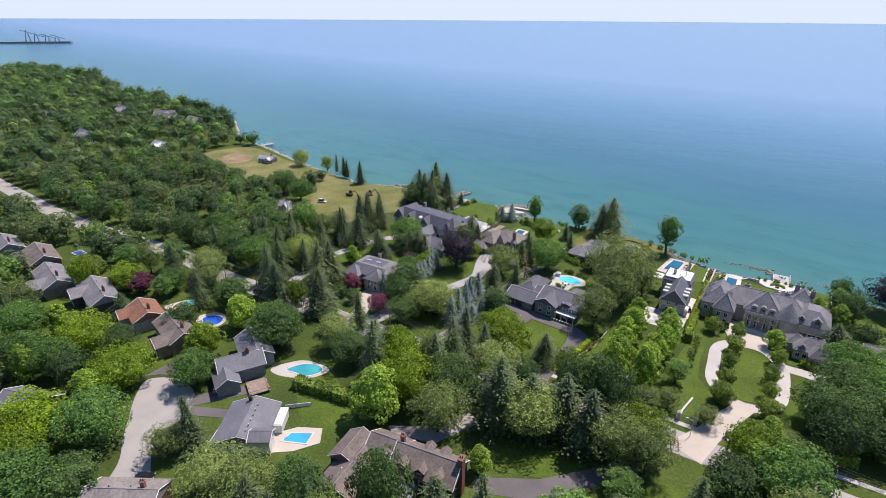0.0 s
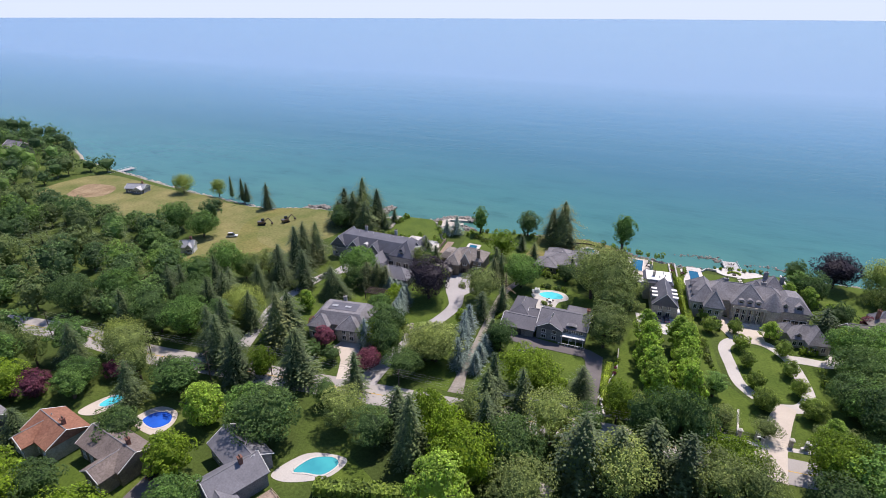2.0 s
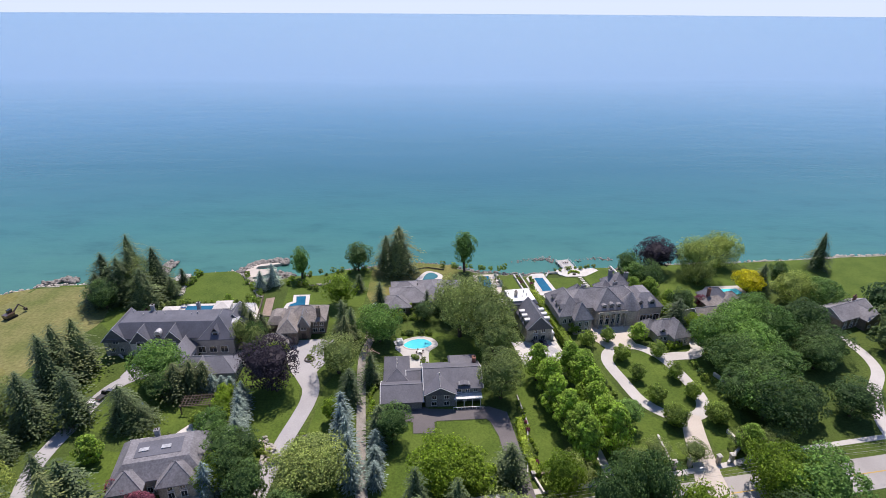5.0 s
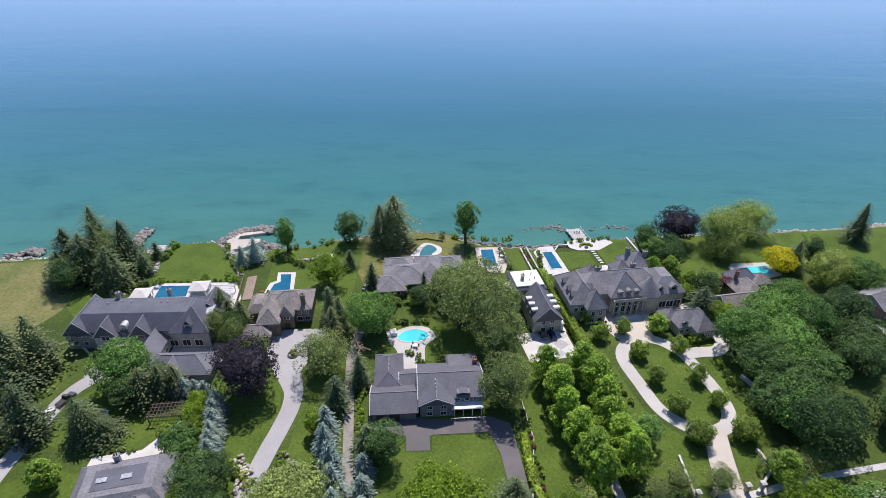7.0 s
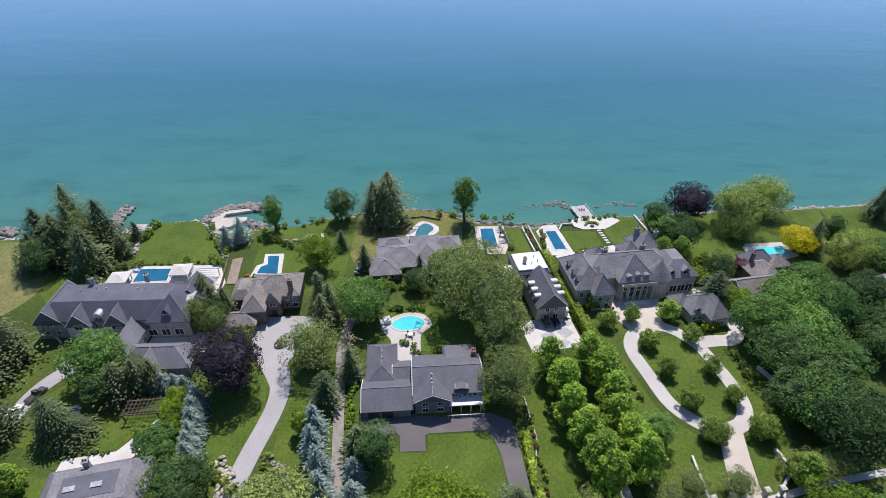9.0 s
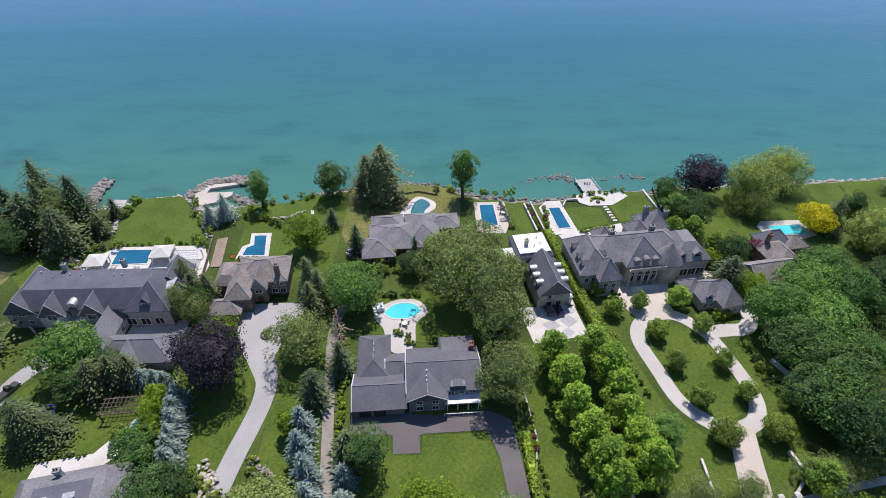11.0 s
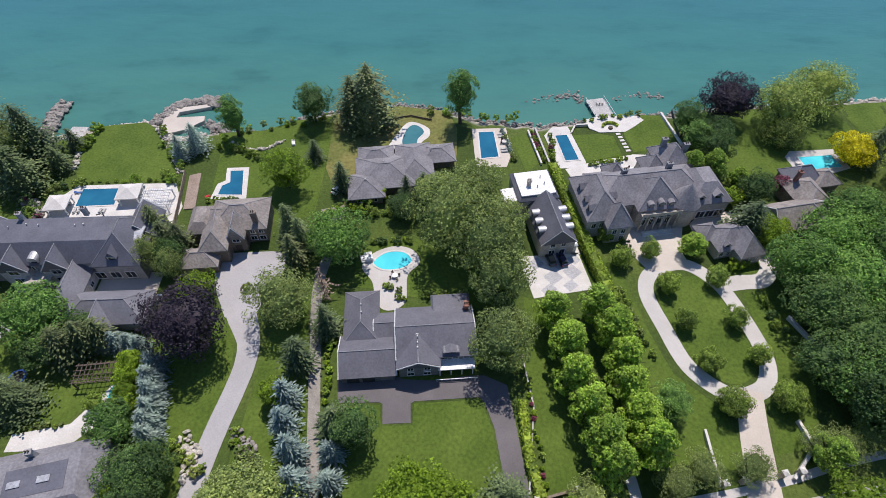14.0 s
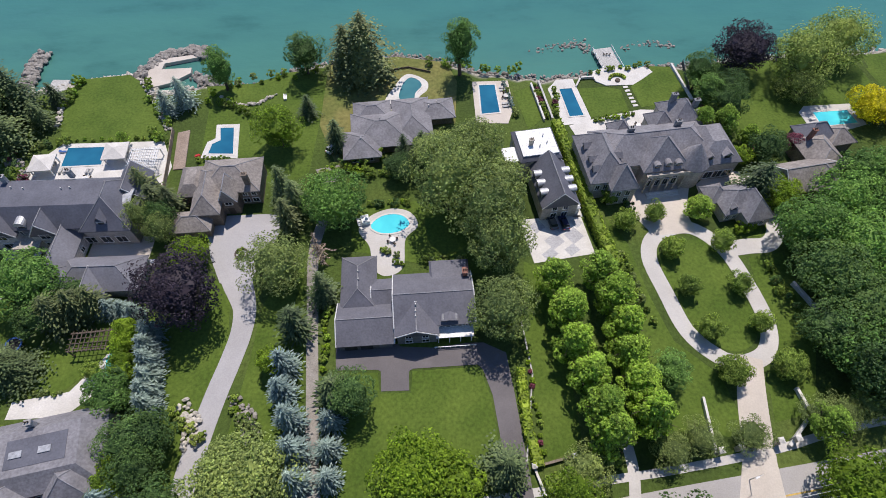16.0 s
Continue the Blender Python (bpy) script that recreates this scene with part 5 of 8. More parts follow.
roof_bits(h1, [(-14, 0, 10.7), (-10, 1, 10.7), (-7, 0.6, 10.7), (2, 0.2, 10.7), (4, 0.4, 10.7), (-18, 2, 10.7)])

# the brown stone house with the stepped pool
h2 = house("stone_house", "brown stone house with a cedar shake roof and steep entrance gable", -40.2, 50.8, 4)
wing(h2, 0.6, 4.0, 14, 10.5, 5.4, 3.6, 'hip', 'x', M_BROWNSTONE, M_CEDAR)
wing(h2, -4.6, -0.6, 6.4, 14, 5.2, 3.3, 'hip', 'y', M_BROWNSTONE, M_CEDAR)
wing(h2, -9.2, 3.6, 6, 9, 4.6, 2.2, 'deck', 'y', M_BROWNSTONE, M_CEDAR)
wing(h2, -8.4, -8.0, 9, 5.6, 3.0, 2.2, 'hip', 'x', M_BROWNSTONE, M_CEDAR)
wing(h2, 0.4, -1.6, 4.2, 5, 5.0, 4.6, 'gable', 'y', M_BROWNSTONE, M_CEDAR, 0.3)
window(h2, 0.4, -4.12, 4.4, 1.8, 1.4, -90)
windows(h2, 3, 7.4, -1.27, 4.2, 2)
windows(h2, 2.8, 7.4, -1.27, 1.7, 2, 1.6, 1.6)
windows(h2, -6, 6, 9.27, 2.2, 4, 1.8, 2, 90)
door(h2, 0.4, -4.18, 1.6, 2.3, -90, M_TIMBER, "dark timber front door")
chimney(h2, 5.4, 0, 6.5, 10, 1.3, 1.0, M_BROWNSTONE)

# the low lakeside house with the kidney pool
h3 = house("lakeside_bungalow", "low sprawling bungalow with brown-grey hipped roofs", 0, 73, 6)
wing(h3, -2.8, 0.2, 15, 12, 3.2, 3.2, 'hip', 'x', M_BROWNSTONE, M_MAUVE, 0.9)
wing(h3, -8.4, -4.9, 8.6, 8.4, 3.1, 2.7, 'hip', 'y', M_BROWNSTONE, M_MAUVE, 0.9)
wing(h3, 6.0, 3.5, 9, 14, 3.3, 2.9, 'hip', 'y', M_BROWNSTONE, M_MAUVE, 0.9)
wing(h3, 13.0, 6.5, 9, 6.5, 3.0, 2.0, 'hip', 'x', M_BROWNSTONE, M_MAUVE, 0.9)
wing(h3, -5.0, 7.5, 9, 6.5, 3.15, 2.2, 'hip', 'x', M_BROWNSTONE, M_MAUVE, 0.9)
windows(h3, -12.2, -4.6, -9.12, 1.6, 2, 1.8, 1.3)
windows(h3, 9, 17, 9.8, 1.6, 3, 2.2, 1.8, 90)
windows(h3, -2, 5, 10.55, 1.6, 2, 2.2, 2.0, 90)
roof_bits(h3, [(-8.4, -5.2, 5.7), (-3, 1.4, 6.0), (11, 6, 4.8), (13.5, 7.4, 4.6)])

# the grey house with the turning stub
h4 = house("grey_gabled_house", "grey sided house with a front gable and attached garage", 5, 18, 3)
wing(h4, -8.9, -3.4, 11.5, 9.5, 3.0, 2.5, 'gable', 'x', M_SIDING, M_BLUESHINGLE)
wing(h4, -10.4, 6.6, 7.2, 13, 3.4, 2.7, 'hip', 'y', M_SIDING, M_BLUESHINGLE)
wing(h4, -4.6, 3.6, 5, 6.5, 3.2, 1.8, 'gable', 'x', M_SIDING, M_BLUESHINGLE)
wing(h4, 6.2, 0.6, 16.6, 12.2, 5.0, 2.9, 'gable', 'x', M_SIDING, M_BLUESHINGLE)
wing(h4, 2.2, -4.6, 8.6, 6.0, 4.8, 2.5, 'gable', 'y', M_SIDING, M_BLUESHINGLE)
wing(h4, 10.2, 6.6, 8.4, 6.4, 5.3, 0.5, 'deck', 'x', M_SIDING, M_BLUESHINGLE, 0.3)
bm = bmesh.new()
box(bm, 10.4, -6.7, 2.7, 8.2, 2.6, 0.25)
for k in range(4):
    box(bm, 6.8 + k * 2.4, -7.8, 0, 0.22, 0.22, 2.7)
part("porch", bm, M_WHITE, h4, "white porch with slim posts")
bm = bmesh.new()
for k in range(9):
    box(bm, 6.0 + k * 1.1, -9.2, 0, 0.1, 0.1, 0.9)
box(bm, 10.4, -9.2, 0.85, 9.2, 0.14, 0.1)
part("porch_rail", bm, M_WHITE, h4, "low white porch rail")
windows(h4, -1.4, 5.8, -7.62, 3.6, 2, 1.3, 1.3)
windows(h4, -1.4, 5.8, -7.62, 1.4, 2, 1.5, 1.4)
windows(h4, 6.6, 14, -5.52, 4.0, 3, 1.3, 1.2)
windows(h4, 7, 14, 9.82, 2.0, 3, 1.6, 1.6, 90)
door(h4, 9.6, -5.56, 1.2, 2.2, -90, M_WHITE, "white front door")
for gx in (-12.2, -8.8):
    door(h4, gx, -8.2, 2.7, 2.3, -90, M_DARKWALL, "dark panelled garage door")
chimney(h4, 13.6, 5.8, 5, 7.4, 1.0, 1.4, M_BRICK)
roof_bits(h4, [(2.2, -3.4, 7.4), (2.3, -2.0, 7.6), (2.2, -4.6, 7.4), (-10.2, 6, 6.1), (-10.3, 8, 6.1)])
dormer(h4, 9.4, -5.2, 5.3, 3.2, 2.4, 0.7, 0.2, -90, M_SIDING, M_BLUESHINGLE)

# the narrow dark-roofed house with a white flat roof behind
h5 = house("mansard_house", "narrow pale house with a dark steep roof and white flat roof", 40.3, 55, 8.5)
wing(h5, -0.8, 7.4, 10.5, 10.5, 7.4, 1.0, 'deck', 'x', M_LIMESTONE, M_DARKSLATE, 0.3)
bm = bmesh.new()
box(bm, -0.8, 7.2, 8.36, 9.4, 8.8, 0.3)
box(bm, -7.0, 5.6, 6.4, 6, 5, 0.4)
part("flat_roof", bm, M_WHITEROOF, h5, "white membrane flat roof")
wing(h5, 0.8, -4.6, 9, 13.6, 5.2, 5.0, 'gable', 'y', M_LIMESTONE, M_DARKSLATE, 0.35)
for k in range(3):
    dormer(h5, -3.5, -7.8 + 3.0 * k, 5.7, 1.7, 2.2, 1.4, 0.6, 180, M_LIMESTONE, M_LEAD, 'barrel')
    dormer(h5, 5.1, -7.8 + 3.0 * k, 5.7, 1.7, 2.2, 1.4, 0.6, 0, M_LIMESTONE, M_LEAD, 'barrel')
windows(h5, -2, 3.6, -11.42, 4.4, 2, 1.2, 1.7)
windows(h5, -2, 3.6, -11.42, 1.6, 2, 1.5, 1.8)
window(h5, 0.8, -11.42, 7.4, 1.2, 1.3, -90)
wing(h5, 5.0, -9.6, 2.6, 3, 2.8, 0.4, 'deck', 'x', M_WHITE, M_WHITEROOF, 0.2)
chimney(h5, -2.6, 6.5, 8.5, 10.4, 1.0, 0.8, M_LIMESTONE)
roof_bits(h5, [(1.2, 9, 9.1), (-0.5, 5.5, 9.1), (1.6, 6.4, 9.1)], M_LEAD)

# the large stone mansion with the loop drive
h6 = house("stone_mansion", "large pale stone mansion with many steep hipped roofs", 69, 62.6, 7.5)
wing(h6, 0, 0, 30, 12.5, 6.8, 4.6, 'hip', 'x', M_LIMESTONE, M_MAUVE)
wing(h6, -14.6, -2.4, 9.5, 16.0, 6.6, 5.4, 'hip', 'y', M_LIMESTONE, M_MAUVE)
wing(h6, 0.6, -3.8, 11.5, 10.5, 6.9, 6.4, 'hip', 'y', M_LIMESTONE, M_MAUVE)
wing(h6, 15.2, -2.2, 11, 13, 6.5, 4.2, 'deck', 'x', M_LIMESTONE, M_MAUVE)
wing(h6, 11.6, 9.6, 9, 10, 6.4, 5.4, 'hip', 'y', M_LIMESTONE, M_MAUVE)
wing(h6, 17.5, 8.4, 6, 7.5, 4.6, 3.4, 'hip', 'x', M_LIMESTONE, M_MAUVE)
wing(h6, -11.6, -9.6, 6.4, 7.0, 6.2, 5.2, 'hip', 'y', M_LIMESTONE, M_MAUVE)
wing(h6, 5.6, 8.2, 6, 6, 6.0, 3.8, 'hip', 'y', M_LIMESTONE, M_MAUVE)
wing(h6, -6.4, 6.6, 5, 5, 6.2, 3.6, 'hip', 'y', M_LIMESTONE, M_MAUVE)
cone_tower(h6, 8.4, -7.0, 3.9, 6.8, 5.8, M_LIMESTONE, M_MAUVE)
for gx in (-2.2, 0.6, 3.4):
    dormer(h6, gx, -8.9, 7.0, 1.7, 2.4, 1.5, 0.6 if gx != 0.6 else 0.9, -90, M_LIMESTONE, M_MAUVE, 'barrel')
bm = bmesh.new()
box(bm, 0.6, -10.2, 6.0, 10.8, 1.6, 0.3)
box(bm, 0.6, -10.9, 6.3, 10.8, 0.12, 0.8)
balcony = part("balcony", bm, M_LIMESTONE, h6, "pale stone balcony over the entrance")
for k in range(6):
    bm = bmesh.new()
    tube(bm, (-4.4 + 2.0 * k, -10.6, 0), (-4.4 + 2.0 * k, -10.6, 6.0), 0.28, 0.24, 10)
    part("column", bm, M_LIMESTONE, h6)
bm = bmesh.new()
for k in range(4):
    box(bm, 0.6, -11.4 - 0.4 * k, 0, 8.6, 0.42, 0.68 - 0.17 * k)
part("front_steps", bm, M_STONE, h6, "broad pale stone steps")
windows(h6, -4, 5.2, -9.1, 4.4, 4, 1.3, 2.2)
windows(h6, -4, 5.2, -9.1, 1.9, 4, 1.3, 2.4)
windows(h6, 12.4, 20.2, -8.72, 2.0, 3, 2.4, 2.6)
windows(h6, -18.6, -14.4, -10.42, 4.4, 2, 1.2, 1.8)
windows(h6, -14.0, -9.2, -13.12, 4.3, 2, 1.2, 1.8)
windows(h6, -14.0, -9.2, -13.12, 1.7, 2, 1.2, 1.8)
windows(h6, -13, 6, 6.28, 2.2, 7, 1.6, 2.4, 90)
windows(h6, -13, 6, 6.28, 5.0, 7, 1.3, 1.6, 90)
for dx, dy in ((-18.7, -4.4), (-18.7, 0.2), (-18.7, -7.6)):
    dormer(h6, dx, dy, 7.2, 1.7, 2.4, 1.5, 1.1, 180, M_LIMESTONE, M_MAUVE)
dormer(h6, -10.5, -4.2, 7.3, 1.7, 2.4, 1.5, 1.1, 0, M_LIMESTONE, M_MAUVE)
dormer(h6, 12.2, -8.2, 7.2, 1.6, 2.2, 1.2, 0.9, -90, M_LIMESTONE, M_MAUVE)
dormer(h6, 16.8, -8.2, 7.2, 2.4, 2.4, 1.3, 1.1, -90, M_LIMESTONE, M_MAUVE)
for cx, cy in ((-6.4, 1.6), (6.6, 2.2), (9.4, 12.0), (14.4, 9.0)):
    chimney(h6, cx, cy, 9, 11.8, 1.5, 0.9, M_SIDING)
h6g = house("guest_house", "pale stone guest house with a steep hipped roof", 87.4, 45.6, 12)
wing(h6g, 0.4, 0.8, 9.6, 7.6, 3.6, 3.6, 'hip', 'x', M_LIMESTONE, M_MAUVE)
wing(h6g, 3.0, -1.6, 6.4, 9.4, 3.8, 4.2, 'hip', 'y', M_LIMESTONE, M_MAUVE)
wing(h6g, -3.8, 3.6, 5, 4.8, 3.4, 2.8, 'hip', 'x', M_LIMESTONE, M_MAUVE)
windows(h6g, 0.4, 5.6, -6.32, 2.0, 2, 1.3, 1.8)
windows(h6g, -4.2, -0.4, -3.02, 1.8, 2, 1.2, 1.6)
dormer(h6g, -2.4, -2.6, 3.9, 1.6, 2.0, 1.0, 0.9, -90, M_LIMESTONE, M_MAUVE)

# the brown-grey house with the far pool
h7 = house("brown_house", "brown-grey house with steep gables half hidden by trees", 108, 53, 10)
wing(h7, -1, 0, 13, 9, 4.6, 3.8, 'gable', 'x', M_BROWNSTONE, M_CEDAR)
wing(h7, 2.6, -3.4, 5.4, 6, 4.4, 4.0, 'gable', 'y', M_BROWNSTONE, M_CEDAR)
wing(h7, 7.6, 6.5, 9, 12, 4.4, 3.4, 'hip', 'y', M_BROWNSTONE, M_CEDAR)
wing(h7, 10.5, 14, 9, 6, 4.0, 3.8, 'hip', 'x', M_BROWNSTONE, M_SLATE)
wing(h7, 16.4, 12, 7, 6, 3.8, 2.6, 'hip', 'x', M_BROWNSTONE, M_CEDAR)
windows(h7, 0.8, 4.4, -6.42, 2.0, 2, 1.1, 1.5)
windows(h7, -7, -1.4, -4.52, 2.0, 2, 1.2, 1.5)
chimney(h7, 5.4, 10.4, 6, 9.4, 1.0, 0.9, M_BRICK)

# the hipped house by the road
h8 = house("hipped_house", "grey-brown house with a broad hipped roof and skylights", -61.2, -13, 12)
wing(h8, 0, 0.6, 20, 13.5, 5.2, 3.2, 'deck', 'x', M_LIMESTONE, M_MAUVE)
wing(h8, 4.8, -5.4, 8, 7, 5.0, 3.8, 'hip', 'y', M_LIMESTONE, M_MAUVE)
wing(h8, -6.2, -5.6, 7, 6.4, 5.0, 3.4, 'hip', 'y', M_LIMESTONE, M_MAUVE)
bm = bmesh.new()
box(bm, 0, 0.6, 8.2, 10.5, 5.2, 0.28)
r8 = part("flat_roof", bm, M_DARKSLATE, h8, "dark flat roof deck")
for sx in (-3.4, 1.6):
    bm = bmesh.new()
    box(bm, sx, 0.4, 8.5, 2.2, 1.2, 0.2)
    part("skylight", bm, M_LEAD, h8, "pale roof skylight")
windows(h8, -2.6, 0.8, -6.2, 2.0, 2, 1.2, 1.8)
windows(h8, 2, 7.6, -8.92, 1.9, 2, 1.4, 1.8)
windows(h8, 2, 7.6, -8.92, 4.0, 2, 1.2, 1.2)
windows(h8, -9.4, -3.2, -8.82, 1.9, 2, 1.4, 1.8)
windows(h8, -8, 8, 7.4, 2.0, 5, 1.6, 2.0, 90)
chimney(h8, -1.6, 5.6, 6, 9.6, 1.1, 0.9)

# houses south of the road
hf = house("brown_roofed_house", "large two-storey house with brown roofs, dormers and brick chimney", 26, -77.5, 17)
wing(hf, 3.4, 0, 16, 9.5, 5.6, 3.6, 'gable', 'x', M_DARKWALL, M_BROWNROOF)
wing(hf, -8.2, 1.2, 9, 8.5, 5.2, 3.0, 'gable', 'x', M_DARKWALL, M_BROWNROOF)
wing(hf, -13, -8.4, 11, 14, 3.4, 3.0, 'gable', 'y', M_DARKWALL, M_BROWNROOF)
wing(hf, -16.2, -2.6, 7.5, 9, 5.0, 2.4, 'gable', 'y', M_DARKWALL, M_BROWNROOF)
wing(hf, -4.8, -6.6, 7, 7, 3.2, 0.4, 'deck', 'x', M_BRICK, M_CEDAR, 0.2)
wing(hf, 0.6, -7.4, 4.6, 5, 3.0, 0.3, 'deck', 'x', M_BRICK, M_SLATE, 0.2)
for dx in (-1.6, 3.2, 7.6):
    dormer(hf, dx, -4.6, 5.8, 2.4, 3, 1.4, 0.9, -90, M_DARKWALL, M_BROWNROOF)
for dx in (2.0, 6.2):
    dormer(hf, dx, 4.6, 5.8, 2.2, 3, 1.4, 0.9, 90, M_DARKWALL, M_BROWNROOF)
dormer(hf, -6.8, -2.6, 5.2, 2.6, 3, 1.4, 0.4, -90, M_WHITE, M_BROWNROOF)
windows(hf, -3, 10.6, -4.77, 4.0, 5, 1.1, 1.5)
windows(hf, -1, 10.6, -4.77, 1.5, 4, 1.2, 1.6)
chimney(hf, 11.8, 0, 0, 10.8, 1.2, 1.8, M_BRICK)
chimney(hf, -4.2, 1.4, 7, 10, 1.0, 0.9, M_BRICK)
roof_bits(hf, [(-12, -9, 6.2), (-14.5, -10, 5.4)], M_WHITE)

ha = house("low_white_house", "low white house with a broad dark grey roof", -17.8, -97.2, 42)
wing(ha, 0, 0.6, 13, 15, 3.4, 2.3, 'gable', 'y', M_WHITE, M_SLATE)
wing(ha, 5.6, -5.6, 5, 4.4, 4.6, 1.4, 'gable', 'x', M_WHITE, M_SLATE)
wing(ha, 7.6, 3.4, 2.8, 7, 2.8, 0.3, 'deck', 'y', M_WHITE, M_WHITEROOF, 0.2)
windows(ha, -7.5, 7, 6.52, 1.7, 5, 1.4, 1.3, 0)
windows(ha, -5, 5, -6.92, 1.7, 3, 1.4, 1.3, -90)
roof_bits(ha, [(1.6, -5 + 2 * k, 5.5) for k in range(6)], M_STONE)
chimney(ha, -1, 7, 5, 6.6, 0.8, 0.8, M_DARKWALL)

hb = house("gabled_house", "grey gabled house with crossed roofs beside a pool", -45.4, -82.6, -20)
wing(hb, -4.5, 4, 14, 9.5, 4.6, 3.0, 'gable', 'x', M_SIDING, M_SLATE)
wing(hb, 2.6, -1.4, 9, 13, 4.4, 3.2, 'gable', 'y', M_SIDING, M_SLATE)
wing(hb, 6.4, -6.4, 11, 6.5, 3.6, 2.4, 'gable', 'x', M_SIDING, M_SLATE)
windows(hb, 2, 11, -9.7, 1.6, 3, 1.3, 1.3)
windows(hb, -11, -2.4, -0.8, 2.8, 3, 1.2, 1.3)
chimney(hb, 3, 1, 6, 9, 0.9, 0.9, M_BRICK)
bm = bmesh.new()
box(bm, 12.6, 1.6, 0.7, 7, 6, 0.2)
for px in (9.6, 12.6, 15.6):
    for py in (-1.2, 4.4):
        box(bm, px, py, 0, 0.16, 0.16, 1.7)
box(bm, 12.6, 4.5, 1.55, 6.4, 0.1, 0.12)
box(bm, 15.7, 1.6, 1.55, 0.1, 5.8, 0.12)
part("deck", bm, M_DECK, hb, "raised timber deck with a rail")


def plain_house(name, label, x, y, rz, w, d, eave, rise, wall, roof, w2, d2, ox, oy):
    """A two-storey street house with a cross wing, windows and a chimney."""
    h = house(name, label, x, y, rz)
    wing(h, 0, 0, w, d, eave, rise, 'gable', 'x', wall, roof)
    wing(h, ox, oy, w2, d2, eave - 0.3, rise * 0.85, 'gable', 'y', wall, roof)
    windows(h, -w / 2 + 0.5, w / 2 - 0.5, -d / 2 - 0.02, eave - 1.5, int(w / 3.2), 1.1, 1.2)
    windows(h, -w / 2 + 0.5, w / 2 - 0.5, -d / 2 - 0.02, 1.4, int(w / 3.6), 1.4, 1.4)
    windows(h, ox - w2 / 2, ox + w2 / 2, oy - d2 / 2 - 0.02, 1.5, 2, 1.3, 1.3)
    chimney(h, w * 0.28, d * 0.1, eave, eave + rise + 1.2, 0.9, 0.8, M_BRICK)
    roof_bits(h, [(-w * 0.2, 0.8, eave + rise * 0.9), (w * 0.1, 1.0, eave + rise * 0.85)], M_LEAD)
    return h


plain_house("brown_gabled_house", "brown-roofed gabled house with a front wing", -77, -90, -6, 18, 9, 4.8, 2.6, M_BROWNSTONE, M_BROWNROOF, 7, 9, 4.5, -4)
plain_house("red_roofed_house", "white-walled house with a red shingle roof", -97, -92.5, -8, 13, 10, 4.8, 2.8, M_LIMESTONE, M_REDROOF, 6, 7, -2.5, -4.4)
plain_house("grey_street_house", "grey two-storey street house with a dark wall", -125, -98.5, -6, 22, 10, 5.0, 3.0, M_DARKWALL, M_MAUVE, 8, 8, -5, -4.6)
plain_house("mauve_roofed_house", "street house with a weathered mauve roof", -153, -106.5, -4, 22, 10, 5.0, 3.0, M_BROWNSTONE, M_MAUVE, 8, 8, 4, -4.6)
plain_house("rust_roofed_house", "street house with a rusty brown roof", -182, -103.5, -4, 20, 11, 5.0, 3.2, M_BRICK, M_BROWNROOF, 8, 8, -4, -5)
plain_house("grey_roofed_house", "street house with a grey shingle roof", -208, -111, -2, 18, 11, 5.0, 3.2, M_SIDING, M_MAUVE, 8, 8, 3, -5)
plain_house("pale_roofed_house", "grey-roofed house among bright green trees", -70, -134, 28, 14, 9, 4.6, 2.6, M_BROWNSTONE, M_SLATE, 6, 7, -3, -4)
plain_house("corner_house", "house with a beige shingle roof beside a dark drive", -15.5, -128.5, 40, 16, 10, 4.4, 2.6, M_BRICK, M_CEDAR, 7, 8, 5, -4.6)
plain_house("woodland_house", "pale house half hidden in far woods", -369, 26, 10, 14, 9, 5.4, 3.2, M_WHITE, M_LEAD, 6, 7, 3, -4)
for k, (fx, fy, fr) in enumerate(((-450, -4, 5), (-484, 82, 20), (-572, 70, 0), (-590, 4, 30), (-668, 66, 10), (-448, 92, 0), (-508, 88, 40))):
    plain_house("woodland_house", "grey-roofed house half hidden in far woods", fx, fy, fr, 20, 12, 6.5, 4.5, M_LIMESTONE, M_MAUVE if k % 2 else M_SLATE, 9, 9, 4, -5)
plain_house("small_white_shed", "small white wooden shed at the meadow's edge", -168, 12, 30, 6, 5, 3.2, 2.6, M_WHITE, M_LEAD, 2.4, 3, 1.4, -2)
plain_house("grey_brown_house", "grey-brown house half hidden by eastern trees", 160, 56, 20, 18, 10, 4.6, 3.0, M_BROWNSTONE, M_MAUVE, 8, 8, 4, -4)
plain_house("grey_barn", "low grey barn beside the lake", -274, 66, 20, 12, 7, 3.0, 2.2, M_SIDING, M_LEAD, 5, 5, 3, -3)


# ---- pools, terraces and garden things ----
def offset(pts, d):
    """The outline moved outwards by d."""
    n = len(pts)
    area = sum(pts[i][0] * pts[(i + 1) % n][1] - pts[(i + 1) % n][0] * pts[i][1] for i in range(n))
    s = 1 if area > 0 else -1
    out = []
    for i in range(n):
        a, b, c = Vector(pts[i - 1]), Vector(pts[i]), Vector(pts[(i + 1) % n])
        n1, n2 = (b - a).normalized(), (c - b).normalized()
        m = Vector((n1.y + n2.y, -n1.x - n2.x))
        m = m.normalized() if m.length > 1e-6 else Vector((n1.y, -n1.x))
        k = max(0.5, m.dot(Vector((n1.y, -n1.x))))
        out.append(tuple(b + m * s * d / k))
    return out


def flat(bm, pts, z0, z1):
    prism(bm, pts, z0, z1)
    bm.normal_update()
    bmesh.ops.triangulate(bm, faces=[f for f in bm.faces if len(f.verts) > 4])


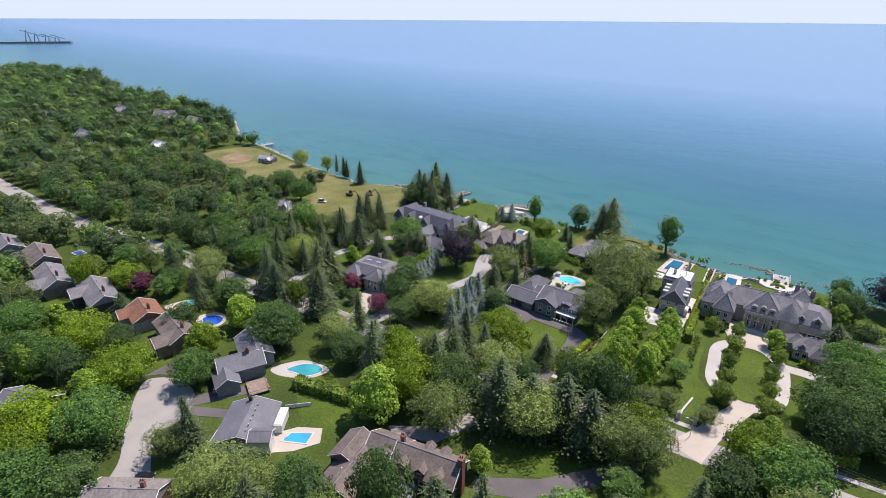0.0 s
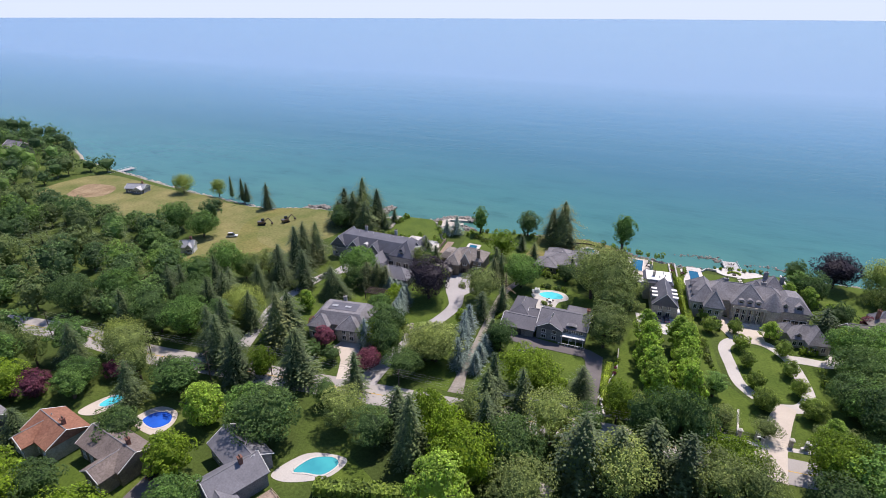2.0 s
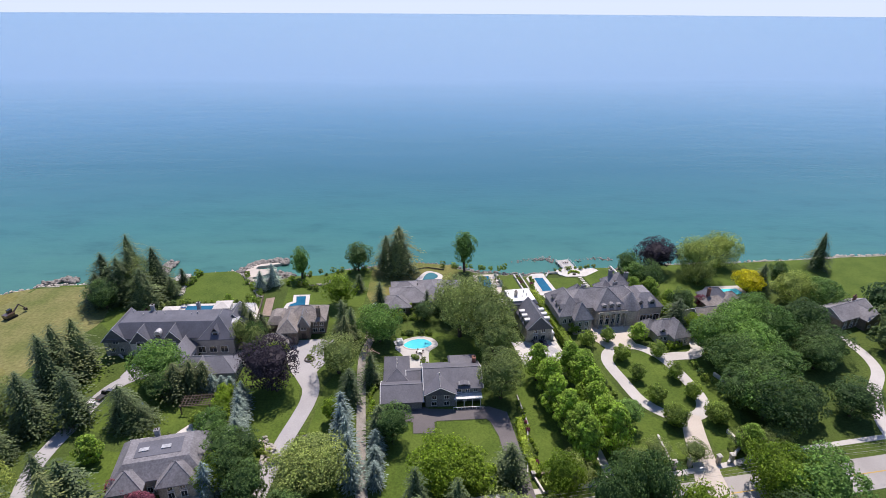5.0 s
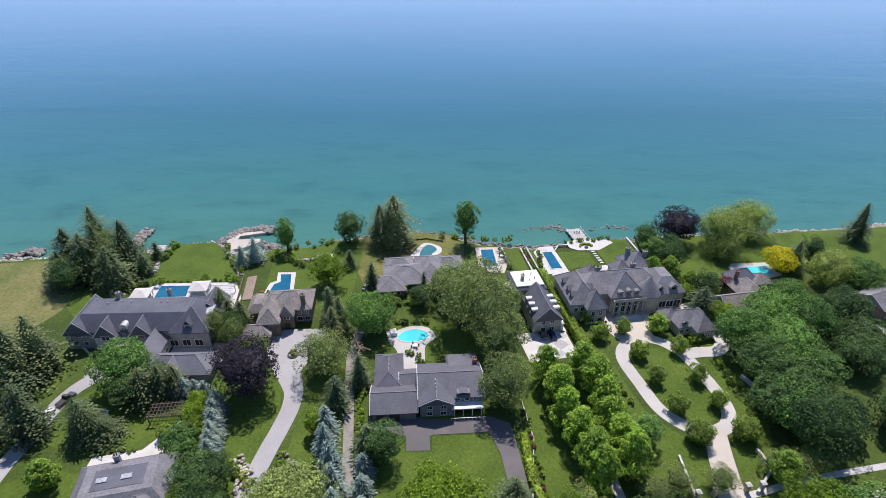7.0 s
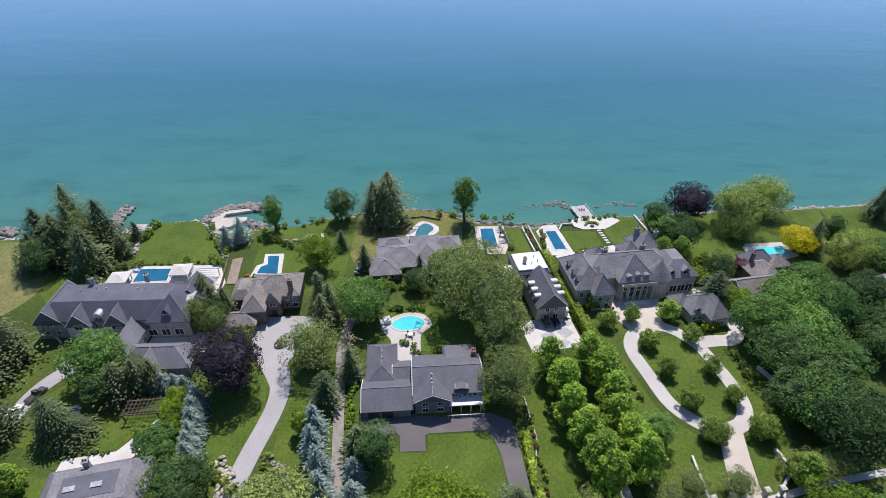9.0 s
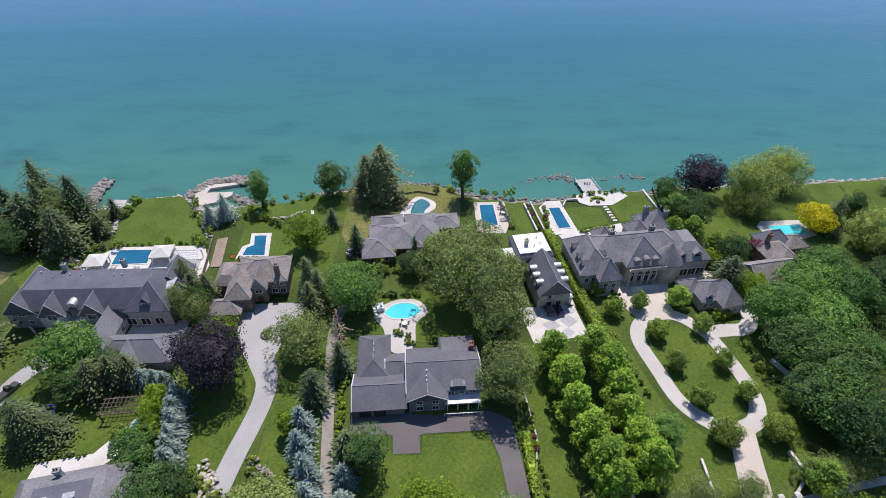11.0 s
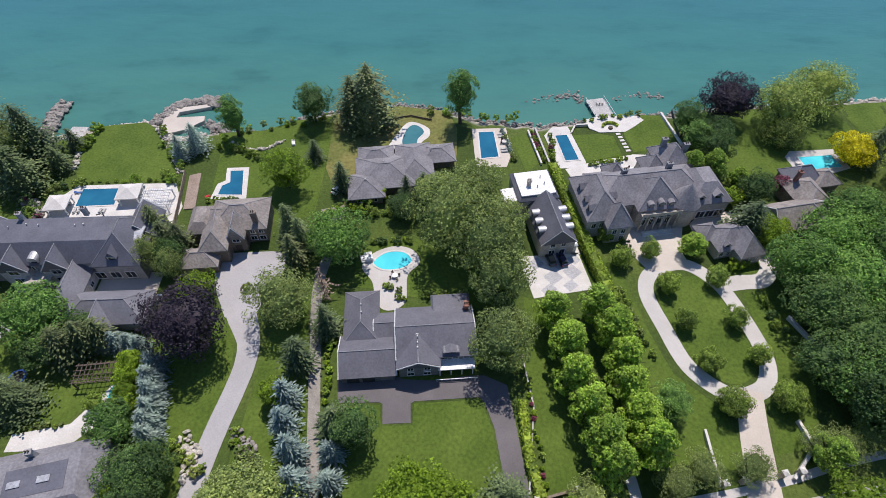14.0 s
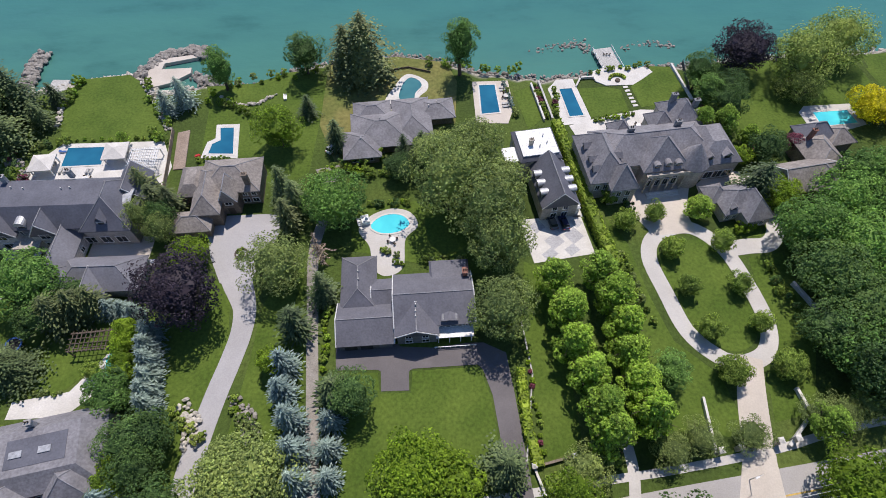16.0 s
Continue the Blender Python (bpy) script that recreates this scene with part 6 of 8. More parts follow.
def ring(bm, inner, outer, z0, z1):
    a = [[bm.verts.new((x, y, z)) for x, y in p] for p, z in ((inner, z0), (inner, z1), (outer, z1), (outer, z0))]
    n = len(inner)
    for i in range(n):
        j = (i + 1) % n
        for p, q in ((0, 1), (1, 2), (2, 3)):
            bm.faces.new((a[p][i], a[p][j], a[q][j], a[q][i]))
    bmesh.ops.recalc_face_normals(bm, faces=bm.faces)


def pool(pts, water, label, curved=False, coping=0.45, base=0.1):
    """A pool let into its terrace: stone coping, water a hand below it, and a ladder."""
    line = closed_curve(pts) if curved else pts
    root = tagged(new("swimming_pool"), label, "pool")
    bm = bmesh.new()
    ring(bm, line, offset(line, coping), base - 0.2, base + 0.07)
    part("coping", bm, M_STONE, root, "pale stone coping")
    bm = bmesh.new()
    flat(bm, offset(line, 0.03), base - 0.2, base + 0.02)
    part("water", bm, water, root, "clear still pool water")
    (x0, y0), (x1, y1) = line[0], line[1]
    bm = bmesh.new()
    for s in (0.3, 0.42):
        px, py = x0 + (x1 - x0) * s, y0 + (y1 - y0) * s
        tube(bm, (px, py, base), (px, py, base + 0.8), 0.035, 0.035, 6)
    part("ladder", bm, M_LEAD, root, "pool ladder rails")
    CLEAR.append(offset(line, 1.5))


slab("pool_terrace", [(-97, 57), (-97.5, 64), (-92, 71.8), (-76, 72.2), (-64, 72.4), (-59.4, 63), (-60, 55)], 0.09, M_STONE, "white stone pool terrace behind a grey mansion")
pool([(-89.9, 70.2), (-79.6, 70.4), (-78.8, 63.9), (-89.4, 63.4)], M_POOL_BLUE, "rectangular blue pool in a white stone terrace", base=0.12)
slab("pool_terrace", [(-50.6, 78.6), (-44.0, 78.8), (-42.2, 65.6), (-52.4, 65.8), (-51.8, 71.8), (-49.8, 73.2)], 0.09, M_STONE, "pale stone terrace round a stepped pool")
pool([(-49.2, 77.2), (-45.4, 77.3), (-43.7, 67.2), (-50.6, 67.4), (-50.2, 71), (-48.2, 72.4)], M_POOL_BLUE, "stepped blue pool behind a brown stone house", base=0.12)
slab("timber_deck", [(-60.8, 75.4), (-57.6, 76.4), (-55.6, 62), (-58.8, 61.6)], 0.3, M_DECK, "weathered brown timber deck beside a fence", thick=0.4)
slab("pool_terrace", [(-3, 84.5), (0.4, 95), (4, 99.6), (9.5, 96.6), (10, 92.5), (7.4, 89), (7.4, 85)], 0.06, M_STONE, "pale stone edge round a lakeside pool", True)
pool([(1.6, 88.6), (2.4, 94.6), (4.6, 97.8), (7.2, 96.6), (8.2, 94), (6.4, 91), (5.6, 87.8)], M_POOL_TEAL, "teal kidney pool with a pale rim beside the lake", True)
slab("pool_terrace", [(23.6, 95.6), (34.6, 96), (35.4, 84), (33.2, 77.6), (24, 78)], 0.09, M_BEIGE, "pale stone pool terrace with round shrubs")
pool([(25.7, 93.9), (30.4, 94.1), (31.1, 82.2), (25.8, 81.6)], M_POOL_BLUE, "long blue pool beside round grey shrubs", base=0.12)
slab("pool_terrace", [(46.4, 92), (49.4, 96), (54.6, 96.4), (57.4, 79.4), (56.8, 77.6), (49, 76.6)], 0.09, M_STONE, "white stone terrace round a long pool")
pool([(49.9, 91.8), (53.6, 92.1), (55.4, 80.5), (51.3, 80.1)], M_POOL_BLUE, "long narrow blue pool in white stone", base=0.12)
slab("pool_terrace", [(118.6, 80.6), (121, 83.2), (135, 84), (136.4, 75.4), (126, 72), (119.6, 73.2)], 0.09, M_PAVER, "paved terrace round a bright pool")
pool([(122.6, 80.4), (133.0, 81.2), (134.0, 76.0), (123.2, 74.9)], M_POOL_CYAN, "bright cyan rectangular pool on a lawn", base=0.12)
slab("pool_terrace", [(-7.4, 41), (-4.6, 45.4), (0.8, 47.6), (5.6, 46.2), (7.4, 42), (4.4, 38), (4, 30), (0, 27.6), (-3.2, 30), (-4.4, 36)], 0.07, M_PAVER, "flagstone patio round an oval pool", True)
pool([(-4.4, 42.2), (-1.4, 45.3), (3.1, 45.4), (5.3, 42.6), (2.6, 40.3), (-1.8, 40.0)], M_POOL_CYAN, "bright cyan oval pool in a flagstone patio", True, base=0.1)
slab("pool_terrace", [(-39, -77), (-36, -69), (-31, -66), (-24.6, -65.4), (-25, -71), (-29, -75), (-35, -78)], 0.07, M_PAVER, "pale patio round a kidney pool", True)
pool([(-34.6, -74.2), (-33, -69), (-28.6, -66.4), (-25.8, -67.6), (-27.2, -72), (-31.4, -73.4)], M_POOL_AQUA, "turquoise kidney pool behind a hedge", True)
slab("pool_terrace", [(-13, -93.5), (-10, -87), (-4.6, -82.8), (-0.6, -86.6), (-3.4, -93), (-8, -98)], 0.07, M_BEIGE, "pale paved terrace beside a low white house")
pool([(-8.6, -92.7), (-9.2, -89.6), (-4.9, -85.9), (-3.2, -89.2)], M_POOL_SKY, "small bright blue pool on a pale terrace")
slab("pool_terrace", [(-87, -79), (-85.6, -72), (-79, -71), (-75.6, -75.6), (-77.4, -80.6)], 0.07, M_BEIGE, "pale terrace round a blue pool", True)
pool([(-84.6, -77.6), (-83.6, -73.6), (-79.4, -72.6), (-77.0, -75.4), (-79.2, -78.6)], M_POOL_DEEP, "round deep blue pool in a small garden", True)
slab("pool_terrace", [(-104.5, -83), (-103, -75), (-98.6, -71), (-96.4, -74), (-99, -82)], 0.07, M_BEIGE, "beige terrace round a small pool", True)
pool([(-101.8, -78.4), (-101.4, -74.2), (-98.8, -72.2), (-97.6, -74.6), (-99.4, -78.4)], M_POOL_CYAN, "small pale cyan kidney pool", True)
pool([(-188, -90.6), (-188.4, -87), (-183.4, -86.4), (-183, -90)], M_POOL_DEEP, "small blue pool behind street houses")
slab("pool_terrace", [(-76, -4.6), (-76, -1), (-65, 1), (-60, 8.6), (-55, 10.6), (-57, 3), (-63, -3), (-66, -4.2)], 0.06, M_STONE, "white stone terrace behind a hipped house")
pool([(-59.4, 8.6), (-56.2, 9.6), (-55.6, 5), (-54.6, 1.2), (-56.4, 0.2), (-58.2, 3.4)], M_POOL_CYAN, "winding pale blue garden pool", True)


def pavilion(x, y, rz, w, d, label):
    """A square garden pavilion: four posts, a pale hipped canopy and a bench inside."""
    root = tagged(new("garden_pavilion"), label, "pavilion")
    root.matrix_basis = pose(x, y, 0.09, 0, 0, rz)
    for sx in (-1, 1):
        for sy in (-1, 1):
            bm = bmesh.new()
            box(bm, sx * (w / 2 - 0.2), sy * (d / 2 - 0.2), 0, 0.3, 0.3, 2.7)
            part("post", bm, M_WHITE, root)
    bm = bmesh.new()
    roof_mesh(bm, 0, 0, w, d, 2.8, 1.2, 'hip', 'x', 0.35, 0.35)
    bmesh.ops.recalc_face_normals(bm, faces=bm.faces)
    part("canopy", bm, M_STONE, root, "pale fabric canopy")
    bm = bmesh.new()
    box(bm, 0, d / 2 - 0.9, 0, w * 0.7, 0.8, 0.45)
    box(bm, 0, d / 2 - 0.55, 0.45, w * 0.7, 0.2, 0.4)
    part("bench", bm, M_CONCRETE, root)


def pergola(x, y, rz, w, d, n, material, label, hgt=2.7):
    root = tagged(new("pergola"), label, "pergola")
    root.matrix_basis = pose(x, y, 0.06, 0, 0, rz)
    for sx in (-1, 1):
        for sy in (-1, 1):
            bm = bmesh.new()
            box(bm, sx * (w / 2 - 0.2), sy * (d / 2 - 0.2), 0, 0.26, 0.26, hgt)
            part("post", bm, material, root)
    for sy in (-1, 1):
        bm = bmesh.new()
        box(bm, 0, sy * (d / 2 - 0.2), hgt, w + 0.4, 0.2, 0.24)
        part("beam", bm, material, root)
    for k in range(n):
        bm = bmesh.new()
        box(bm, -w / 2 + w * (k + 0.5) / n, 0, hgt + 0.24, 0.16, d + 0.5, 0.2)
        part("slat", bm, material, root)
    for k in range(n // 2):
        bm = bmesh.new()
        box(bm, 0, -d / 2 + d * (k + 0.5) / (n // 2), hgt + 0.45, w + 0.3, 0.14, 0.12)
        part("batten", bm, material, root)


pavilion(-92.6, 62.4, 4, 5.4, 5.2, "white poolside pavilion with a pale canopy")
pavilion(-74.4, 66.4, 4, 5.6, 5.4, "white poolside pavilion beside a pergola")
pergola(-66.0, 63.6, 3, 7.6, 6.6, 12, M_WHITE, "white slatted pergola on a stone terrace")
pergola(-62.6, 11.2, 5, 8.4, 4.6, 9, M_TIMBER, "dark timber pergola beside a garden pool")


def lounger(x, y, rz, cloth, label="white sun lounger on a pool terrace"):
    root = tagged(new("sun_lounger"), label, "sun lounger", "sun loungers round the pools")
    root.matrix_basis = pose(x, y, 0.1, 0, 0, rz)
    bm = bmesh.new()
    box(bm, 0, 0, 0.25, 0.7, 1.9, 0.08)
    part("frame", bm, M_WHITE, root)
    for sx in (-0.28, 0.28):
        for sy in (-0.8, 0.8):
            bm = bmesh.new()
            box(bm, sx, sy, 0, 0.06, 0.06, 0.25)
            part("leg", bm, M_WHITE, root)
    bm = bmesh.new()
    box(bm, 0, -0.3, 0.33, 0.66, 1.25, 0.1)
    bmesh.ops.bevel(bm, geom=bm.edges[:], offset=0.03, segments=1, affect='EDGES')
    part("mattress", bm, cloth, root)
    bm = bmesh.new()
    bmesh.ops.create_cube(bm, size=1, matrix=pose(0, 0.62, 0.52, 35) @ Matrix.Diagonal((0.66, 0.75, 0.1, 1)))
    part("backrest", bm, cloth, root)


for lx, ly, lr, lc in ((-88.8, 61.6, 180, M_CONCRETE), (-87.6, 61.6, 180, M_CONCRETE), (-81.6, 61.4, 180, M_CONCRETE), (-80.6, 61.4, 180, M_CONCRETE), (-90.6, 68.6, 90, M_BLUECLOTH),
                       (32.6, 92.6, -90, M_CONCRETE), (32.7, 91.4, -90, M_CONCRETE), (32.9, 85.6, -90, M_CONCRETE), (33.0, 84.4, -90, M_CONCRETE), (121.2, 77.4, 100, M_STONE), (121.4, 75.6, 100, M_STONE)):
    lounger(lx, ly, lr, lc)


def table_set(x, y, cloth, label):
    """A round table with a parasol-like top and four stools."""
    root = tagged(new("garden_table"), label, "table")
    root.matrix_basis = pose(x, y, 0.1)
    bm = bmesh.new()
    tube(bm, (0, 0, 0.68), (0, 0, 0.76), 0.75, 0.75, 16)
    part("tabletop", bm, cloth, root)
    bm = bmesh.new()
    tube(bm, (0, 0, 0), (0, 0, 0.68), 0.2, 0.08, 8)
    part("stand", bm, M_TIMBER, root)


def stool(x, y, z=0.1):
    root = tagged(new("garden_chair"), "small dark garden chair on a terrace", "chair", "garden chairs")
    root.matrix_basis = pose(x, y, z, 0, 0, (x * 77) % 360)
    bm = bmesh.new()
    box(bm, 0, 0, 0.38, 0.5, 0.5, 0.08)
    part("seat", bm, M_TIMBER, root)
    bm = bmesh.new()
    box(bm, 0, 0.22, 0.46, 0.5, 0.06, 0.45)
    part("backrest", bm, M_TIMBER, root)
    for sx in (-0.2, 0.2):
        for sy in (-0.2, 0.2):
            bm = bmesh.new()
            box(bm, sx, sy, 0, 0.05, 0.05, 0.38)
            part("leg", bm, M_TIMBER, root)


for tx, ty, tc in ((1.2, 37.6, M_WHITE), (33.4, 88.6, M_STONE), (3.2, 84.6, M_WHITE), (-81, 58.6, M_WHITE), (70.2, 75.4, M_WHITE), (65.4, 74.6, M_WHITE)):
    table_set(tx, ty, tc, "round garden table on a terrace")
    for a in range(4):
        stool(tx + 1.25 * math.cos(a * 1.57 + 0.5), ty + 1.25 * math.sin(a * 1.57 + 0.5))

# the white pool slide box beside the oval pool
bm = bmesh.new()
box(bm, 0, 0, 0, 2.0, 2.4, 1.3)
bmesh.ops.bevel(bm, geom=bm.edges[:], offset=0.08, segments=2, affect='EDGES')
for k in range(4):
    box(bm, -1.5, -0.9 + 0.6 * k, 0.2, 1.2, 0.5, 0.25)
ob = tagged(part("pool_cabinet", bm, M_WHITE), "white pool cabinet and seats beside an oval pool", "cabinet")
ob.matrix_basis = pose(-5.8, 43.6, 0.07, 0, 0, 15)

# the lake terrace of the stone mansion
slab("terrace", [(60.5, 99.4), (61.5, 95.2), (64.4, 93.2), (72.6, 93.4), (75.4, 95.4), (80, 99.2), (78.6, 101.4), (73, 101.6), (64, 101)], 0.12, M_STONE, "pale stone lake terrace with a fire pit")
slab("terrace", [(50.6, 76.4), (57.6, 78.8), (72.4, 82.6), (76.6, 82.4), (78, 72), (74, 66), (54, 66)], 0.1, M_STONE, "white stone terrace behind a stone mansion")
for k in range(6):
    bm = bmesh.new()
    box(bm, 0, 0, 0, 1.5, 0.85, 0.12)
    ob = tagged(part("stepping_stone", bm, M_STONE), "square pale stepping stone in a lawn", "stepping stone", "stepping stones")
    ob.matrix_basis = pose(70.1 + 0.26 * k, 92.4 - 1.6 * k, 0.02, 0, 0, 8)
bm = bmesh.new()
for k in range(9):
    a = radians(20 + 140 * k / 8)
    box(bm, 2.4 * math.cos(a), 2.0 * math.sin(a), 0, 1.0, 0.8, 0.75, math.degrees(a) + 90)
ob = tagged(part("curved_bench", bm, LEAF["hedge"]), "curved green-cushioned bench round a fire pit", "bench")
ob.matrix_basis = pose(68.2, 95.6, 0.12, 0, 0, 5)
bm = bmesh.new()
tube(bm, (0, 0, 0), (0, 0, 0.5), 0.8, 0.7, 12)
tube(bm, (0, 0, 0.42), (0, 0, 0.52), 0.5, 0.5, 12)
ob = tagged(part("fire_pit", bm, M_TIMBER), "round dark fire pit on a stone terrace", "fire pit")
ob.matrix_basis = pose(68.2, 95.2, 0.12)


def low_wall(name, pts, width, height, material, label):
    bm = bmesh.new()
    for (x0, y0), (x1, y1) in zip(pts, pts[1:]):
        L = math.hypot(x1 - x0, y1 - y0)
        box(bm, (x0 + x1) / 2, (y0 + y1) / 2, -0.2, L + width, width, height + 0.2, math.degrees(math.atan2(y1 - y0, x1 - x0)))
        box(bm, (x0 + x1) / 2, (y0 + y1) / 2, height, L + width + 0.1, width + 0.12, 0.08, math.degrees(math.atan2(y1 - y0, x1 - x0)))
    return tagged(part(name, bm, material), label, "wall")


low_wall("garden_wall", [(55.2, 93), (57, 96.6), (61, 97)], 0.4, 0.5, M_STONE, "low white stone wall at the edge of a lawn")
low_wall("garden_wall", [(86.4, 102.2), (88.6, 86.4)], 0.5, 0.7, M_STONE, "low white stone wall beside a lawn")
low_wall("garden_wall", [(41.4, 93.6), (43.6, 78.6)], 0.45, 0.9, M_STONE, "white stone wall between two lots")
low_wall("garden_wall", [(43.8, 94.6), (46, 79)], 0.45, 0.9, M_CONCRETE, "pale wall with planted shrubs")
low_wall("garden_wall", [(30.2, -15.6), (31.8, -20.6)], 0.35, 0.8, M_STONE, "white wall beside a driveway entrance")
low_wall("garden_wall", [(32.2, -15.2), (38.2, -13.8)], 0.35, 0.8, M_BROWNSTONE, "low stone wall behind a hedge")
low_wall("garden_wall", [(66.5, -3), (66.0, -13.6)], 0.4, 1.0, M_STONE, "pale stone wall beside the entrance drive")
low_wall("garden_wall", [(86.6, -1.4), (87.6, -6.6), (81, -12.5)], 0.5, 1.0, M_STONE, "pale stone wall beside the entrance drive")
low_wall("garden_wall", [(29, -14.4), (32, 3), (30.8, 15)], 0.2, 0.3, M_CONCRETE, "low edging of a flower bed")
low_wall("garden_wall", [(95.2, 23.5), (98, 17)], 0.6, 1.1, M_STONE, "short pale stone wall under trees")
low_wall("garden_wall", [(-103.4, 50), (-102, 40), (-97, 36)], 0.4, 0.6, M_STONE, "low pale wall beside a grey mansion")


def gate_pillar(x, y, s=0.9, hgt=2.4):
    root = tagged(new("gate_pillar"), "square pale stone gate pillar with a cap", "pillar", "gate pillars")
    root.matrix_basis = pose(x, y, 0, 0, 0, 8)
    bm = bmesh.new()
    box(bm, 0, 0, -0.2, s, s, hgt + 0.2)
    part("shaft", bm, M_LIMESTONE, root)
    bm = bmesh.new()
    box(bm, 0, 0, hgt, s + 0.3, s + 0.3, 0.18)
    roof_mesh(bm, 0, 0, s, s, hgt + 0.2, 0.35, 'hip', 'x', 0.08, 0.02)
    part("cap", bm, M_STONE, root)


for gx, gy in ((70.6, -13.0), (78.6, -12.0), (66.4, -13.6), (82.2, -11.6)):
    gate_pillar(gx, gy)
gate_pillar(30.2, -15.6, 0.7, 1.5)
gate_pillar(38.2, -13.9, 0.7, 1.5)

# grey squares in the white parking court
for k, (sx, sy, sw, sd) in enumerate(((37.4, 41.2, 3.2, 2.8), (41.2, 36.8, 3.8, 3.4), (46.2, 38.4, 3.6, 3.6), (45.2, 34.2, 3.0, 2.4), (39.6, 33.0, 3.4, 2.4), (47.4, 42.4, 2.4, 2.6), (43.2, 40.8, 2.6, 2.6))):
    bm = bmesh.new()
    box(bm, 0, 0, 0, sw, sd, 0.02)
    ob = part("paving_square", bm, M_PAVINGGREY, bpy.data.objects["courtyard"])
    ob.matrix_basis = pose(sx, sy, 0.066, 0, 0, 38)

# a long timber fence between two lots
def fence(pts, material, label, hgt=1.7, step=2.4):
    root = tagged(new("fence"), label, "fence")
    for (x0, y0), (x1, y1) in zip(pts, pts[1:]):
        L = math.hypot(x1 - x0, y1 - y0)
        a = math.degrees(math.atan2(y1 - y0, x1 - x0))
        n = max(1, round(L / step))
        for k in range(n):
            s = (k + 0.5) / n
            bm = bmesh.new()
            box(bm, x0 + (x1 - x0) * s, y0 + (y1 - y0) * s, 0.1, L / n - 0.12, 0.06, hgt - 0.1, a)
            box(bm, x0 + (x1 - x0) * s, y0 + (y1 - y0) * s, hgt, L / n, 0.14, 0.08, a)
            part("panel", bm, material, root)
            bm = bmesh.new()
            box(bm, x0 + (x1 - x0) * k / n, y0 + (y1 - y0) * k / n, -0.2, 0.16, 0.16, hgt + 0.4, a)
            part("post", bm, material, root)


fence([(-62.0, 76), (-60.0, 62), (-58.6, 50)], M_DECK, "tall pale timber fence between two gardens")
fence([(-30.5, -94), (-21.5, -106), (-19, -108.6)], M_WHITE, "white rail fence beside a dark grey roof", 1.2)
fence([(-19, -85), (-14.6, -79.4)], M_WHITE, "pale picket fence between gardens", 1.2)
fence([(-6.6, 98), (-2, 101), (4, 102.4), (11, 100)], M_TIMBER, "low dark fence above the shore", 0.6)
fence([(90, 103), (88.6, 90)], M_DARKWALL, "dark fence beside a lakeside lawn", 1.4)


# ---- the shore: rocks, breakwaters and docks ----
GOLD = 0.8507
ICO = [(0, s * 0.5257, t * GOLD) for s in (-1, 1) for t in (-1, 1)] + [(s * 0.5257, t * GOLD, 0) for s in (-1, 1) for t in (-1, 1)] + [(t * GOLD, 0, s * 0.5257) for s in (-1, 1) for t in (-1, 1)]
ICO_FACES = [f for f in ((i, j, k) for i in range(12) for j in range(i + 1, 12) for k in range(j + 1, 12))
             if all(abs((Vector(ICO[a]) - Vector(ICO[b])).length - 1.0514) < 0.02 for a, b in ((f[0], f[1]), (f[1], f[2]), (f[0], f[2])))]
ICO_FACES = [f if (Vector(ICO[f[1]]) - Vector(ICO[f[0]])).cross(Vector(ICO[f[2]]) - Vector(ICO[f[0]])).dot(Vector(ICO[f[0]])) > 0 else (f[0], f[2], f[1]) for f in ICO_FACES]


def rocks(name, label, line, n, spread, size, material, z=-2.0, seed=1):
    """Uneven boulders piled along a line."""
    rng = random.Random(seed)
    verts, faces = [], []
    for k in range(n):
        s = rng.random() * (len(line) - 1)
        i = min(int(s), len(line) - 2)
        x = line[i][0] + (line[i + 1][0] - line[i][0]) * (s - i) + rng.uniform(-spread, spread)
        y = line[i][1] + (line[i + 1][1] - line[i][1]) * (s - i) + rng.uniform(-spread, spread)
        r = size * rng.uniform(0.5, 1.4)
        hump = rng.uniform(0, 0.3)
        q = Euler((rng.uniform(-0.5, 0.5), rng.uniform(-0.5, 0.5), rng.uniform(0, 6))).to_matrix()
        b = len(verts)
        dim = (r * rng.uniform(0.45, 0.75), r * rng.uniform(0.4, 0.6), r * rng.uniform(0.26, 0.42))
        for c in ICO:
            k = rng.uniform(0.78, 1.15)
            v = q @ Vector((c[0] * dim[0] * k, c[1] * dim[1] * k, c[2] * dim[2] * k))
            verts.append((x + v.x, y + v.y, z + hump + dim[2] * 0.5 + v.z))
        faces.extend([tuple(b + i for i in f) for f in ICO_FACES])
    ob = mesh_object(name, verts, faces, material)
    return tagged(ob, label, "rocks", "", "stuff")


def along(x0, x1, d, step=4):
    n = max(2, int((x1 - x0) / step))
    return [(x0 + (x1 - x0) * k / n, shore_y(x0 + (x1 - x0) * k / n) + d) for k in range(n + 1)]


rocks("shore_rocks", "pale stones along the lake shore", along(-108, -62, -1.6), 420, 1.1, 1.3, M_PALEROCK, -1.5, 2)
rocks("shore_rocks", "mixed stones and boulders along the lake shore", along(-62, 95, -0.6), 900, 1.5, 0.9, M_ROCK, -1.9, 3)
rocks("shore_rocks", "pale pebbly stones along the eastern shore", along(95, 230, -0.8), 500, 1.3, 1.1, M_PALEROCK, -1.9, 4)
rocks("shore_rocks", "pale stones along the western shore", along(-330, -108, -0.8), 600, 1.5, 1.2, M_PALEROCK, -1.9, 5)
rocks("breakwater_rocks", "piled grey boulders of a breakwater", [(-80, 102.4), (-78.2, 106), (-74, 112.4), (-63.4, 114.2), (-62.4, 111.4)], 330, 1.6, 1.7, M_ROCK, -1.7, 6)
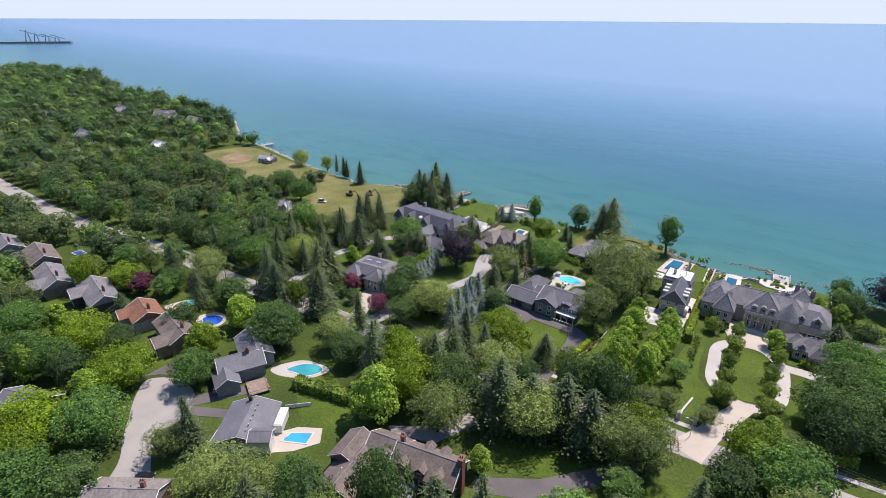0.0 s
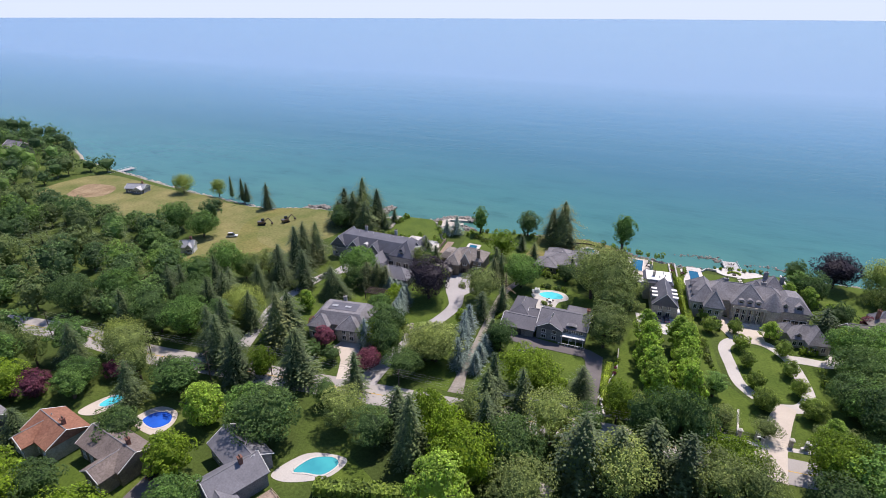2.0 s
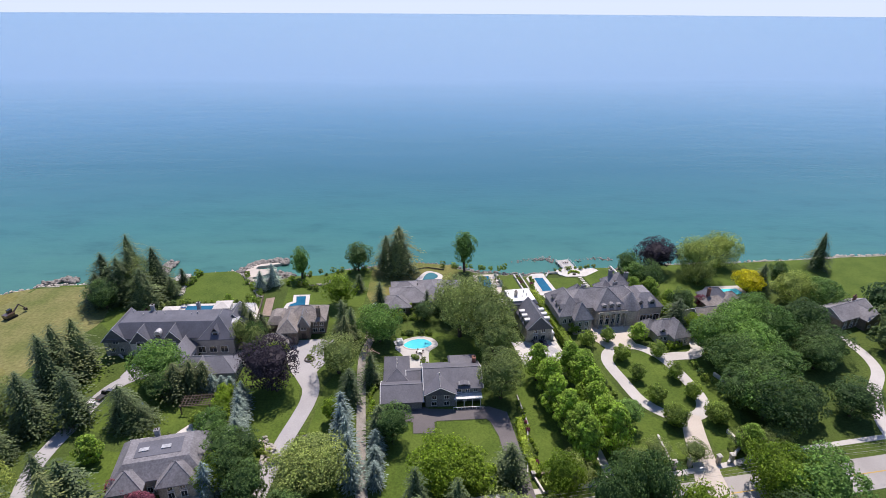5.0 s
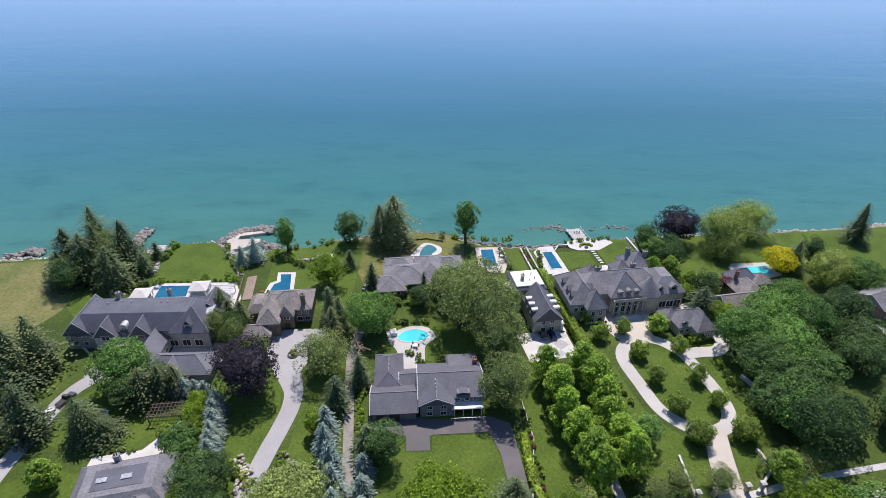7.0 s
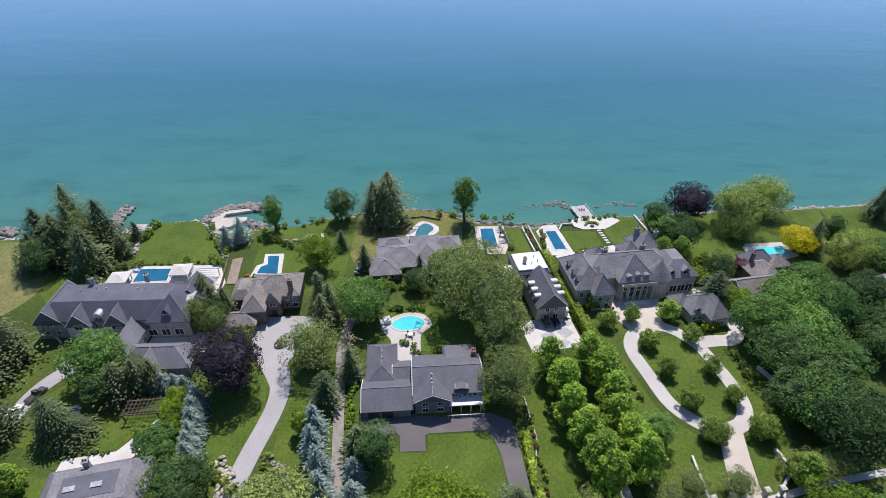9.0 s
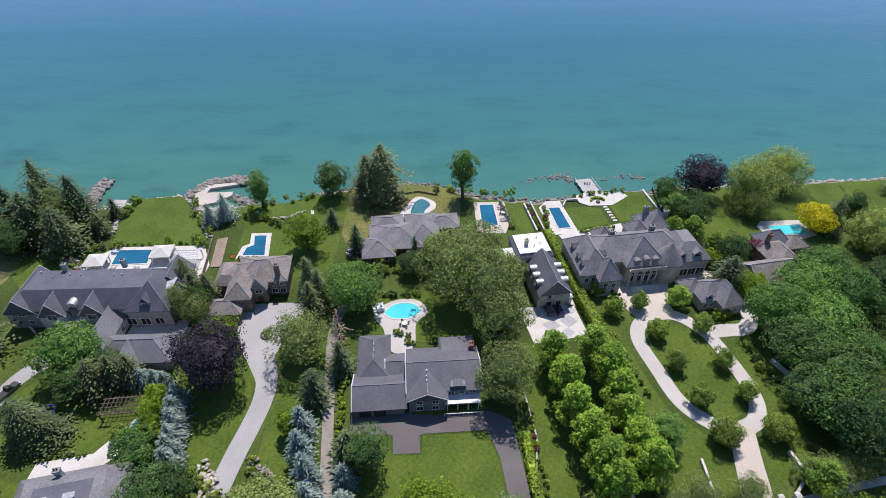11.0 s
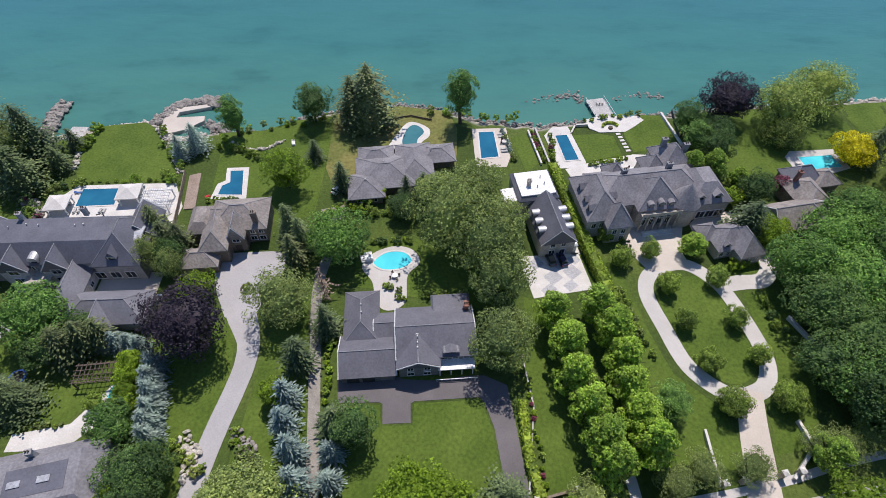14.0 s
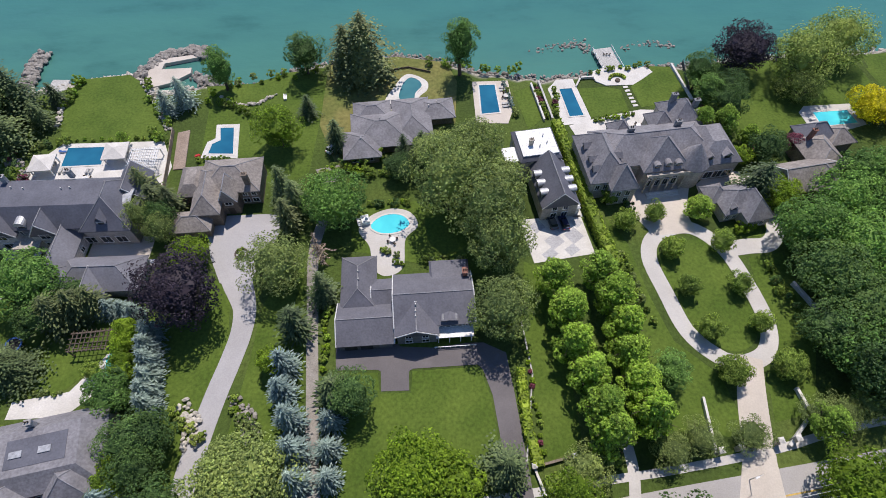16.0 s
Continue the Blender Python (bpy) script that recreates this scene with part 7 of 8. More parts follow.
rocks("breakwater_rocks", "piled grey boulders beside a small harbour", [(-63, 101.5), (-58, 99.6), (-55, 97.4)], 110, 1.4, 1.5, M_ROCK, -1.8, 7)
rocks("breakwater_rocks", "mossy boulders of a rock groyne", [(-113, 99), (-115, 106), (-114, 113)], 180, 2.2, 1.7, M_ROCK, -1.7, 8)
rocks("lake_rocks", "half-sunk rocks in the shallows", [(44, 112), (54, 114.6), (61, 117.6), (62, 112)], 90, 2.0, 0.9, M_ROCK, -2.25, 9)
rocks("lake_rocks", "half-sunk rocks in the shallows beside a dock", [(73, 113), (84, 116.4), (92, 114)], 50, 1.8, 0.9, M_ROCK, -2.3, 10)
rocks("breakwater_rocks", "boulders at the end of a field", [(-160, 91), (-153, 97), (-148, 95)], 120, 2.0, 1.6, M_ROCK, -1.8, 11)
slab("breakwater", [(-77.4, 95), (-77.8, 103), (-75.2, 109.4), (-64.0, 111.6), (-63.6, 110), (-73.4, 107.2), (-73.6, 104.4), (-64.4, 105), (-64, 102.6), (-69, 98)], -0.9, M_BEIGE, "pale concrete breakwater round a small harbour", thick=2.2, kind="structure")
slab("boat_ramp", [(-106, 92), (-105.4, 99.6), (-100.2, 99.4), (-100, 92)], -0.5, M_CONCRETE, "pale concrete platform at the water's edge", thick=2.0)


def dock(x, y, rz, w, d, label):
    """A dock: plank deck on posts with a rail and cleats."""
    root = tagged(new("dock"), label, "dock")
    root.matrix_basis = pose(x, y, -0.9, 0, 0, rz)
    n = int(w / 0.45)
    for k in range(n):
        bm = bmesh.new()
        box(bm, -w / 2 + w * (k + 0.5) / n, 0, 0, w / n - 0.03, d, 0.12)
        part("plank", bm, M_CONCRETE, root)
    for sx in (-1, 1):
        for k in range(5):
            bm = bmesh.new()
            tube(bm, (sx * w / 2, -d / 2 + d * k / 4, -2.4), (sx * w / 2, -d / 2 + d * k / 4, 1.0), 0.14, 0.12, 8)
            part("post", bm, M_WHITE, root)
        bm = bmesh.new()
        box(bm, sx * w / 2, 0, 0.9, 0.1, d, 0.1)
        part("rail", bm, M_WHITE, root)


dock(67.6, 106.4, 10, 6.4, 11.5, "pale plank dock with white rails on the lake")
for k in range(3):
    stool(66.6 + 0.9 * k, 108.6, -0.78)
dock(-332, 96, 0, 5, 20, "grey plank jetty in the lake")


def far_pier():
    """A long loading pier with cranes far out in the lake."""
    root = tagged(new("loading_pier"), "grey industrial loading pier with cranes far off", "pier")
    root.matrix_basis = pose(-2204, 330, 14, 0, 0, -29)
    bm = bmesh.new()
    box(bm, 0, 0, 0, 24, 300, 6)
    for k in range(11):
        box(bm, 0, -140 + 28 * k, -12, 16, 5, 12)
    part("deck", bm, M_SIDING, root)
    for yy, hh in ((28, 34), (52, 26), (110, 20), (82, 22)):
        bm = bmesh.new()
        for sy in (-7, 7):
            tube(bm, (0, yy + sy, 6), (0, yy + sy * 0.4, hh), 1.6, 1.0, 6)
        tube(bm, (0, yy - 18, hh + 8), (0, yy + 24, hh - 6), 1.2, 0.9, 6)
        tube(bm, (0, yy, hh), (0, yy, hh + 10), 1.0, 0.6, 6)
        part("crane", bm, M_SIDING, root)


far_pier()


# ---- vehicles ----
def car(x, y, rz, paint, label, kind="car", L=4.6, W=1.85, H=1.5, z=0.09):
    """A car: shaped body, glazed cabin, four wheels with rims, lamps."""
    root = tagged(new(kind), label, kind.replace("_", " "))
    root.matrix_basis = pose(x, y, z, 0, 0, rz)
    bm = bmesh.new()
    low = [(-L / 2, 0.3), (-L / 2 + 0.08, 0.75), (-L * 0.42, 0.92), (L * 0.22, 0.95), (L * 0.46, 0.82), (L / 2, 0.6), (L / 2, 0.3)]
    for s, k in ((-1, 0), (1, 1)):
        pass
    a = [bm.verts.new((u, -W / 2, v)) for u, v in low]
    b = [bm.verts.new((u, W / 2, v)) for u, v in low]
    bm.faces.new(a)
    bm.faces.new(b[::-1])
    for i in range(len(low)):
        j = (i + 1) % len(low)
        bm.faces.new((a[i], b[i], b[j], a[j]))
    bmesh.ops.recalc_face_normals(bm, faces=bm.faces)
    bmesh.ops.bevel(bm, geom=bm.edges[:], offset=0.07, segments=2, affect='EDGES')
    body = part("body", bm, paint, root, smooth=False)
    back = -L * 0.40 if kind != "pickup_truck" else -L * 0.08
    bm = bmesh.new()
    pts = [(back, 0.92), (back + 0.35, H - 0.03), (L * 0.06, H - 0.03), (L * 0.24, 0.92)]
    a = [bm.verts.new((u, -W / 2 * (0.94 if v < 1 else 0.78), v)) for u, v in pts]
    b = [bm.verts.new((u, W / 2 * (0.94 if v < 1 else 0.78), v)) for u, v in pts]
    bm.faces.new(a)
    bm.faces.new(b[::-1])
    for i in range(4):
        j = (i + 1) % 4
        bm.faces.new((a[i], b[i], b[j], a[j]))
    bmesh.ops.recalc_face_normals(bm, faces=bm.faces)
    part("cabin_glass", bm, M_GLASS, root, "dark tinted glass")
    bm = bmesh.new()
    box(bm, (back + 0.35 + L * 0.06) / 2, 0, H - 0.05, L * 0.06 - back - 0.3, W * 0.78, 0.07)
    part("roof", bm, paint, root)
    for sx in (-L * 0.31, L * 0.31):
        for sy in (-1, 1):
            bm = bmesh.new()
            tube(bm, (sx, sy * (W / 2 - 0.2), 0.33), (sx, sy * (W / 2 + 0.02), 0.33), 0.33, 0.33, 12)
            wheel = part("wheel", bm, M_TYRE, root)
            bm = bmesh.new()
            tube(bm, (sx, sy * (W / 2), 0.33), (sx, sy * (W / 2 + 0.03), 0.33), 0.2, 0.2, 10)
            part("rim", bm, M_LEAD, wheel)
    for sy in (-1, 1):
        bm = bmesh.new()
        box(bm, L / 2 - 0.05, sy * W * 0.36, 0.58, 0.14, 0.36, 0.14)
        part("headlight", bm, M_WHITE, root)
        bm = bmesh.new()
        box(bm, -L / 2 + 0.04, sy * W * 0.38, 0.68, 0.1, 0.3, 0.14)
        part("tail_light", bm, M_RED, root)


P_WHITE = car_paint("white_car_paint", (0.75, 0.75, 0.75), 0.0)
P_BLACK = car_paint("black_car_paint", (0.015, 0.015, 0.018))
P_GREY = car_paint("grey_car_paint", (0.16, 0.155, 0.15), 0.6)
P_BLUE = car_paint("navy_car_paint", (0.02, 0.025, 0.07))
P_SILVER = car_paint("silver_car_paint", (0.5, 0.5, 0.5), 0.6)
P_ORANGE = car_paint("machine_paint", (0.10, 0.06, 0.04), 0.0)
car(-83.3, 34.6, 80, P_WHITE, "white saloon car parked on a forecourt")
car(-57.6, 31.6, 10, P_SILVER, "silver car parked in a garage court")
car(41.2, 42.2, 102, P_GREY, "grey estate car parked on white paving")
car(44.1, 42.0, 102, P_BLUE, "dark blue car parked on white paving")
car(46.9, 50.6, 120, P_BLACK, "black car parked beside a house")
car(-94.6, 11.5, 85, P_WHITE, "white pickup truck parked on a driveway", "pickup_truck", 5.4, 1.95, 1.85)
car(-92.6, 17.2, 72, P_GREY, "grey pickup truck parked on a driveway", "pickup_truck", 5.4, 1.95, 1.85)
car(-87.7, -53, 10, P_BLACK, "black car on the road")
car(-70, -44.9, 190, P_BLACK, "dark car on the road")
car(-40, -93.6, 62, P_SILVER, "silver car parked on an asphalt drive")
car(-22.4, -122.2, 50, P_BLACK, "black car parked on a side street")
car(-86, -119.6, 20, P_BLACK, "black car parked in front of a house")
car(-64.6, -89.6, 95, P_BLACK, "dark car parked on a driveway")
car(-14.2, 69.6, 60, P_WHITE, "white car parked beside a low house")
car(-16.4, 68.6, 60, P_WHITE, "white car parked on a gravel lane")
car(-163, 34.5, 30, P_WHITE, "white van standing on a meadow", "van", 5.4, 2.0, 2.2)
car(18.4, -70.4, 20, P_BLACK, "black car beside a brown-roofed house")


def digger(x, y, rz):
    """A small excavator: tracks, cab, boom and bucket."""
    root = tagged(new("excavator"), "dark excavator standing on bare soil", "excavator", "excavators on the meadow")
    root.matrix_basis = pose(x, y, 0.05, 0, 0, rz)
    for sy in (-1, 1):
        bm = bmesh.new()
        box(bm, 0, sy * 1.1, 0, 3.8, 0.6, 0.9)
        bmesh.ops.bevel(bm, geom=bm.edges[:], offset=0.2, segments=2, affect='EDGES')
        part("track", bm, M_TYRE, root)
    bm = bmesh.new()
    box(bm, -0.5, 0, 0.9, 3.2, 2.5, 1.1)
    part("body", bm, P_ORANGE, root)
    bm = bmesh.new()
    box(bm, 0.5, 0.6, 2.0, 1.5, 1.2, 1.2)
    part("cab", bm, M_GLASS, root)
    bm = bmesh.new()
    tube(bm, (1.0, -0.4, 1.8), (3.6, -0.4, 4.0), 0.3, 0.25, 6)
    tube(bm, (3.6, -0.4, 4.0), (5.4, -0.4, 1.6), 0.24, 0.18, 6)
    part("boom", bm, P_ORANGE, root)
    bm = bmesh.new()
    box(bm, 5.4, -0.4, 0.6, 0.9, 1.1, 0.9)
    part("bucket", bm, M_TIMBER, root)


digger(-161, 54, 30)
digger(-152, 62.5, 70)


# ---- street furniture ----
WIRE_TOPS = []


def utility_pole(x, y, wires=True, hgt=10.5):
    root = tagged(new("utility_pole"), "tall weathered timber utility pole beside the road", "utility pole", "poles along the road")
    root.matrix_basis = pose(x, y, 0, 0, 0, 9)
    bm = bmesh.new()
    tube(bm, (0, 0, -0.3), (0, 0, hgt), 0.18, 0.12, 8)
    part("pole", bm, M_TIMBER, root)
    bm = bmesh.new()
    box(bm, 0, 0, hgt - 0.7, 0.14, 2.2, 0.14)
    part("crossarm", bm, M_TIMBER, root)
    if wires:
        WIRE_TOPS.append((x, y, hgt - 0.5))


for k in range(8):
    ux = -150 + 42 * k
    utility_pole(ux, -0.5 + (-62 + (ux + 150) * 0.155 if ux < -90 else -31.5 + (ux - 20) * 0.165))
utility_pole(-11.8, -46.6, False, 12)
utility_pole(-81.1, -56.5, False, 11)
bm = bmesh.new()
for (xa, ya, za), (xb, yb, zb) in zip(WIRE_TOPS, WIRE_TOPS[1:]):
    for off, drop in ((-1.0, 0), (0.0, 0.05), (1.0, 0), (0.1, -1.2), (0.1, -1.8)):
        last = None
        for k in range(9):
            s = k / 8
            p = (xa + (xb - xa) * s, ya + (yb - ya) * s + off, za + (zb - za) * s + drop - 0.9 * 4 * s * (1 - s))
            if last:
                tube(bm, last, p, 0.02, 0.02, 3)
            last = p
tagged(part("power_lines", bm, M_CONCRETE), "sagging power lines along the road", "cables", "", "structure")


def street_lamp(x, y):
    root = tagged(new("street_lamp"), "pale curved street lamp beside a drive", "street lamp")
    root.matrix_basis = pose(x, y, 0, 0, 0, 200)
    bm = bmesh.new()
    tube(bm, (0, 0, -0.2), (0, 0, 5.4), 0.1, 0.07, 8)
    tube(bm, (0, 0, 5.4), (1.4, 0, 6.0), 0.06, 0.05, 8)
    part("pole", bm, M_STONE, root)
    bm = bmesh.new()
    box(bm, 1.6, 0, 5.9, 0.8, 0.3, 0.16)
    part("lamp_head", bm, M_WHITE, root)


street_lamp(71.2, -18.6)
street_lamp(-62, -34.5)

# a trampoline on a lawn
root = tagged(new("trampoline"), "round blue trampoline on a lawn", "trampoline")
root.matrix_basis = pose(-80.4, 11.4, 0.03)
bm = bmesh.new()
ring(bm, [(1.5 * math.cos(a * 0.393), 1.5 * math.sin(a * 0.393)) for a in range(16)], [(1.9 * math.cos(a * 0.393), 1.9 * math.sin(a * 0.393)) for a in range(16)], 0.78, 0.86)
part("rim", bm, M_BLUECLOTH, root)
bm = bmesh.new()
tube(bm, (0, 0, 0.74), (0, 0, 0.8), 1.5, 1.5, 16)
part("mat", bm, M_TYRE, root)
for a in range(6):
    bm = bmesh.new()
    tube(bm, (1.75 * math.cos(a * 1.047), 1.75 * math.sin(a * 1.047), 0), (1.75 * math.cos(a * 1.047), 1.75 * math.sin(a * 1.047), 0.8), 0.04, 0.04, 6)
    part("leg", bm, M_LEAD, root)

# planted beds
for args in ((-97, 86, -95, 98, 9, 1.4, 1.2, ("fresh", "lime", "bush"), "rounded garden shrub in a lakeside bed"),
             (-76, 96, -64, 78, 12, 1.6, 1.2, ("bush", "olive", "lime", "fresh"), "garden shrub in a bed beside a lawn"),
             (-92, 73, -64, 73.4, 12, 0.4, 0.6, ("bush", "fresh"), "small clipped shrub along a pool terrace"),
             (33.0, 95.5, 35.6, 80, 8, 0.3, 0.9, ("olive", "blue"), "round clipped grey-green shrub beside a pool"),
             (42.4, 94, 44.8, 79, 10, 0.4, 0.8, ("bush", "lime", "purple"), "shrub in a narrow bed between walls"),
             (30.8, 12, 32.6, -14, 14, 0.5, 0.6, ("bush", "lime", "purple"), "small shrub in a narrow flower bed"),
             (-41, -3, -36, -10, 7, 1.4, 1.1, ("bush", "willow", "olive"), "garden shrub in a rockery beside a driveway"),
             (-30, -2, -25, -8, 8, 1.4, 1.1, ("bush", "lime", "olive"), "garden shrub in a rockery beside a driveway"),
             (-12, 60, 0, 58.6, 7, 0.7, 1.3, ("lime", "bush"), "rounded shrub below a low house"),
             (47.4, 80, 48.6, 92, 8, 0.5, 1.0, ("purple", "bush", "lime"), "garden shrub beside a long pool"),
             (57, 78, 70, 80.6, 7, 0.6, 0.9, ("bush", "lime"), "clipped shrub in a white planter"),
             (60, 98.6, 80, 102.4, 9, 0.8, 0.9, ("bush", "lime", "olive"), "low shrub on a stony shore"),
             (-52, 96, -20, 101, 14, 1.6, 1.0, ("bush", "lime", "olive"), "low shrub above the stony shore"),
             (-13, 20, -12, 4, 9, 0.6, 0.9, ("bush", "lime", "fresh"), "garden shrub between a lane and a garage"),
             (86, 38, 92, 40.4, 4, 0.6, 1.2, ("lime", "bush"), "rounded shrub before a guest house"),
             (-2, 36, 5, 30, 6, 1.0, 0.8, ("bush", "olive"), "shrub in a flagstone patio"),
             (-74, 0.4, -66, 0.8, 6, 0.4, 0.6, ("bush", "olive"), "potted shrub on a white terrace"),
             (90, 30, 95, 8, 10, 1.2, 1.1, ("bush", "dark"), "dark shrub at the edge of a lawn"),
             (10, 104, 40, 99.6, 10, 1.0, 1.3, ("lime", "bush", "fresh"), "bright shrub above the stony shore"),
             (-104, 66, -97, 58, 6, 1.2, 1.6, ("dark", "purple", "bush"), "rounded dark shrub beside a pool terrace"),
             (-100.5, 70, -90, 72.4, 6, 0.8, 1.1, ("bush", "olive", "dark"), "garden shrub between a lawn and a pool terrace"),
             (-68, 76, -64, 72, 5, 0.8, 1.2, ("bush", "fresh", "olive"), "leafy shrub at the corner of a lawn"),
             (-56, 90, -40, 82, 10, 1.6, 1.1, ("bush", "lime", "willow"), "low shrub in a curved garden bed"),
             (-52.5, 64, -44, 64.4, 6, 0.8, 1.0, ("bush", "dark"), "shrub between a pool and a stone house"),
             (-20, 56, -14, 62, 6, 1.0, 1.3, ("bush", "lime", "olive"), "rounded shrub beside a gravel lane"),
             (61, 50, 61.5, 42, 5, 0.5, 1.1, ("bush", "dark"), "clipped shrub before a stone mansion"),
             (56.6, 34, 60, 14, 9, 0.7, 1.0, ("bush", "olive"), "small shrub between a hedge and a driveway"),
             (88, 40, 97, 52, 8, 0.8, 1.3, ("bush", "lime", "fresh"), "rounded shrub beside a garage drive"),
             (8, 31, 20, 31.6, 7, 0.8, 1.0, ("bush", "olive"), "garden shrub behind a grey house"),
             (-6, 48.5, 6, 49.5, 7, 0.6, 0.9, ("bush", "dark", "lime"), "low shrub round an oval pool"),
             (96, 62, 104, 68, 6, 1.4, 1.6, ("willow", "purple", "bush"), "flowering shrub behind a brown house")):
    shrub_bed(*args)

# stones set in the gardens
rocks("garden_stones", "pale boulders of a rockery beside a driveway", [(-41, -2), (-38, -6), (-37.4, -10)], 60, 1.6, 1.1, M_PALEROCK, 0.05, 21)
rocks("garden_stones", "boulders of a rockery beside a driveway", [(-30, -1), (-27, -5), (-25, -9)], 50, 1.6, 1.0, M_ROCK, 0.05, 22)
rocks("garden_stones", "curved line of pale stepping stones above the shore", [(-52, 90), (-46, 86.5), (-40, 87), (-35, 91.5)], 80, 0.5, 0.8, M_PALEROCK, 0.04, 23)
rocks("garden_stones", "pale edging stones beside a lawn", [(-98.4, 90), (-97, 84), (-96, 79)], 60, 0.7, 0.9, M_PALEROCK, 0.04, 24)
rocks("garden_stones", "pale edging stones beside a lawn", [(-77, 97.5), (-73, 92), (-68, 84), (-63.6, 77)], 80, 0.8, 0.9, M_PALEROCK, 0.04, 25)
rocks("garden_stones", "grey boulders beside a pool terrace", [(-104, 66), (-99, 63), (-98, 58)], 40, 1.4, 1.6, M_ROCK, 0.05, 26)

# the round planted island in a forecourt
bm = bmesh.new()
ring(bm, [(1.3 * math.cos(a * 0.393), 1.3 * math.sin(a * 0.393)) for a in range(16)], [(1.65 * math.cos(a * 0.393), 1.65 * math.sin(a * 0.393)) for a in range(16)], 0.0, 0.4)
ob = tagged(part("round_planter", bm, M_TIMBER), "round dark planter with a low shrub in a forecourt", "planter")
ob.matrix_basis = pose(-35.3, 34.4, 0.07)
shrub(-35.3, 34.4, 1.2, "bush", "low round shrub in a forecourt planter")
# a white garden sofa above the shore
root = tagged(new("garden_sofa"), "white garden sofa above the shore", "sofa")
root.matrix_basis = pose(-32.4, 89.4, 0.03, 0, 0, 100)
bm = bmesh.new()
box(bm, 0, 0, 0, 2.2, 0.9, 0.42)
bmesh.ops.bevel(bm, geom=bm.edges[:], offset=0.05, segments=2, affect='EDGES')
part("seat", bm, M_WHITE, root)
bm = bmesh.new()
box(bm, 0, 0.4, 0.42, 2.2, 0.16, 0.45)
part("backrest", bm, M_WHITE, root)
for sx in (-1.02, 1.02):
    bm = bmesh.new()
    box(bm, sx, 0, 0.42, 0.16, 0.9, 0.22)
    part("armrest", bm, M_WHITE, root)
# red cushions beside the stepped pool
bm = bmesh.new()
box(bm, 0, 0, 0, 1.5, 1.1, 0.6)
bmesh.ops.bevel(bm, geom=bm.edges[:], offset=0.2, segments=2, affect='EDGES')
ob = tagged(part("bean_bag", bm, M_RED), "bright red cushion beside a stepped pool", "cushion")
ob.matrix_basis = pose(-53.2, 66.4, 0.05, 0, 0, 30)


# ---- wild growth between the lots ----
def scatter_trees():
    """Single trees over the lots and roadsides that the drone passes nearest."""
    rng = random.Random(5)
    zones = [(-24, -112, 108, -38, 7.5, ["maple", "olive", "dark", "spruce", "spruce", "lime"]),
             (-132, -46, -96, 14, 7.5, ["spruce", "spruce", "dark", "maple", "olive"]),
             (-96, -46, -40, -18, 7.5, ["spruce", "spruce", "dark", "maple"]),
             (-30, -34, 66, -16, 7.5, ["spruce", "dark", "olive", "maple"]),
             (96, -14, 160, 70, 10, ["dark", "maple", "dark", "dark", "olive"]),
             (-150, -152, -20, -58, 9.5, ["maple", "dark", "lime", "olive", "fresh", "spruce"])]
    made = 0
    for x0, y0, x1, y1, step, kinds in zones:
        broad = 1.15 if x0 == 96 else 1.0
        tall = 1.35 if y1 < -15 and x0 > -100 else 1.0
        x = x0
        while x < x1:
            y = y0
            while y < y1:
                kind = rng.choice(kinds)
                r = rng.uniform(3.8, 5.2) if kind == "spruce" else rng.uniform(4.6, 7.6) * broad
                h = rng.uniform(15, 23) if kind == "spruce" else rng.uniform(10, 16) * tall
                px, py = x + rng.uniform(-0.4, 0.4) * step, y + rng.uniform(-0.4, 0.4) * step
                if made < 380 and free(px, py, r, 0.6) and not (-78 < px < -4 and -54 + 0.17 * (px + 40) < py < -38) and math.dist((px, py), (135.5, 69.7)) > 20 and math.dist((px, py), (-29.9, -74.0)) > 14:
                    plant(kind, px, py, h, r)
                    made += 1
                y += step
            x += step


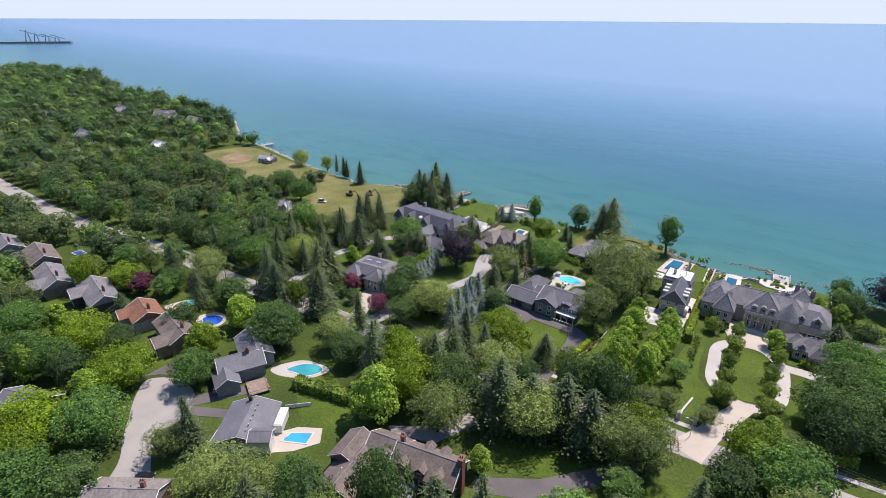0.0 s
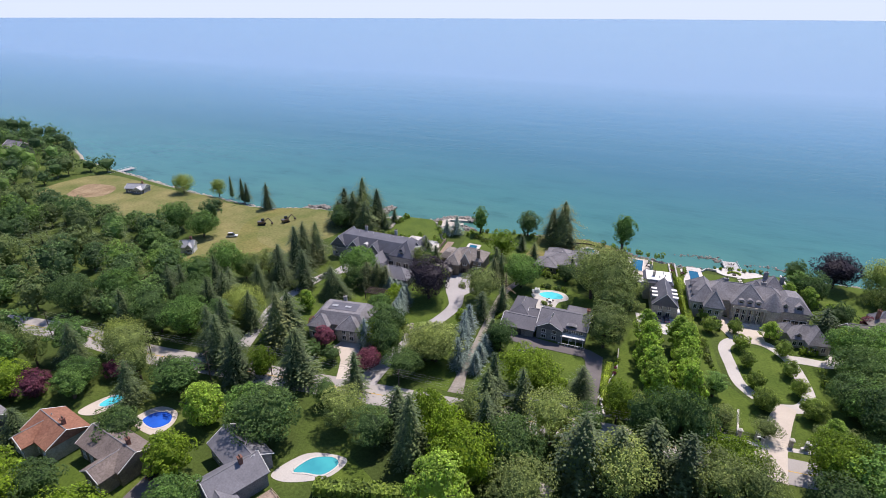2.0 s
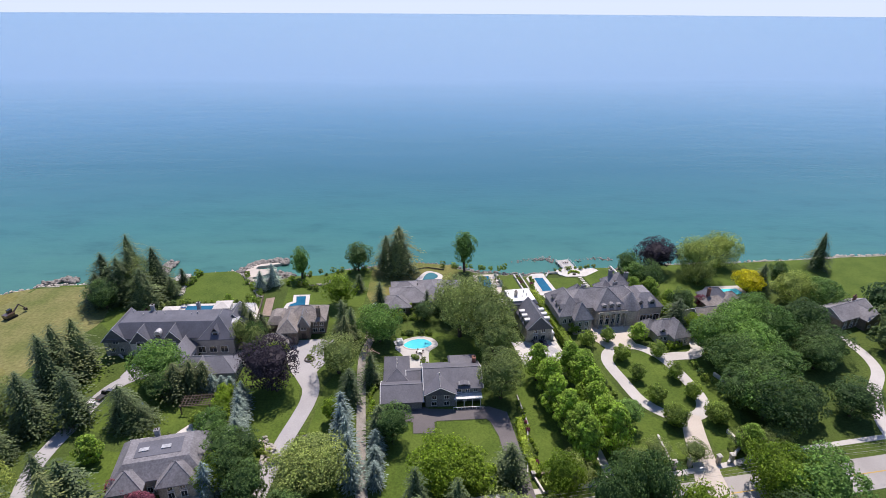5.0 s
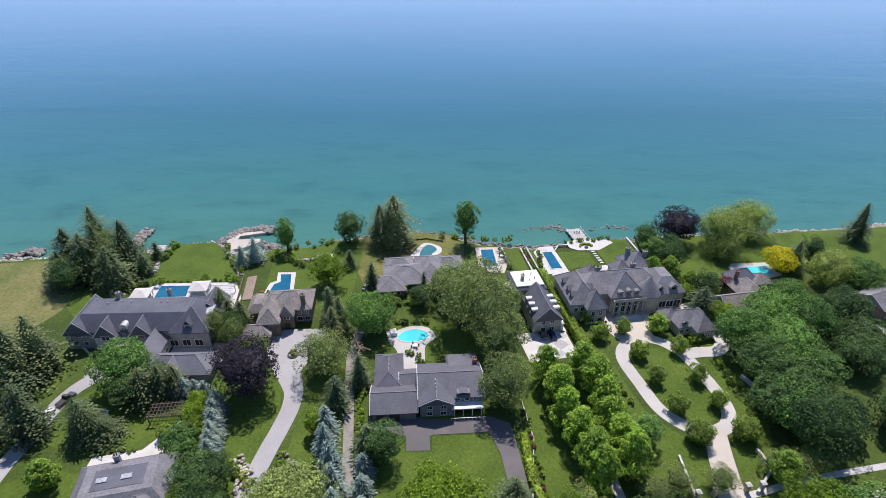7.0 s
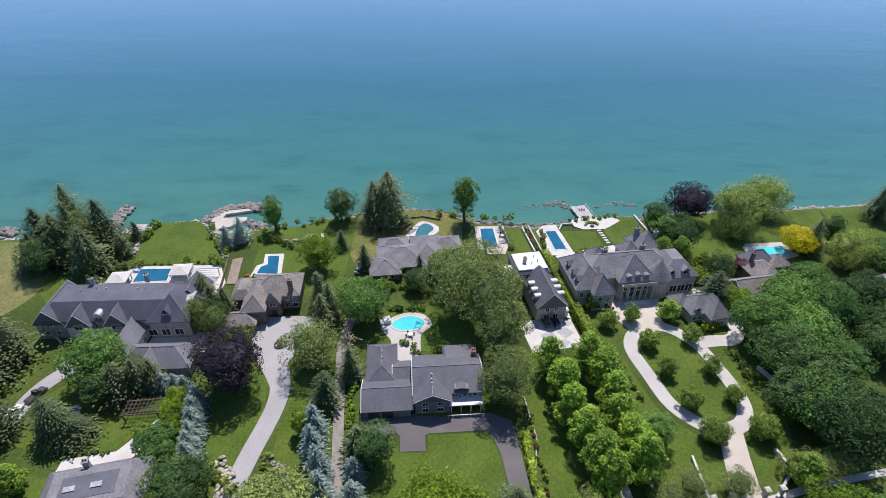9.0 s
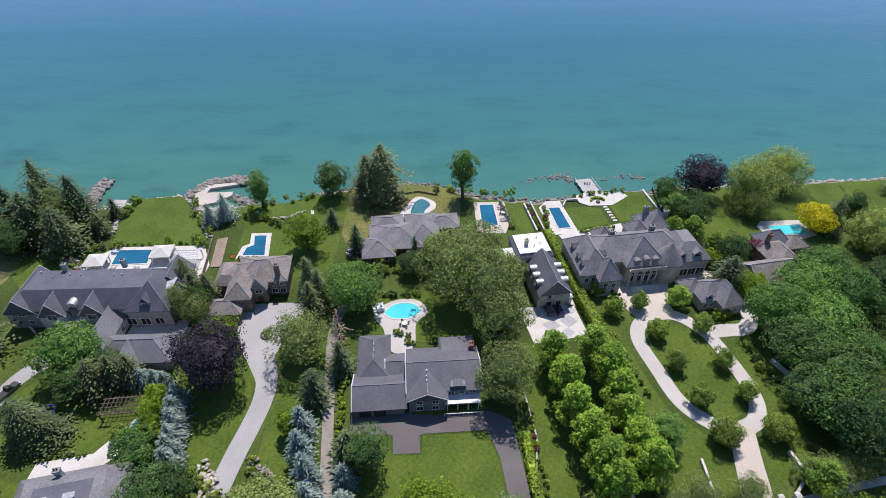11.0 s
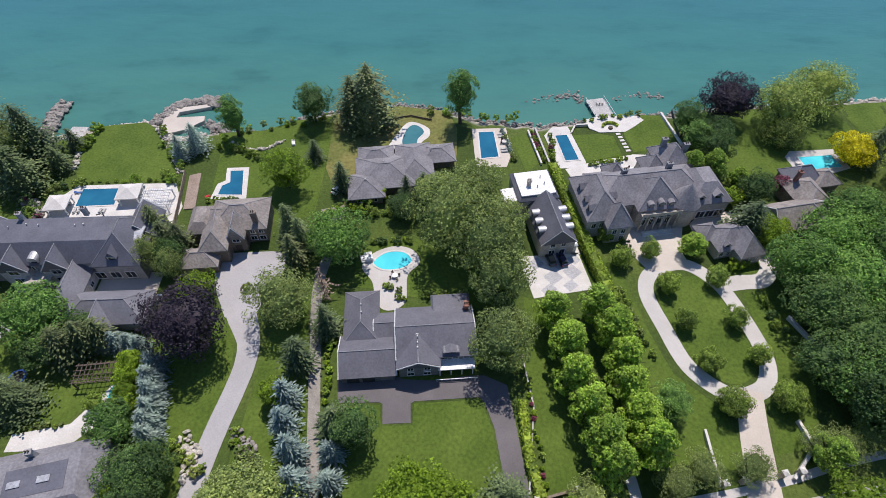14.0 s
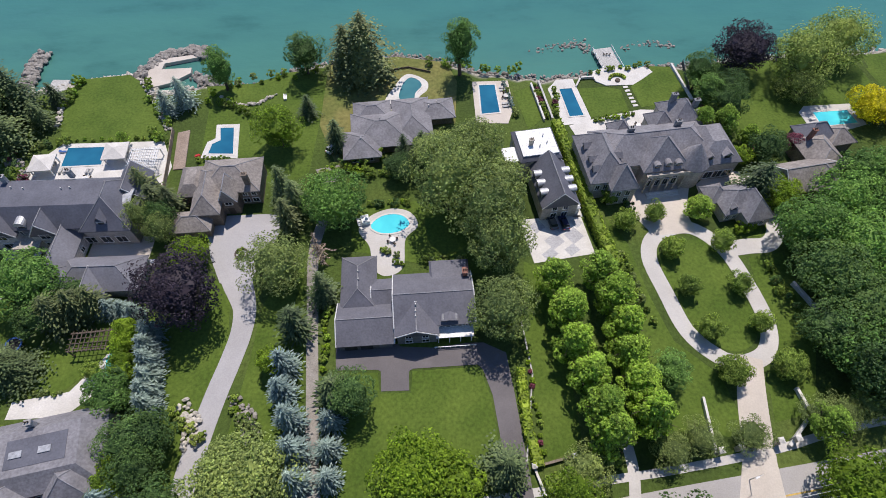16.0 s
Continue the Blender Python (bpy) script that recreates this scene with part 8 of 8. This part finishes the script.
def forest(name, label, zones, seed, whorls, lobes, per):
    """Woods that nobody could count, as one body of many uneven crowns."""
    rng = random.Random(seed)
    nrng = np.random.default_rng(seed)
    sets = {key: ([], []) for key in ("wood_dark", "wood_mid", "wood_olive", "wood_light", "spruce", "cedar")}
    bm = bmesh.new()
    for x0, y0, x1, y1, step, fir in zones:
        x = x0
        while x < x1:
            y = y0
            while y < y1:
                px, py = x + rng.uniform(-0.45, 0.45) * step, y + rng.uniform(-0.45, 0.45) * step
                r = step * rng.uniform(0.46, 0.74)
                if free(px, py, r, 0.6):
                    if rng.random() < fir:
                        needles(*sets[rng.choice(["spruce", "spruce", "cedar"])], nrng, rng.uniform(15, 24), step * 0.42, whorls, 8, 0.25, (px, py, 0))
                    else:
                        sort = rng.choice(["wood_dark", "wood_dark", "wood_dark", "wood_mid", "wood_mid", "wood_olive", "wood_olive", "wood_light"])
                        tall = rng.uniform(0.75, 1.35) * (6 + r)
                        leafy(*sets[sort], nrng, tall, r, lobes, per, 0, 0.12, (px, py, 0), 0.95)
                        dense_heart(*sets[sort], nrng, tall, r, (px, py, 0))
                    tube(bm, (px, py, -0.3), (px, py, 6), 0.3, 0.15, 5)
                y += step
            x += step
    verts, faces, index = [], [], []
    for k, key in enumerate(sets):
        v, f = sets[key]
        n = len(verts)
        verts.extend(v)
        faces.extend([(a + n, b + n, c + n) for a, b, c in f])
        index.extend([k] * len(f))
    me = bpy.data.meshes.new(name)
    me.from_pydata(verts, [], faces)
    for key in sets:
        me.materials.append(LEAF[key])
    me.polygons.foreach_set("material_index", index)
    ob = tagged(new(name, me), label, "trees", "", "stuff")
    trunks = part("trunks", bm, M_BARK, ob)
    trunks["kind"] = "stuff"


scatter_trees()
forest("woodland", "mixed green woodland behind the gardens", [(-330, -62, -128, 80, 10.5, 0.34), (-330, -160, -150, -62, 11.5, 0.2), (160, -20, 250, 100, 11.5, 0.15), (108, -110, 250, -30, 11.5, 0.2)], 3, 14, 26, 28)
forest("far_woods", "dense far woods along the lake", [(-640, -190, -330, 150, 12.5, 0.26), (-1260, -260, -640, 190, 17, 0.2)], 4, 9, 15, 15)
